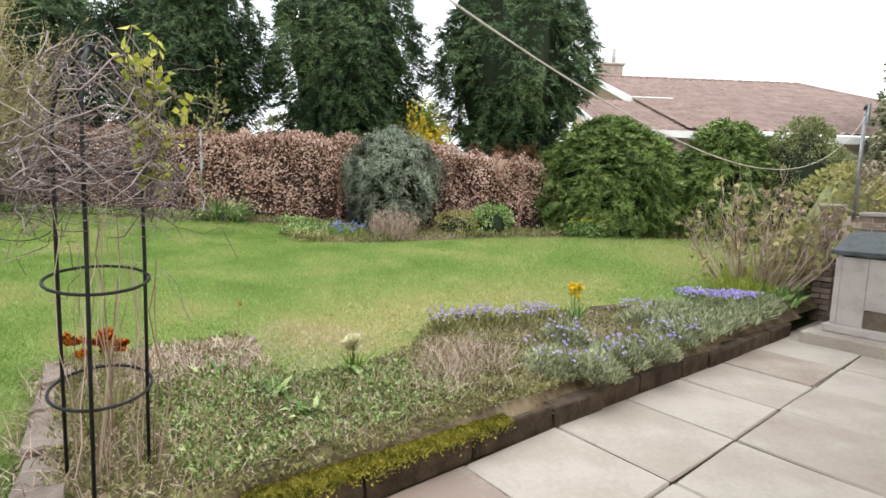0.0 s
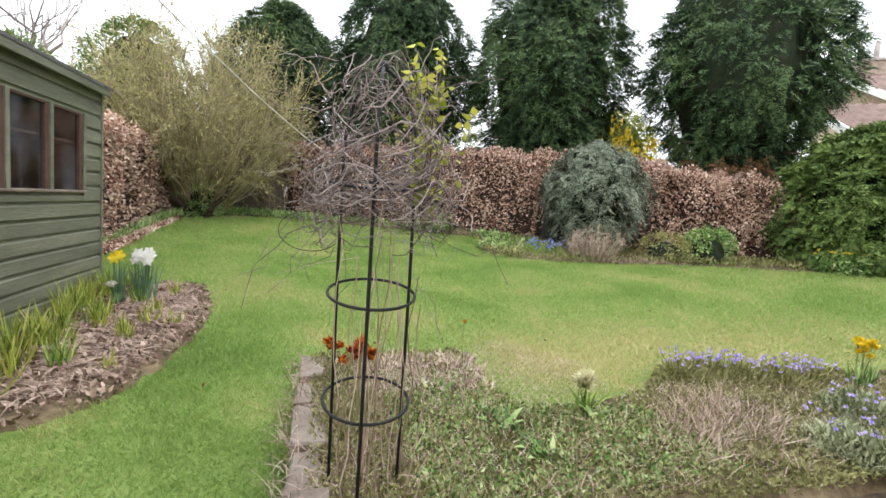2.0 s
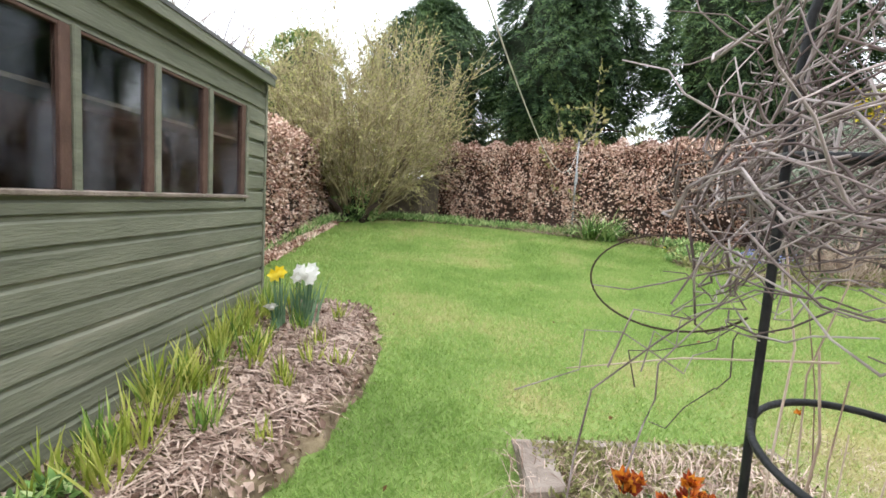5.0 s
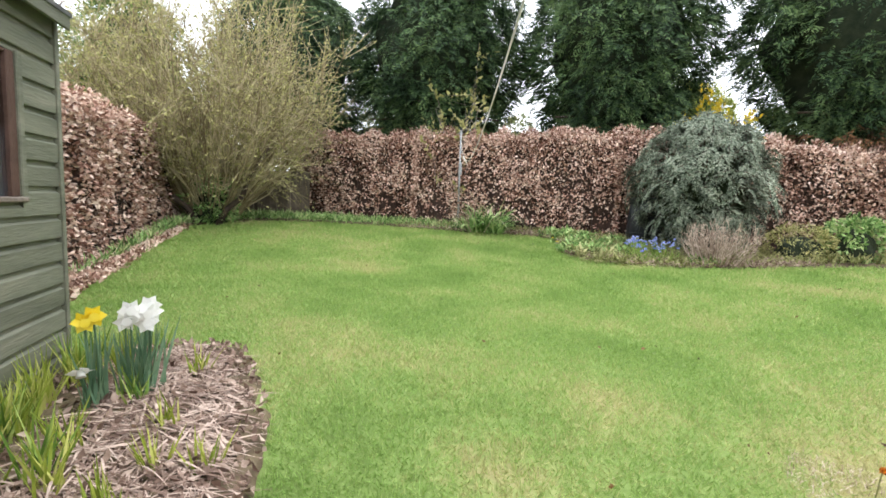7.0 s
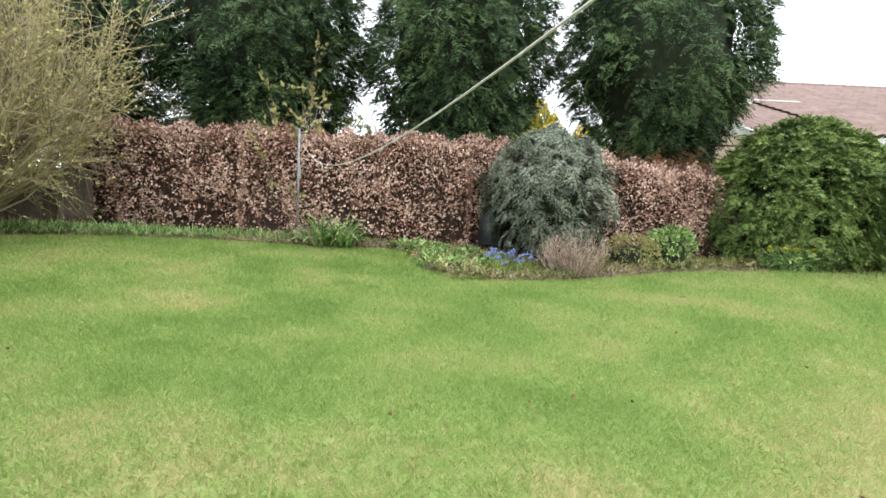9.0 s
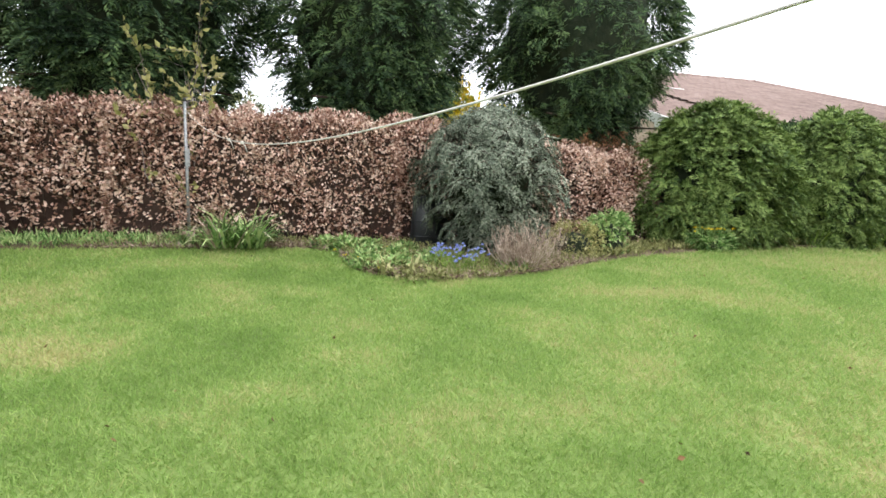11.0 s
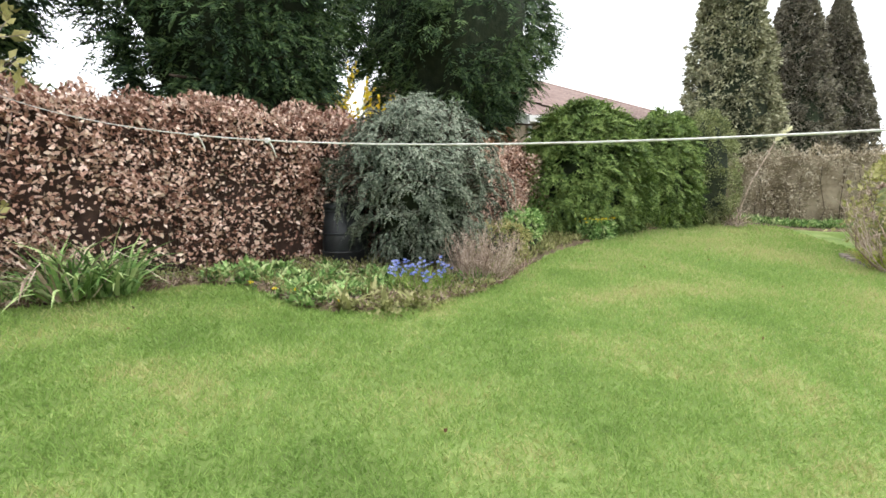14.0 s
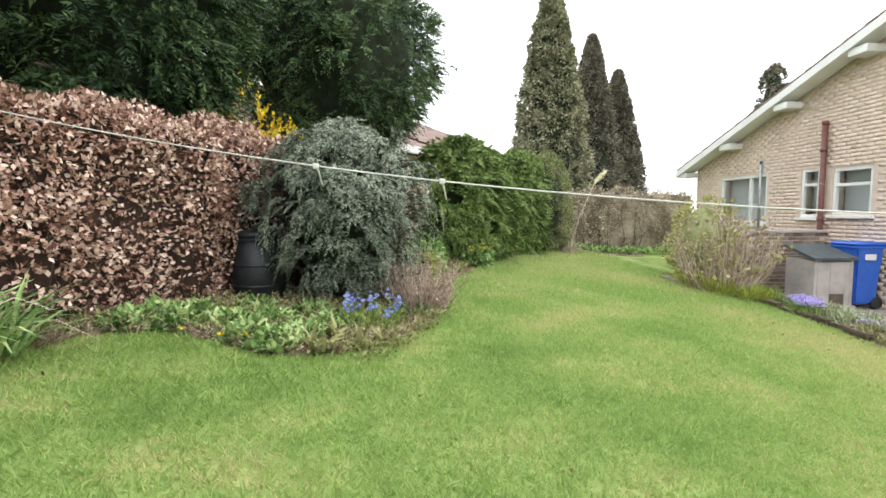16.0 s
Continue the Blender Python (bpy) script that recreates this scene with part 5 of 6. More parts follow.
# ---- patio and raised bed ----
def build_patio():
    base = part("patio", boxed(-9, 13.5, -1.2, 1.72, -0.09, -0.022), M_JOINT)
    tagged(base, "patio of large pale sandstone slabs with mossy joints", "patio", kind="structure")
    bm = bmesh.new()
    vs = [bm.verts.new(p) for p in ((1.0, 1.72, -0.02), (8.6, 1.72, -0.02), (8.6, 2.42, -0.02), (-0.2, 2.06, -0.02), (-0.2, 1.72, -0.02))]
    bm.faces.new(vs)
    r = bmesh.ops.extrude_face_region(bm, geom=bm.faces[:])
    for e in r["geom"]:
        if isinstance(e, bmesh.types.BMVert):
            e.co.z -= 0.06
    bmesh.ops.recalc_face_normals(bm, faces=bm.faces)
    part("bedding", bm, M_JOINT, base)
    pu, pv = 0.8, 0.77
    turn = radians(2.9)
    c, s = math.cos(turn), math.sin(turn)
    meshes = []
    for k in range(5):
        bm = boxed(0.007, pu - 0.008, 0.007, pv - 0.008, -0.03, 0.0, 0.009)
        for v in bm.verts:
            v.co += Vector((0.006 * rng.normal(), 0.006 * rng.normal(), 0.0015 * rng.normal()))
        me = bpy.data.meshes.new("slab")
        bm.to_mesh(me)
        bm.free()
        me.materials.append(M_SLAB)
        meshes.append(me)
    n = 0
    for i in range(-12, 8):
        for j in range(-3, 1):
            ox, oy = 2.476 + c * pu * i - s * pv * j, 1.29 + s * pu * i + c * pv * j
            if ox > 3.4 and oy < 0.45 or oy < -1.0:
                continue
            if i < -3 and j == 0:
                continue
            ob = give(new("slab", meshes[n % 5]), None)
            ob.matrix_basis = Matrix.Translation((ox, oy, 0.004 * ((n * 7) % 5) / 5)) @ Matrix.Rotation(turn, 4, "Z")
            ob.parent = base
            n += 1


build_patio()


def stone_row(owner, name, p, q, z, depth, height, length, mat, gap=0.012, rough=0.008):
    """Blocks in a row from p to q."""
    p, q = Vector((*p, 0)), Vector((*q, 0))
    ln = (q - p).length
    e = (q - p).normalized()
    ang = math.atan2(e.y, e.x)
    s = 0.0
    while s < ln - 0.05:
        w = min(length * rng.uniform(0.75, 1.25), ln - s)
        bm = boxed(0, w - gap, -depth / 2 + rng.normal() * rough, depth / 2 + rng.normal() * rough, 0, height + rng.normal() * rough, 0.012)
        for v in bm.verts:
            v.co += Vector(rng.normal(size=3) * rough * 0.5)
        bmesh.ops.transform(bm, matrix=Matrix.Translation((p.x + e.x * s, p.y + e.y * s, z(s / ln))) @ Matrix.Rotation(ang, 4, "Z"), verts=bm.verts)
        part(name, bm, mat, owner)
        s += w


bed_wall = thing("bed_wall", 3.0, 2.1, 0, "low damp dark stone wall edging the raised bed", "garden wall")
stone_row(bed_wall, "stone", (-0.25, 2.02), (6.65, 2.25), lambda f: -0.02, 0.12, 0.165, 0.62, M_WALLSTONE)
coping = thing("bed_coping", -0.2, 3.0, 0.1, "worn flat coping stones along the bed", "edging stones")
stone_row(coping, "stone", (-0.2, 2.1), (-0.2, 3.94), lambda f: 0.1 + 0.08 * f, 0.155, 0.15, 0.4, M_COPING, rough=0.014)
stone_row(coping, "stone", (-0.27, 3.97), (1.05, 4.03), lambda f: 0.17, 0.14, 0.13, 0.4, M_COPING)
edging = thing("lawn_edging", 1.6, 3.15, 0.1, "half-buried mossy stones between bed and lawn", "edging stones")
stone_row(edging, "stone", (1.02, 3.06), (2.0, 3.22), lambda f: 0.07, 0.09, 0.15, 0.26, M_WALLSTONE, rough=0.016)
stone_row(edging, "stone", (4.3, 3.22), (6.5, 2.86), lambda f: 0.2 + 0.06 * f, 0.13, 0.13, 0.34, M_WALLSTONE, rough=0.02)
stone_row(edging, "stone", (8.3, 3.32), (9.0, 3.22), lambda f: 0.36, 0.22, 0.1, 0.35, M_COPING, rough=0.014)


def moss_strip(p, q, n, w, label):
    """Cushions of moss on a wall top."""
    p, q = np.array(p, float), np.array(q, float)
    f = rng.random(n)
    c = p + (q - p) * f[:, None]
    c[:, 1] += rng.normal(size=n) * w
    P = np.stack([c[:, 0], c[:, 1], 0.145 + 0.02 * rng.random(n) - 0.25 * np.clip(2.02 - c[:, 1], 0, 1)], -1)
    tagged(part_np("moss", *leaves(P, dirs(n, 1.3), 0.018, 0.012), M_MOSS), label, "moss", kind="stuff")


moss_strip((0.5, 2.05), (2.0, 2.1), 20000, 0.045, "yellow-green moss on the bed wall")


def obelisk():
    x, y, r = 0.02, 2.42, 0.178
    t = thing("plant_obelisk", x, y, 0.18, "black steel garden obelisk wrapped in dead climber stems", "obelisk")
    base = math.atan2(0.765 - y, -0.28 - x)
    for k in range(3):
        a = base + k * 2 * math.pi / 3
        ca, sa = math.cos(a), math.sin(a)
        lean = 0.03 if k == 0 else -0.005
        pts = [(x + ca * (r + lean), y + sa * (r + lean), 0.1), (x + ca * r, y + sa * r, 1.15), (x + ca * r * 0.98, y + sa * r * 0.98, 1.62)]
        pts += [(x + ca * r * math.cos(b), y + sa * r * math.cos(b), 1.62 + 0.36 * math.sin(b)) for b in (0.35, 0.7, 1.05, 1.4, 1.57)]
        bm = bmesh.new()
        tube(bm, pts, 0.0075, n=7)
        part("leg", bm, M_METAL_BLACK, t)
    for z, lean in ((0.63, 0.17), (1.08, 0.17), (1.52, 0.1)):
        bm = bmesh.new()
        tube(bm, [(x + r * math.cos(a), y + r * math.sin(a), z + lean * r * math.sin(a)) for a in (2 * math.pi * k / 40 for k in range(41))], 0.0065, n=6)
        part("ring", bm, M_METAL_BLACK, t)
    bm = bmesh.new()
    bmesh.ops.create_uvsphere(bm, u_segments=10, v_segments=8, radius=0.02, matrix=Matrix.Translation((x, y, 1.99)))
    part("finial", bm, M_METAL_BLACK, t)
    # dead climber wound round the top
    c = thing("climber", x + 0.05, y, 0.2, "tangle of bare grey climber stems with a few lime leaves", "climbing plant")
    n, k = 330, 10
    a0, turn = rng.uniform(0, 2 * np.pi, n), rng.uniform(0.6, 2.4, n) * rng.choice([-1, 1], n)
    z0 = np.where(rng.random(n) < 0.5, rng.normal(1.5, 0.085, n), rng.uniform(1.45, 1.98, n))
    f = np.linspace(0, 1, k)
    A = a0[:, None] + turn[:, None] * f
    Z = z0[:, None] + (rng.normal(size=n) * 0.1)[:, None] * f + 0.05 * np.sin(6 * f + a0[:, None])
    Z = np.clip(Z, 1.28, 2.03)
    rr = np.interp(Z, [1.28, 1.45, 1.6, 1.75, 1.95, 2.05], [0.32, 0.36, 0.29, 0.25, 0.16, 0.08])
    R = rr * (0.55 + 0.5 * rng.random((n, 1))) + 0.035 * np.cumsum(rng.normal(size=(n, k)), 1) / 3
    L = np.stack([x + 0.02 + R * np.cos(A), y + R * np.sin(A), Z + 0.012 * np.cumsum(rng.normal(size=(n, k)), 1)], -1)
    v, fc = tubes_np(L, (0.0022 * rng.uniform(0.5, 1.5, n))[:, None] * np.linspace(1, 0.5, k)[None])
    tagged(part_np("wound_growth", v, fc, M_TWIG, c), kind="stuff")
    # loose ends standing out
    n = 85
    a = rng.uniform(0, 2 * np.pi, n)
    z = rng.uniform(1.36, 1.98, n)
    d = unit(np.stack([np.cos(a), np.sin(a), rng.uniform(-0.5, 0.9, n)], -1))
    p = np.stack([x + 0.2 * np.cos(a), y + 0.2 * np.sin(a), z], -1)
    ln = rng.uniform(0.06, 0.27, n)
    k = 6
    W = np.cumsum(rng.normal(size=(n, k, 3)) * 0.014, 1)
    W[:, 0] = 0
    L = p[:, None] + d[:, None] * (np.linspace(0, 1, k)[None, :, None] * ln[:, None, None]) + W
    v, fc = tubes_np(L, (0.0022 * rng.uniform(0.6, 1.3, n))[:, None] * np.linspace(1, 0.45, k)[None])
    tagged(part_np("loose_growth", v, fc, M_TWIG, c), kind="stuff")
    # upright stems from the soil
    n, k = 20, 9
    a, q = rng.uniform(0, 2 * np.pi, n), 0.16 * np.sqrt(rng.random(n))
    f = np.linspace(0, 1, k)
    bx, by = x + 0.06 + q * np.cos(a), y + 0.03 + q * np.sin(a)
    L = np.stack([bx[:, None] + 0.0 * f, by[:, None] + 0.0 * f, 0.16 + (rng.uniform(0.9, 1.45, n))[:, None] * f], -1) + np.cumsum(rng.normal(size=(n, k, 3)) * [0.018, 0.018, 0.004], 1)
    v, fc = tubes_np(L, (0.0032 * rng.uniform(0.5, 1.3, n))[:, None] * np.linspace(1, 0.6, k)[None])
    tagged(part_np("upright_growth", v, fc, M_STRAW, c), kind="stuff")
    # trailing side shoots
    n, k = 12, 9
    a = rng.uniform(-1.2, 3.6, n)
    f = np.linspace(0, 1, k)
    L = np.stack([x + (0.15 + 0.32 * f) * np.cos(a)[:, None], y + (0.15 + 0.32 * f) * np.sin(a)[:, None], rng.uniform(1.0, 1.5, n)[:, None] - (rng.uniform(0.05, 0.4, n))[:, None] * f ** 2], -1) + np.cumsum(rng.normal(size=(n, k, 3)) * 0.03, 1)
    v, fc = tubes_np(L, np.full((n, k), 0.0015))
    tagged(part_np("trailing_growth", v, fc, M_TWIG, c), kind="stuff")
    # a looped tendril and a stiff dead shoot
    bm = bmesh.new()
    tube(bm, [(x - 0.26 - 0.13 * math.cos(b), y + 0.18 + 0.05 * math.cos(b), 1.31 + 0.085 * math.sin(b)) for b in (-2.6 + 0.152 * j for j in range(31))], 0.0022, 0.0015, 6)
    part("looped_growth", bm, M_BARK, c)
    bm = bmesh.new()
    tube(bm, [(x - 0.05, y + 0.06, 1.22), (x - 0.22, y + 0.2, 1.17), (x - 0.4, y + 0.31, 1.1)], 0.0022, 0.0012, 5)
    part("dead_shoot", bm, M_STRAW, c)
    # leafy shoots on the sunny side
    sx, sy = x + 0.2, y + 0.02
    n, k = 15, 8
    a = rng.uniform(0, 2 * np.pi, n)
    f = np.linspace(0, 1, k)
    o = rng.uniform(0.0, 0.22, n)
    top = rng.uniform(1.75, 2.12, n)
    L = np.stack([sx + (o * np.cos(a))[:, None] * f, sy + (o * np.sin(a))[:, None] * f, 1.4 + (top - 1.4)[:, None] * f], -1) + np.cumsum(rng.normal(size=(n, k, 3)) * 0.012, 1)
    v, fc = tubes_np(L, np.linspace(0.0035, 0.0018, k)[None].repeat(n, 0))
    tagged(part_np("leafy_growth", v, fc, M_TWIG, c), kind="stuff")
    m = 240
    i, j = rng.integers(0, n, m), rng.integers(1, k, m)
    P = L[i, j] + 0.02 * rng.normal(size=(m, 3))
    tagged(part_np("foliage", *leaves(P, rng.normal(size=(m, 3)) + [0, 0, 0.3], rng.uniform(0.025, 0.06, m), rng.uniform(0.02, 0.042, m), 0.15), M_LIME, c, "fresh lime-yellow leaves"), kind="stuff")


obelisk()


def flower_heads(P, n_petal, size, mat, parent, tilt=1.25):
    """Petals round each head."""
    m = len(P)
    Q = np.repeat(P, n_petal, 0)
    return tagged(part_np("blossom", *leaves(Q, dirs(m * n_petal, tilt) + [0, 0, 0.1], size * rng.uniform(0.7, 1.2, m * n_petal), size * 0.7, 0.2), mat, parent), kind="stuff")


def plant(name, x, y, z, label, category, n, length, width, mat, radius, tilt=1.0, bend=0.7, flowers=None, group="", mound=0.0):
    """A low plant: leaves from the soil and flower heads on stalks. flowers: (count, height, petals, size, material)."""
    t = thing(name, x, y, z, label, category, group)
    q = radius * np.sqrt(rng.random((n, 1))) * unit(rng.normal(size=(n, 2)))
    P = np.concatenate([[x, y] + q, z + mound * (1 - (q ** 2).sum(1, keepdims=True) / radius ** 2) * rng.uniform(0.2, 1.0, (n, 1))], 1)
    tagged(part_np("foliage", *blades(P, dirs(n, tilt) + np.concatenate([q * 1.5, np.zeros((n, 1))], 1), length * rng.uniform(0.6, 1.2, n), width, bend, 3), mat, t), kind="stuff")
    if flowers:
        c, h, pn, size, fm = flowers
        q = radius * 1.05 * np.sqrt(rng.random((c, 1))) * unit(rng.normal(size=(c, 2)))
        H = np.concatenate([[x, y] + q, z + h * rng.uniform(0.75, 1.1, (c, 1))], 1)
        B = np.concatenate([[x, y] + q * 0.6, np.full((c, 1), z)], 1)
        v, f = tubes_np(np.stack([B, (B + H) / 2 + 0.01 * rng.normal(size=(c, 3)), H], 1), np.full((c, 3), 0.0025), 3)
        tagged(part_np("stalk", v, f, mat, t), kind="stuff")
        flower_heads(H, pn, size, fm, t)
    return t


def cover(name, poly, n, height, label, mat, length, width, zf, tilt=1.3, lift=0.04, category="ground cover", use_blades=False):
    """Uncountable low growth over a bed."""
    q = scatter(poly, n)
    m = len(q)
    P = np.concatenate([q, (zf(q[:, 0], q[:, 1]) + 0.02 + lift * rng.random(m))[:, None]], 1)
    d = dirs(m, tilt)
    g = blades(P, d, length * rng.uniform(0.5, 1.3, m), width, 0.8, 3) if use_blades else leaves(P, d, length * rng.uniform(0.5, 1.3, m), width * rng.uniform(0.6, 1.2, m))
    return tagged(part_np(name, *g, mat), label, category, kind="stuff")


BZ = lambda px, py: float(bed_z(px, py)) + 0.02
LZ = lambda px, py: float(lawn_z(px, py)) + 0.02
cover("ground_cover", BED_FRONT, 60000, 0.05, "low creeping grey-green leaves over the bed", M_GREYHERB, 0.034, 0.014, bed_z)
cover("dead_stems", [(-0.1, 2.15), (4.9, 2.35), (4.9, 3.2), (2.4, 3.3), (1.6, 3.05), (0.9, 3.1), (0.9, 3.85), (-0.1, 3.8)], 6500, 0.05, "thin dead brown stems lying over the bed", M_STRAW, 0.1, 0.0035, bed_z, 1.35, use_blades=True)
cover("chickweed", [(0.3, 2.2), (2.0, 2.3), (1.8, 3.0), (0.9, 3.1), (0.9, 3.6), (0.2, 3.6)], 6500, 0.05, "patches of fresh green weeds in the bed", M_HERB, 0.034, 0.018, bed_z)
cover("dry_grass", [(0.15, 3.3), (0.95, 3.25), (0.95, 3.88), (0.1, 3.84)], 2400, 0.1, "pale heap of dry dead grass at the end of the bed", M_STRAW, 0.09, 0.006, bed_z, 1.7, 0.05, use_blades=True)

for px, py, r, n in ((2.75, 2.4, 0.25, 420), (3.0, 2.2, 0.22, 380), (3.35, 2.28, 0.25, 420), (3.8, 2.25, 0.24, 380), (4.25, 2.35, 0.24, 340), (3.3, 2.75, 0.25, 340)):
    plant("aubrieta", px, py, BZ(px, py) - 0.01, "grey-green mound of violet aubrieta spilling over the wall", "flower", n * 3, 0.06, 0.013, M_SILVER, r, 0.9, 0.6, (17, 0.19, 6, 0.022, M_PURPLE), "aubrieta mounds", mound=0.17)
for px, py in ((2.5, 3.42), (2.75, 3.4), (3.0, 3.32), (3.25, 3.2), (3.5, 3.25), (4.6, 2.9)):
    plant("aubrieta", px, py, BZ(px, py), "violet aubrieta along the back of the bed", "flower", 320, 0.07, 0.012, M_GREYHERB, 0.18, 0.9, 0.6, (34, 0.17, 6, 0.02, M_PURPLE), "violet flowers", mound=0.12)
for px, py in ((5.6, 2.9), (5.75, 2.8), (5.9, 2.7), (6.05, 2.6), (6.2, 2.55)):
    plant("bluebell_clump", px, py, BZ(px, py), "clump of blue-violet spring flowers", "flower", 110, 0.2, 0.014, M_STRAP, 0.18, 0.9, 0.8, (70, 0.2, 5, 0.026, M_PURPLE), "violet flowers")
for px, py in ((2.0, 2.72), (2.25, 2.65), (2.45, 2.8), (1.85, 2.55), (2.2, 2.9)):
    plant("dead_perennial", px, py, BZ(px, py), "cut-back clump of dead pinkish-brown stalks", "plant", 170, 0.17, 0.005, M_STRAW, 0.2, 0.9, 0.5, group="dead stalks")
for px, py in ((4.4, 2.7), (4.8, 2.6), (5.2, 2.75), (5.6, 2.6), (6.1, 2.55), (4.55, 2.34), (4.9, 2.36), (5.25, 2.38), (5.6, 2.4), (5.95, 2.42), (6.3, 2.45), (6.6, 2.5), (5.0, 2.85), (5.5, 2.75)):
    plant("perennial", px, py, BZ(px, py), "grey-green leafy perennial in the bed", "plant", 420, 0.11, 0.013, M_SILVER, 0.24, 0.9, 0.6, group="grey perennials", mound=0.16)
for px, py in ((1.45, 2.92), (0.6, 3.35), (0.85, 2.9), (0.95, 2.6)):
    plant("foxglove_rosette", px, py, BZ(px, py), "small fresh green leaf rosette in the soil", "plant", 34, 0.13, 0.045, M_HERB, 0.07, 1.2, 0.9, group="green rosettes")
plant("hyacinth", 1.42, 2.99, BZ(1.42, 2.99), "cream flower head on a short green plant", "flower", 22, 0.17, 0.025, M_STRAP, 0.04, 0.8, 0.7, (8, 0.2, 34, 0.065, M_CREAM))
plant("wallflower", 3.85, 3.1, BZ(3.85, 3.1), "yellow wallflower with upright leafy stems", "flower", 60, 0.2, 0.015, M_HERB, 0.07, 0.6, 0.3, (11, 0.33, 24, 0.045, M_YELLOW))
for px, py, h in ((-0.08, 3.05, 0.46), (0.06, 2.95, 0.44), (-0.02, 2.86, 0.54), (0.08, 3.08, 0.38)):
    plant("wallflower", px, py, BZ(px, py), "rust-orange wallflower beside the obelisk", "flower", 26, 0.16, 0.012, M_GREYHERB, 0.05, 0.7, 0.3, (4, h, 24, 0.042, M_ORANGE), "orange wallflowers")
plant("wallflower", 0.85, 3.75, BZ(0.85, 3.75), "single small orange wallflower by the lawn", "flower", 14, 0.12, 0.01, M_GREYHERB, 0.03, 0.7, 0.3, (1, 0.3, 12, 0.024, M_ORANGE))

cover("dead_stems", [(-0.34, 2.2), (-0.08, 2.2), (-0.08, 3.9), (-0.34, 3.9)], 420, 0.05, "dry straw hanging over the coping stones", M_MAT, 0.16, 0.004, bed_z, 1.6, 0.03, use_blades=True)

# ---- bed by the shed ----
mat_q = scatter([(-1.95, 3.3), (-1.5, 3.55), (-1.28, 4.0), (-1.19, 4.7), (-1.25, 5.3), (-1.42, 5.85), (-1.65, 6.0), (-1.85, 5.95)], 4600)
mat_n = len(mat_q)
mat_a = rng.normal(-0.5, 0.8, mat_n) + np.pi * rng.integers(0, 2, mat_n)
tagged(part_np("dead_leaves", *blades(np.concatenate([mat_q, (lawn_z(*mat_q.T) + 0.035 + 0.03 * rng.random(mat_n))[:, None]], 1), np.stack([np.cos(mat_a), np.sin(mat_a), rng.normal(0.03, 0.09, mat_n)], -1), rng.uniform(0.06, 0.24, mat_n), rng.uniform(0.004, 0.013, mat_n), rng.uniform(0.0, 0.7, mat_n), 4), M_MAT), "mat of flattened pinkish-brown dead stalks", "ground cover", kind="stuff")
cover("leaf_litter", BED_STRAW, 2600, 0.03, "scattered dry brown leaf litter", M_MAT, 0.05, 0.035, lawn_z, 1.4, 0.03)
for k in range(40):
    f = k / 39
    px, py = -2.12 + 0.4 * rng.random() ** 1.7, 3.35 + 2.5 * f + 0.08 * rng.normal()
    plant("crocosmia_tuft", px, py, LZ(px, py), "tuft of fresh yellow-green strap leaves", "plant", 26, rng.uniform(0.16, 0.32), 0.013, M_TUFT if k % 3 else M_STRAP, 0.06, 0.55, 0.35, group="strap-leaf tufts")
for k in range(7):
    px, py = -1.55 + 0.3 * rng.random(), 3.7 + 2.0 * rng.random()
    plant("crocosmia_tuft", px, py, LZ(px, py), "small tuft of young yellow-green shoots", "plant", 18, 0.18, 0.012, M_TUFT, 0.05, 0.5, 0.3, group="strap-leaf tufts")
for px, py in ((-1.98, 3.12), (-2.04, 3.35), (-1.9, 3.0)):
    plant("columbine", px, py, LZ(px, py), "low grey-green leafy plant against the shed", "plant", 130, 0.06, 0.028, M_HERB, 0.13, 1.1, 0.8, mound=0.13)


def daffodil(x, y, h, mat, label, lean=(0.0, 0.0), nod=0.05):
    z = LZ(x, y)
    t = thing("daffodil", x, y, z, label, "flower", "daffodils")
    part_np("foliage", *blades(np.full((7, 3), [x, y, z]) + 0.02 * rng.normal(size=(7, 3)) * [1, 1, 0], dirs(7, 0.3), h * 0.88, 0.018, 0.25, 4), M_DAFF, t)
    top = np.array([x + lean[0], y + lean[1], z + h])
    v, f = tubes_np(np.array([[[x, y, z], [x + lean[0] * 0.4, y + lean[1] * 0.4, z + h * 0.6], top]]), np.full((1, 3), 0.005), 6)
    part_np("stalk", v, f, M_DAFF, t)
    ax = unit(np.array([0.45, -0.85, nod]))
    u = np.array([0.884, 0.468, 0.0])
    w = np.cross(ax, u)
    a = np.arange(6) * np.pi / 3
    D = np.cos(a)[:, None] * u + np.sin(a)[:, None] * w + 0.15 * ax
    part_np("petals", *leaves(np.repeat(top[None], 6, 0), D, 0.058, 0.05, 0.1, face=np.repeat(ax[None], 6, 0)), mat, t)
    bm = bmesh.new()
    tp = Vector(top)
    tube(bm, [tp, tp + Vector(ax) * 0.018, tp + Vector(ax) * 0.034], 0.013, 0.022, 9)
    part("trumpet", bm, mat, t)


for dx, dy, h in ((0, 0, 0.42), (0.03, 0.02, 0.44)):
    daffodil(-1.9 + dx, 5.28 + dy, h, M_YELLOW, "yellow daffodil in flower by the shed corner", (-0.01, -0.03))
for k in range(7):
    daffodil(-1.78 + 0.1 * rng.random(), 5.3 + 0.12 * rng.random(), rng.uniform(0.38, 0.46), M_WHITE, "white narcissus in flower by the shed corner", (0.04 * rng.random(), -0.04))
daffodil(-1.88, 5.2, 0.22, M_WHITE, "single drooping white narcissus", (-0.02, -0.03), -1.6)

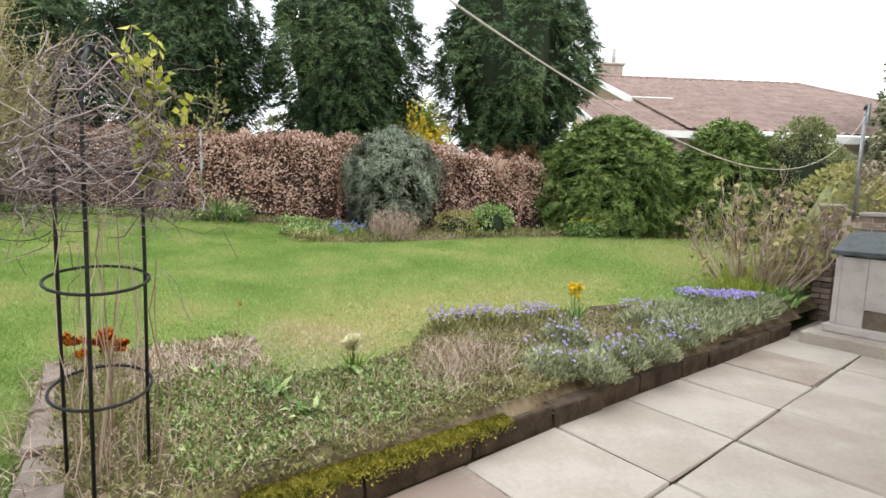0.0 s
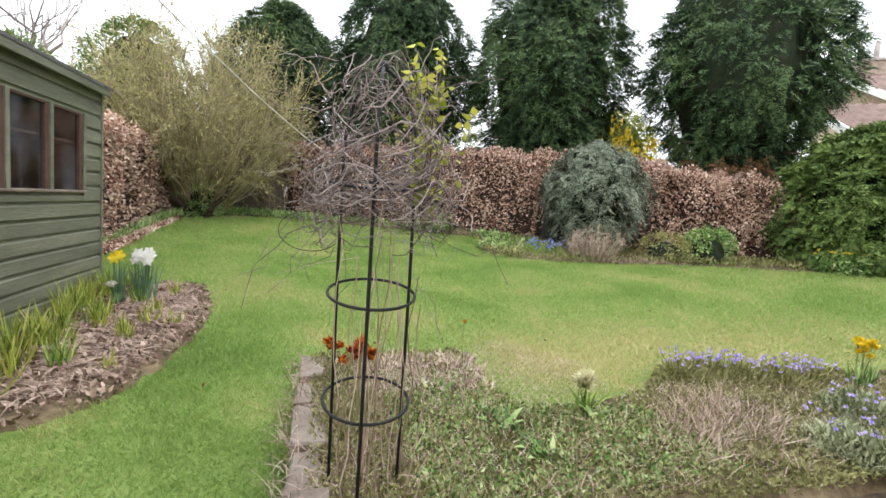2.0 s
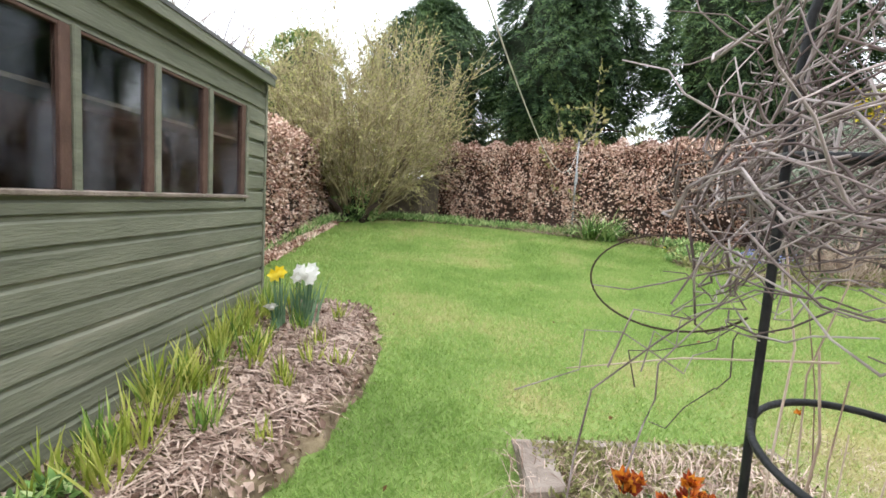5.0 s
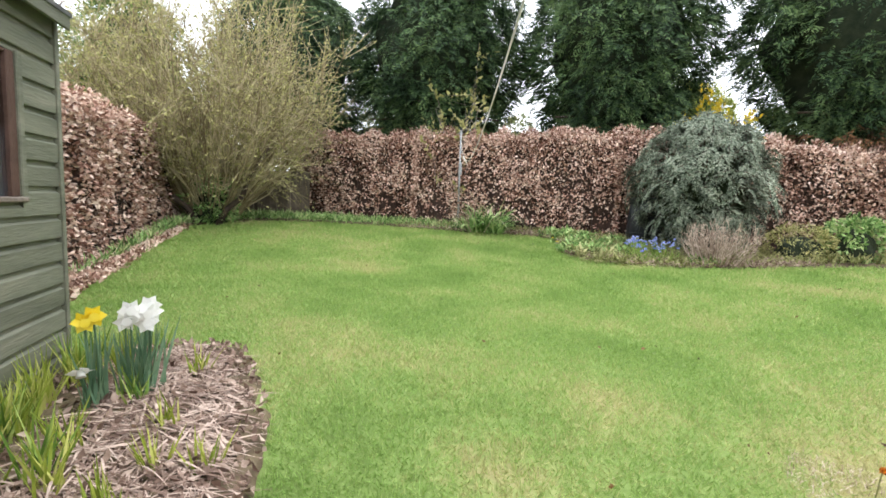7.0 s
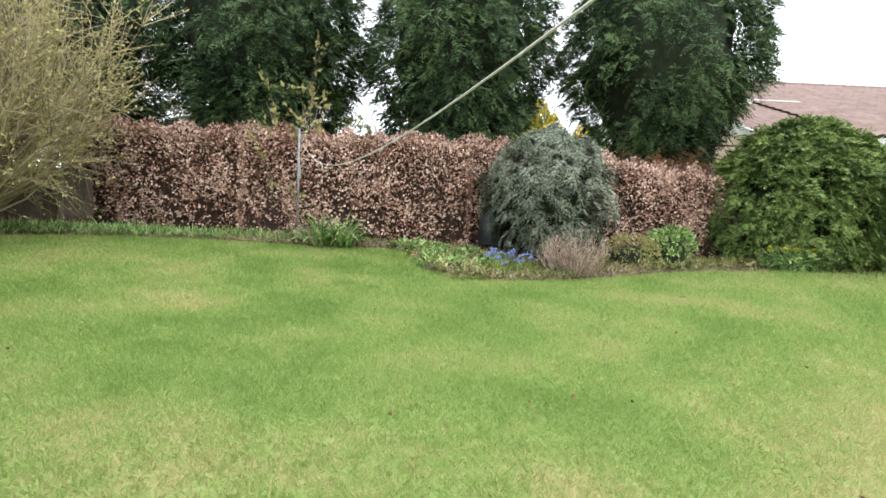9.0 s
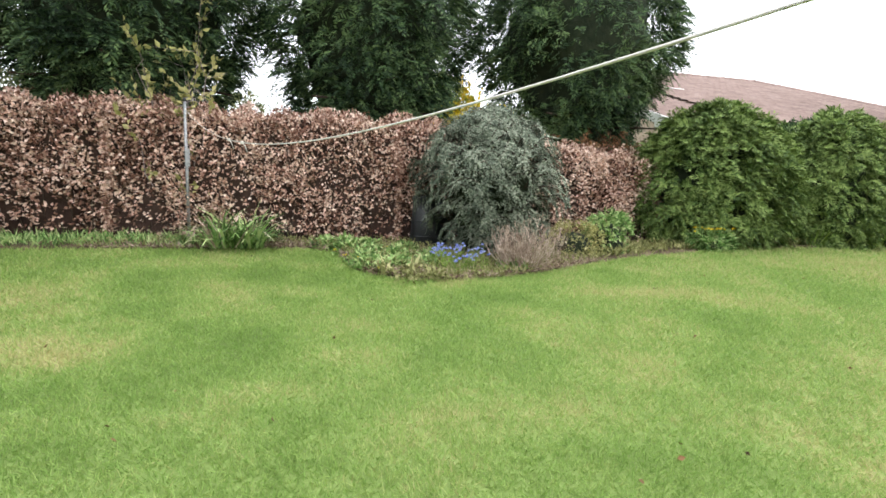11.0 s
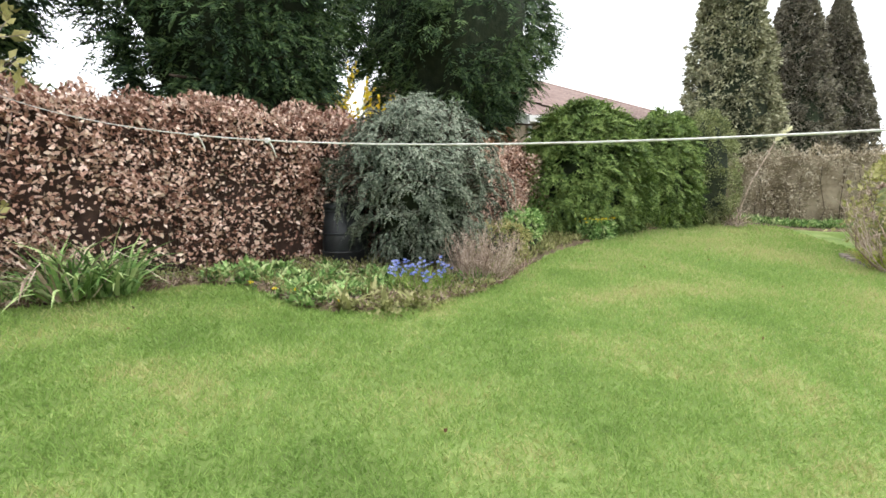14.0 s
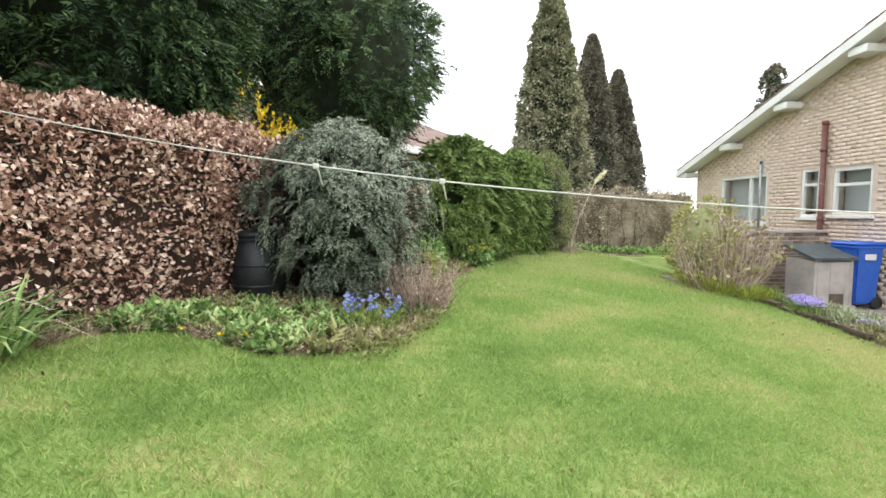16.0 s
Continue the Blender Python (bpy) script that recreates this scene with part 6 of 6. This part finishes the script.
# ---- border along the hedge ----
cover("border_leaves", BED_FAR[:7] + [(2.95, 9.05), (3.5, 8.75), (4.2, 8.45), (5.0, 8.35), (6.3, 8.15), (6.6, 9.6), (4.5, 11.5), (2.0, 12.7)], 9000, 0.1, "mixed low green leaves in the curved border", M_GREYHERB, 0.05, 0.028, lawn_z, 1.2, 0.12)
cover("border_litter", BED_FAR[:12] + [(7.0, 9.4), (2.0, 13.0)], 12000, 0.03, "dry brown leaves and stalks on the border soil", M_MAT, 0.09, 0.018, lawn_z, 1.4, 0.03)
cover("border_leaves", [(6.3, 8.25), (8.6, 7.6), (9.6, 7.2), (12.3, 5.3), (13.6, 4.6), (14.4, 3.2), (15.3, 3.2), (14.0, 5.2), (9.0, 8.4), (6.6, 9.3)], 7000, 0.1, "low weeds at the foot of the hedge", M_GREYHERB, 0.1, 0.035, lawn_z, 1.1, 0.12)
cover("border_leaves", [(-3.3, 8.0), (-3.1, 12.2), (-1.9, 13.4), (0.6, 12.8), (2.3, 11.9), (2.4, 12.4), (0.5, 13.5), (-2.0, 14.5), (-3.4, 12.5)], 7000, 0.1, "green weeds and bulbs under the hedge", M_HERB, 0.16, 0.022, lawn_z, 0.9, 0.08)
cover("leaf_litter", [(-3.5, 6.3), (-2.75, 6.4), (-2.95, 8.2), (-3.05, 9.7), (-3.0, 12.0), (-3.5, 12.0)], 3500, 0.03, "fallen beech leaves along the side hedge", M_BEECH, 0.07, 0.045, lawn_z, 1.4, 0.03)
for px, py, r in ((2.3, 12.0, 0.3), (2.6, 11.82, 0.26)):
    plant("agapanthus", px, py, LZ(px, py), "clump of arching dark green strap leaves below the hedge", "plant", 150, 0.66, 0.036, M_HERB, r * 0.8, 0.85, 1.5, group="strap-leaf clumps")
plant("dead_sedge", 2.4, 12.1, LZ(2.4, 12.1), "straw-coloured dead leaves arching behind the green clump", "plant", 70, 0.95, 0.024, M_STRAW, 0.4, 0.6, 2.2)
for k in range(20):
    px, py = 3.9 + 0.62 * rng.random(), 8.85 + 0.62 * rng.random()
    plant("bluebell", px, py, LZ(px, py), "blue hyacinth-like flowers among strap leaves", "flower", 16, 0.24, 0.014, M_STRAP, 0.06, 0.8, 0.9, (4, rng.uniform(0.2, 0.36), 14, 0.03, M_BLUE), "blue flowers")
for px, py in ((3.3, 9.2), (3.55, 9.05), (3.2, 9.6), (3.6, 9.5)):
    plant("lungwort", px, py, LZ(px, py), "rosette of broad pale green leaves at the lawn edge", "plant", 12, 0.26, 0.07, M_GREYHERB, 0.06, 1.1, 0.9, group="pale rosettes")
for px, py in ((3.9, 11.3), (4.1, 11.0), (3.7, 11.0), (4.4, 10.5), (4.0, 10.2), (3.5, 10.3), (4.4, 9.9), (3.6, 9.8), (4.0, 9.6), (3.3, 10.0), (3.6, 11.4), (3.8, 10.6), (4.8, 8.75)):
    plant("geranium", px, py, LZ(px, py), "mound of bright green lobed leaves in the border", "plant", 260, 0.1, 0.05, M_HERB, 0.26, 1.0, 0.9, group="green mounds", mound=0.14)
for k in range(9):
    px, py = 2.75 + 1.5 * rng.random(), 9.6 + 1.2 * rng.random()
    plant("celandine", px, py, LZ(px, py), "tiny yellow flowers in the border", "flower", 12, 0.08, 0.02, M_HERB, 0.05, 1.1, 0.6, (3, 0.08, 7, 0.022, M_YELLOW), "tiny yellow flowers")
twig_shrub("fuchsia_shrub", 4.95, 8.65, 0.2, 0.55, 1.32, "low twiggy brown leafless shrub beside the cedar", 90, M_STRAW, M_STRAW, 900, (0.04, 0.015), 0.009, twigs=14, bend=0.0)
bush("spirea_bush", 6.6, 8.75, 0.5, 0.4, 1.15, "small yellow-green shrub in the border", M_BUDS, 50, 40, (0.06, 0.02), 0.14)
bush("hebe_bush", 7.4, 8.5, 0.45, 0.35, 1.3, "small dull green broad-leaved shrub", M_HERB, 40, 36, (0.09, 0.045), 0.14)
bush("doronicum", 9.45, 7.35, 0.5, 0.35, 1.0, "leafy green clump under yellow daisies", M_HERB, 55, 50, (0.1, 0.04), 0.12)
t = thing("yellow_daisies", 9.4, 7.3, LZ(9.4, 7.3), "yellow daisy flowers over a leafy clump", "flower")
q = rng.normal(size=(60, 2)) * [0.22, 0.16]
flower_heads(np.concatenate([[9.4, 7.25] + q, 1.0 + 0.1 * rng.random((60, 1))], 1), 9, 0.035, M_YELLOW, t)
for px, py in ((12.0, 5.6), (12.4, 5.3), (12.9, 5.0), (11.6, 5.9)):
    plant("iris_clump", px, py, LZ(px, py), "tuft of green iris leaves by the border", "plant", 40, 0.5, 0.03, M_STRAP, 0.14, 0.7, 0.6, group="iris tufts")


def compost_bin(x, y):
    z = LZ(x, y) - 0.03
    t = thing("compost_bin", x, y, z, "black plastic compost bin against the hedge", "bin")
    bm = bmesh.new()
    tube(bm, [(x, y, z), (x, y, z + 0.4), (x, y, z + 0.8)], 0.33, 0.27, 20)
    part("body", bm, M_BLACKPLASTIC, t)
    for h, r in ((0.2, 0.325), (0.45, 0.307), (0.76, 0.29)):
        bm = bmesh.new()
        tube(bm, [(x, y, z + h - 0.012), (x, y, z + h + 0.012)], r, n=20)
        part("rib", bm, M_BLACKPLASTIC, t)
    bm = bmesh.new()
    tube(bm, [(x, y, z + 0.8), (x, y, z + 0.84), (x, y, z + 0.87)], 0.3, 0.24, 20)
    lid = part("lid", bm, M_BLACKPLASTIC, t)
    part("handle", boxed(x - 0.07, x + 0.07, y - 0.02, y + 0.02, z + 0.87, z + 0.9, 0.008), M_BLACKPLASTIC, lid)


compost_bin(5.15, 10.66)


def pampas(x, y):
    z = LZ(x, y)
    t = thing("pampas_grass", x, y, z, "dry pampas grass with one leaning white plume", "plant")
    n = 150
    part_np("foliage", *blades(np.full((n, 3), [x, y, z]) + rng.normal(size=(n, 3)) * [0.12, 0.12, 0], dirs(n, 1.2), rng.uniform(0.5, 1.1, n), 0.014, 1.3, 5), M_STRAW, t)
    top = np.array([x + 0.7, y - 1.05, z + 2.15])
    L = np.array([[[x, y, z], [x + 0.25, y - 0.42, z + 1.1], top]])
    v, f = tubes_np(L, np.full((1, 3), 0.012), 6)
    part_np("stalk", v, f, M_STRAW, t)
    m = 260
    g = rng.random((m, 1))
    P = top + (g - 0.1) * np.array([0.08, -0.35, 0.35])
    part_np("plume", *leaves(P, np.array([0.1, -0.6, 0.6]) + 0.5 * rng.normal(size=(m, 3)), 0.16, 0.012), M_CREAM, t)


pampas(13.3, 3.95)
fence = thing("corner_fence", -1.9, 14.6, 0.8, "weathered wooden fence panel in the hedge corner", "fence")
for k in range(16):
    a = k / 15
    px, py = -3.3 + 2.2 * a, 15.0 - 0.55 * a
    part("fence_board", boxed(-0.0735, 0.0735, -0.012, 0.012, 0.75, 1.95 + 0.02 * rng.normal(), 0.004, Matrix.Translation((px, py, 0)) @ Matrix.Rotation(radians(-14), 4, "Z")), M_FENCE, fence)
for px in (-2.3, -1.5):
    part("fence_post", boxed(px - 0.05, px + 0.05, 14.45, 14.55, 0.7, 1.9, 0.008), M_FENCE, fence)


# ---- corner by the house ----
def bunker():
    x0, x1, y0, y1, zb = 6.72, 7.36, 1.15, 1.87, 0.22
    step = thing("raised_step", 6.9, 1.4, 0, "raised concrete step under the coal bunker", "step")
    part("lower_slab", boxed(6.42, 7.9, 0.54, 2.04, -0.02, 0.13, 0.012), M_SLAB, step)
    part("upper_slab", boxed(6.66, 7.42, 1.12, 1.92, 0.13, zb, 0.012), M_CONCRETE, step)
    t = thing("coal_bunker", 7.0, 1.5, zb, "weathered concrete coal bunker with sloping dark lid", "bunker")
    for a in ((x0, x1, y1 - 0.06, y1), (x0, x1, y0, y0 + 0.06), (x1 - 0.06, x1, y0 + 0.06, y1 - 0.06)):
        part("panel", boxed(a[0], a[1], a[2], a[3], zb, 1.0, 0.008), M_CONCRETE, t)
    for a in ((y0 + 0.06, 1.3, zb, 0.98), (1.58, y1 - 0.06, zb, 0.98), (1.3, 1.58, zb + 0.2, 0.98)):
        part("panel", boxed(x0, x0 + 0.06, a[0], a[1], a[2], a[3], 0.006), M_CONCRETE, t)
    part("hatch", boxed(x0 + 0.02, x0 + 0.04, 1.3, 1.58, zb, zb + 0.2), M_FENCE, t)
    bm = bmesh.new()
    v = []
    for y in (y0 - 0.04, y1 + 0.04):
        v += [bm.verts.new(p) for p in ((x0 - 0.05, y, 1.0), (x1 + 0.02, y, 1.21), (x1 + 0.02, y, 1.25), (x0 - 0.05, y, 1.045))]
    for q in ((0, 1, 5, 4), (2, 3, 7, 6), (3, 0, 4, 7), (0, 3, 2, 1), (4, 5, 6, 7), (1, 2, 6, 5)):
        bm.faces.new([v[k] for k in q])
    bmesh.ops.recalc_face_normals(bm, faces=bm.faces)
    part("lid", bm, M_SLATE, t, "dark slate-grey sloping lid")


bunker()


def garden_wall():
    t = thing("brick_wall", 8.1, 1.5, 0, "weathered brick garden wall with a square pier", "wall")
    core = part("core", boxed(8.0, 8.2, 0.54, 2.2, -0.05, 1.42), M_MORTAR, t)
    me = {}

    def brick(x, y, z, sx, sy):
        key = (sx, sy)
        if key not in me:
            bm = boxed(-sx / 2, sx / 2, -sy / 2, sy / 2, 0, 0.065, 0.005)
            me[key] = bpy.data.meshes.new("brick")
            bm.to_mesh(me[key])
            bm.free()
            me[key].materials.append(M_BRICKGREY)
        ob = new("brick", me[key])
        ob.matrix_basis = pose(x, y, z, 0, 0, rng.normal() * 0.6)
        ob.parent = t
        ob.matrix_parent_inverse = t.matrix_basis.inverted()

    for r in range(19):
        z = 0.0 + r * 0.075
        for k in range(8):
            y = 0.66 + k * 0.225 + (0.11 if r % 2 else 0)
            if y < 2.1:
                brick(8.04, y, z, 0.102, 0.215)
    for r in range(20):
        z = r * 0.077
        # two bricks side by side, turned in every other course
        for o in (-0.0565, 0.0565):
            brick(*((8.03 + o, 2.33) if r % 2 else (8.03, 2.33 + o)), z, *((0.1025, 0.215) if r % 2 else (0.215, 0.1025)))
    part("coping", boxed(7.9, 8.16, 2.2, 2.46, 1.535, 1.57, 0.01), M_CONCRETE, t)
    part("coping", boxed(7.95, 8.26, 0.54, 2.03, 1.42, 1.48, 0.012), M_CONCRETE, t)


garden_wall()


def wheelie_bin(x, y, zb):
    t = thing("wheelie_bin", x, y, zb, "bright blue plastic wheelie bin beside the bunker", "bin")
    bm = bmesh.new()
    v = [bm.verts.new((x + sx * w, y + sy * w, zb + z)) for z, w in ((0.08, 0.2), (1.1, 0.26)) for sx, sy in ((-1, -1), (1, -1), (1, 1), (-1, 1))]
    bm.faces.new(v[3::-1])
    bm.faces.new(v[4:])
    for k in range(4):
        bm.faces.new((v[k], v[(k + 1) % 4], v[4 + (k + 1) % 4], v[4 + k]))
    bmesh.ops.bevel(bm, geom=bm.edges[:], offset=0.03, segments=2, affect="EDGES")
    part("body", bm, M_BINBLUE, t)
    part("rim", boxed(x - 0.285, x + 0.285, y - 0.285, y + 0.285, zb + 1.06, zb + 1.1, 0.012), M_BINBLUE, t)
    lid = part("lid", boxed(x - 0.29, x + 0.29, y - 0.29, y + 0.29, zb + 1.1, zb + 1.17, 0.03), M_BINBLUE, t)
    bm = bmesh.new()
    tube(bm, [(x - 0.2, y - 0.28, zb + 1.05), (x + 0.2, y - 0.28, zb + 1.05)], 0.014, n=8)
    part("handle", bm, M_BINBLUE, lid)
    part("number_label", boxed(x - 0.262, x - 0.255, y - 0.1, y + 0.1, zb + 0.86, zb + 0.96, 0.0), M_PAINT, t, "white sticker bar")
    for sx in (-0.2, 0.2):
        bm = bmesh.new()
        tube(bm, [(x + sx - 0.03, y - 0.2, zb + 0.1), (x + sx + 0.03, y - 0.2, zb + 0.1)], 0.1, n=14)
        part("wheel", bm, M_BLACKPLASTIC, t)


wheelie_bin(7.0, 0.83, 0.14)
twig_shrub("hydrangea", 7.5, 2.95, 0.3, 0.95, 1.95, "rounded hydrangea of pale bare stems with young leaves at the tips", 100, M_STRAW, M_BUDS, 420, (0.1, 0.075), 0.012, twigs=7, bend=-0.3)
t = thing("old_flower_heads", 7.5, 2.95, 1.2, "dried tan hydrangea heads above the stems", "flower")
q = unit(rng.normal(size=(34, 3)) + [0, 0, 0.5]) * [0.75, 0.75, 0.55] * rng.uniform(0.85, 1.05, (34, 1))
flower_heads(np.array([7.5, 2.95, 1.2]) + q, 26, 0.05, M_STRAW, t, 3.1)
bush("euonymus_bush", 8.9, 2.5, 0.8, 0.55, 2.05, "yellow-green leafy shrub behind the hydrangea", M_BUDS, 80, 36, (0.075, 0.05), 0.22, core_mat=M_YEWDARK)
for k in range(22):
    px, py = 6.75 + 1.7 * k / 21 + 0.08 * rng.normal(), 3.12 + 0.09 * rng.normal() - 0.3 * (k < 5)
    plant("grass_tuft", px, py, LZ(px, py), "tuft of acid green ornamental grass", "plant", 110, 0.3, 0.012, M_TUFT, 0.16, 0.7, 0.7, group="acid green tufts")
for px, py in ((7.0, 2.65), (7.25, 2.5), (6.95, 2.45)):
    plant("bergenia", px, py, BZ(px, py), "glossy dark green leafy plant by the pier", "plant", 60, 0.26, 0.07, M_HERB, 0.15, 1.0, 0.7)


# weeds at the foot of the end hedge and pale flat stones at the bed's end
cover("hedge_weeds", [(14.6, 3.6), (15.5, 3.9), (15.8, -1.2), (14.9, -1.2)], 2200, 0.1, "green weeds at the foot of the tangled hedge", M_HERB, 0.16, 0.06, lawn_z, 1.0, 0.12)
for px, py, w in ((8.35, 3.3, 0.34), (8.0, 3.3, 0.26), (7.5, 3.24, 0.3)):
    bm = boxed(-w / 2, w / 2, -0.13, 0.13, -0.03, 0.05, 0.02, Matrix.Translation((px, py, float(lawn_z(px, py)))) @ Matrix.Rotation(px, 4, "Z"))
    tagged(part("edging_stone", bm, M_COPING), "pale flat edging stone sunk at the bed's end", "stone", "edging stones")


# ---- grass ----
def grass(n, x0, x1, y0, y1, length, width, name, label):
    q = rng.uniform([x0, y0], [x1, y1], (n, 2))
    far = np.hypot(q[:, 0] + 0.8, q[:, 1] - 5.0)
    size = 1 + 0.24 * np.clip(far - 2.2, 0, 20)
    keep = rng.random(n) < 1 / size ** 2
    q, size = q[keep], size[keep]
    x, y = q[:, 0], q[:, 1]
    out = inside(BED_FRONT, x, y) | inside(BED_FAR, x, y) | inside(BED_LEFT, x, y) | inside(BED_STRAW, x, y) | ((y < 1.75) & (x > -9)) | ((x < -2.15) & (y < 5.85)) | ((x > -0.3) & (x < 1.0) & (y < 4.06)) | (x > -0.35) & (y < 2.6)
    q, size = q[~out], size[~out]
    m = len(q)
    P = np.concatenate([q, (lawn_z(q[:, 0], q[:, 1]) - 0.004)[:, None]], 1)
    tagged(part_np(name, *leaves(P, dirs(m, 1.2), length * size ** 0.7 * rng.uniform(0.5, 1.25, m), width * size, 0.1, shape=0.25), M_BLADE), label, "grass", kind="stuff")


grass(1700000, -3.4, 15.0, 1.8, 13.2, 0.043, 0.0054, "grass", "short mown grass blades of the lawn")
# coarser tufts that stand out of the mown grass
tuft = rng.uniform([-3.0, 2.8], [6.0, 11.0], (3600, 2))
tuft = tuft[~(inside(BED_FRONT, *tuft.T) | inside(BED_FAR, *tuft.T) | inside(BED_LEFT, *tuft.T) | inside(BED_STRAW, *tuft.T) | ((tuft[:, 0] < -2.0) & (tuft[:, 1] < 6.0)) | ((tuft[:, 0] > -0.5) & (tuft[:, 1] < 4.4)))]
q = np.repeat(tuft, 17, 0) + 0.045 * rng.normal(size=(len(tuft) * 17, 2))
tagged(part_np("grass_tufts", *blades(np.concatenate([q, lawn_z(q[:, 0], q[:, 1])[:, None]], 1), dirs(len(q), 0.9), 0.06 * rng.uniform(0.5, 1.3, len(q)), 0.0045, 0.6, 2), M_BLADE), "longer tufts of coarse green grass in the lawn", "grass", kind="stuff")
cover("dry_patch", [(1.08, 3.25), (1.9, 3.4), (1.9, 3.9), (1.3, 4.4), (1.08, 4.2)], 2200, 0.02, "pale worn patch of dry moss in the lawn", M_STRAW, 0.035, 0.003, lambda a, b: lawn_z(a, b) - 0.015, 1.45, 0.01, use_blades=True)
q = rng.uniform([-2.2, 3.2], [9.0, 11.5], (80, 2))
q = q[~(inside(BED_FRONT, *q.T) | inside(BED_FAR, *q.T) | inside(BED_LEFT, *q.T) | inside(BED_STRAW, *q.T) | ((q[:, 0] < -2.0) & (q[:, 1] < 6.0)))]
tagged(part_np("fallen_leaves", *leaves(np.concatenate([q, lawn_z(*q.T)[:, None] + 0.025], 1), dirs(len(q), 1.0) * [1, 1, 0.25], rng.uniform(0.02, 0.045, len(q)), rng.uniform(0.012, 0.026, len(q)), 0.2), M_DEADFERN), "a few dry brown leaves fallen on the lawn", "leaves", kind="stuff")
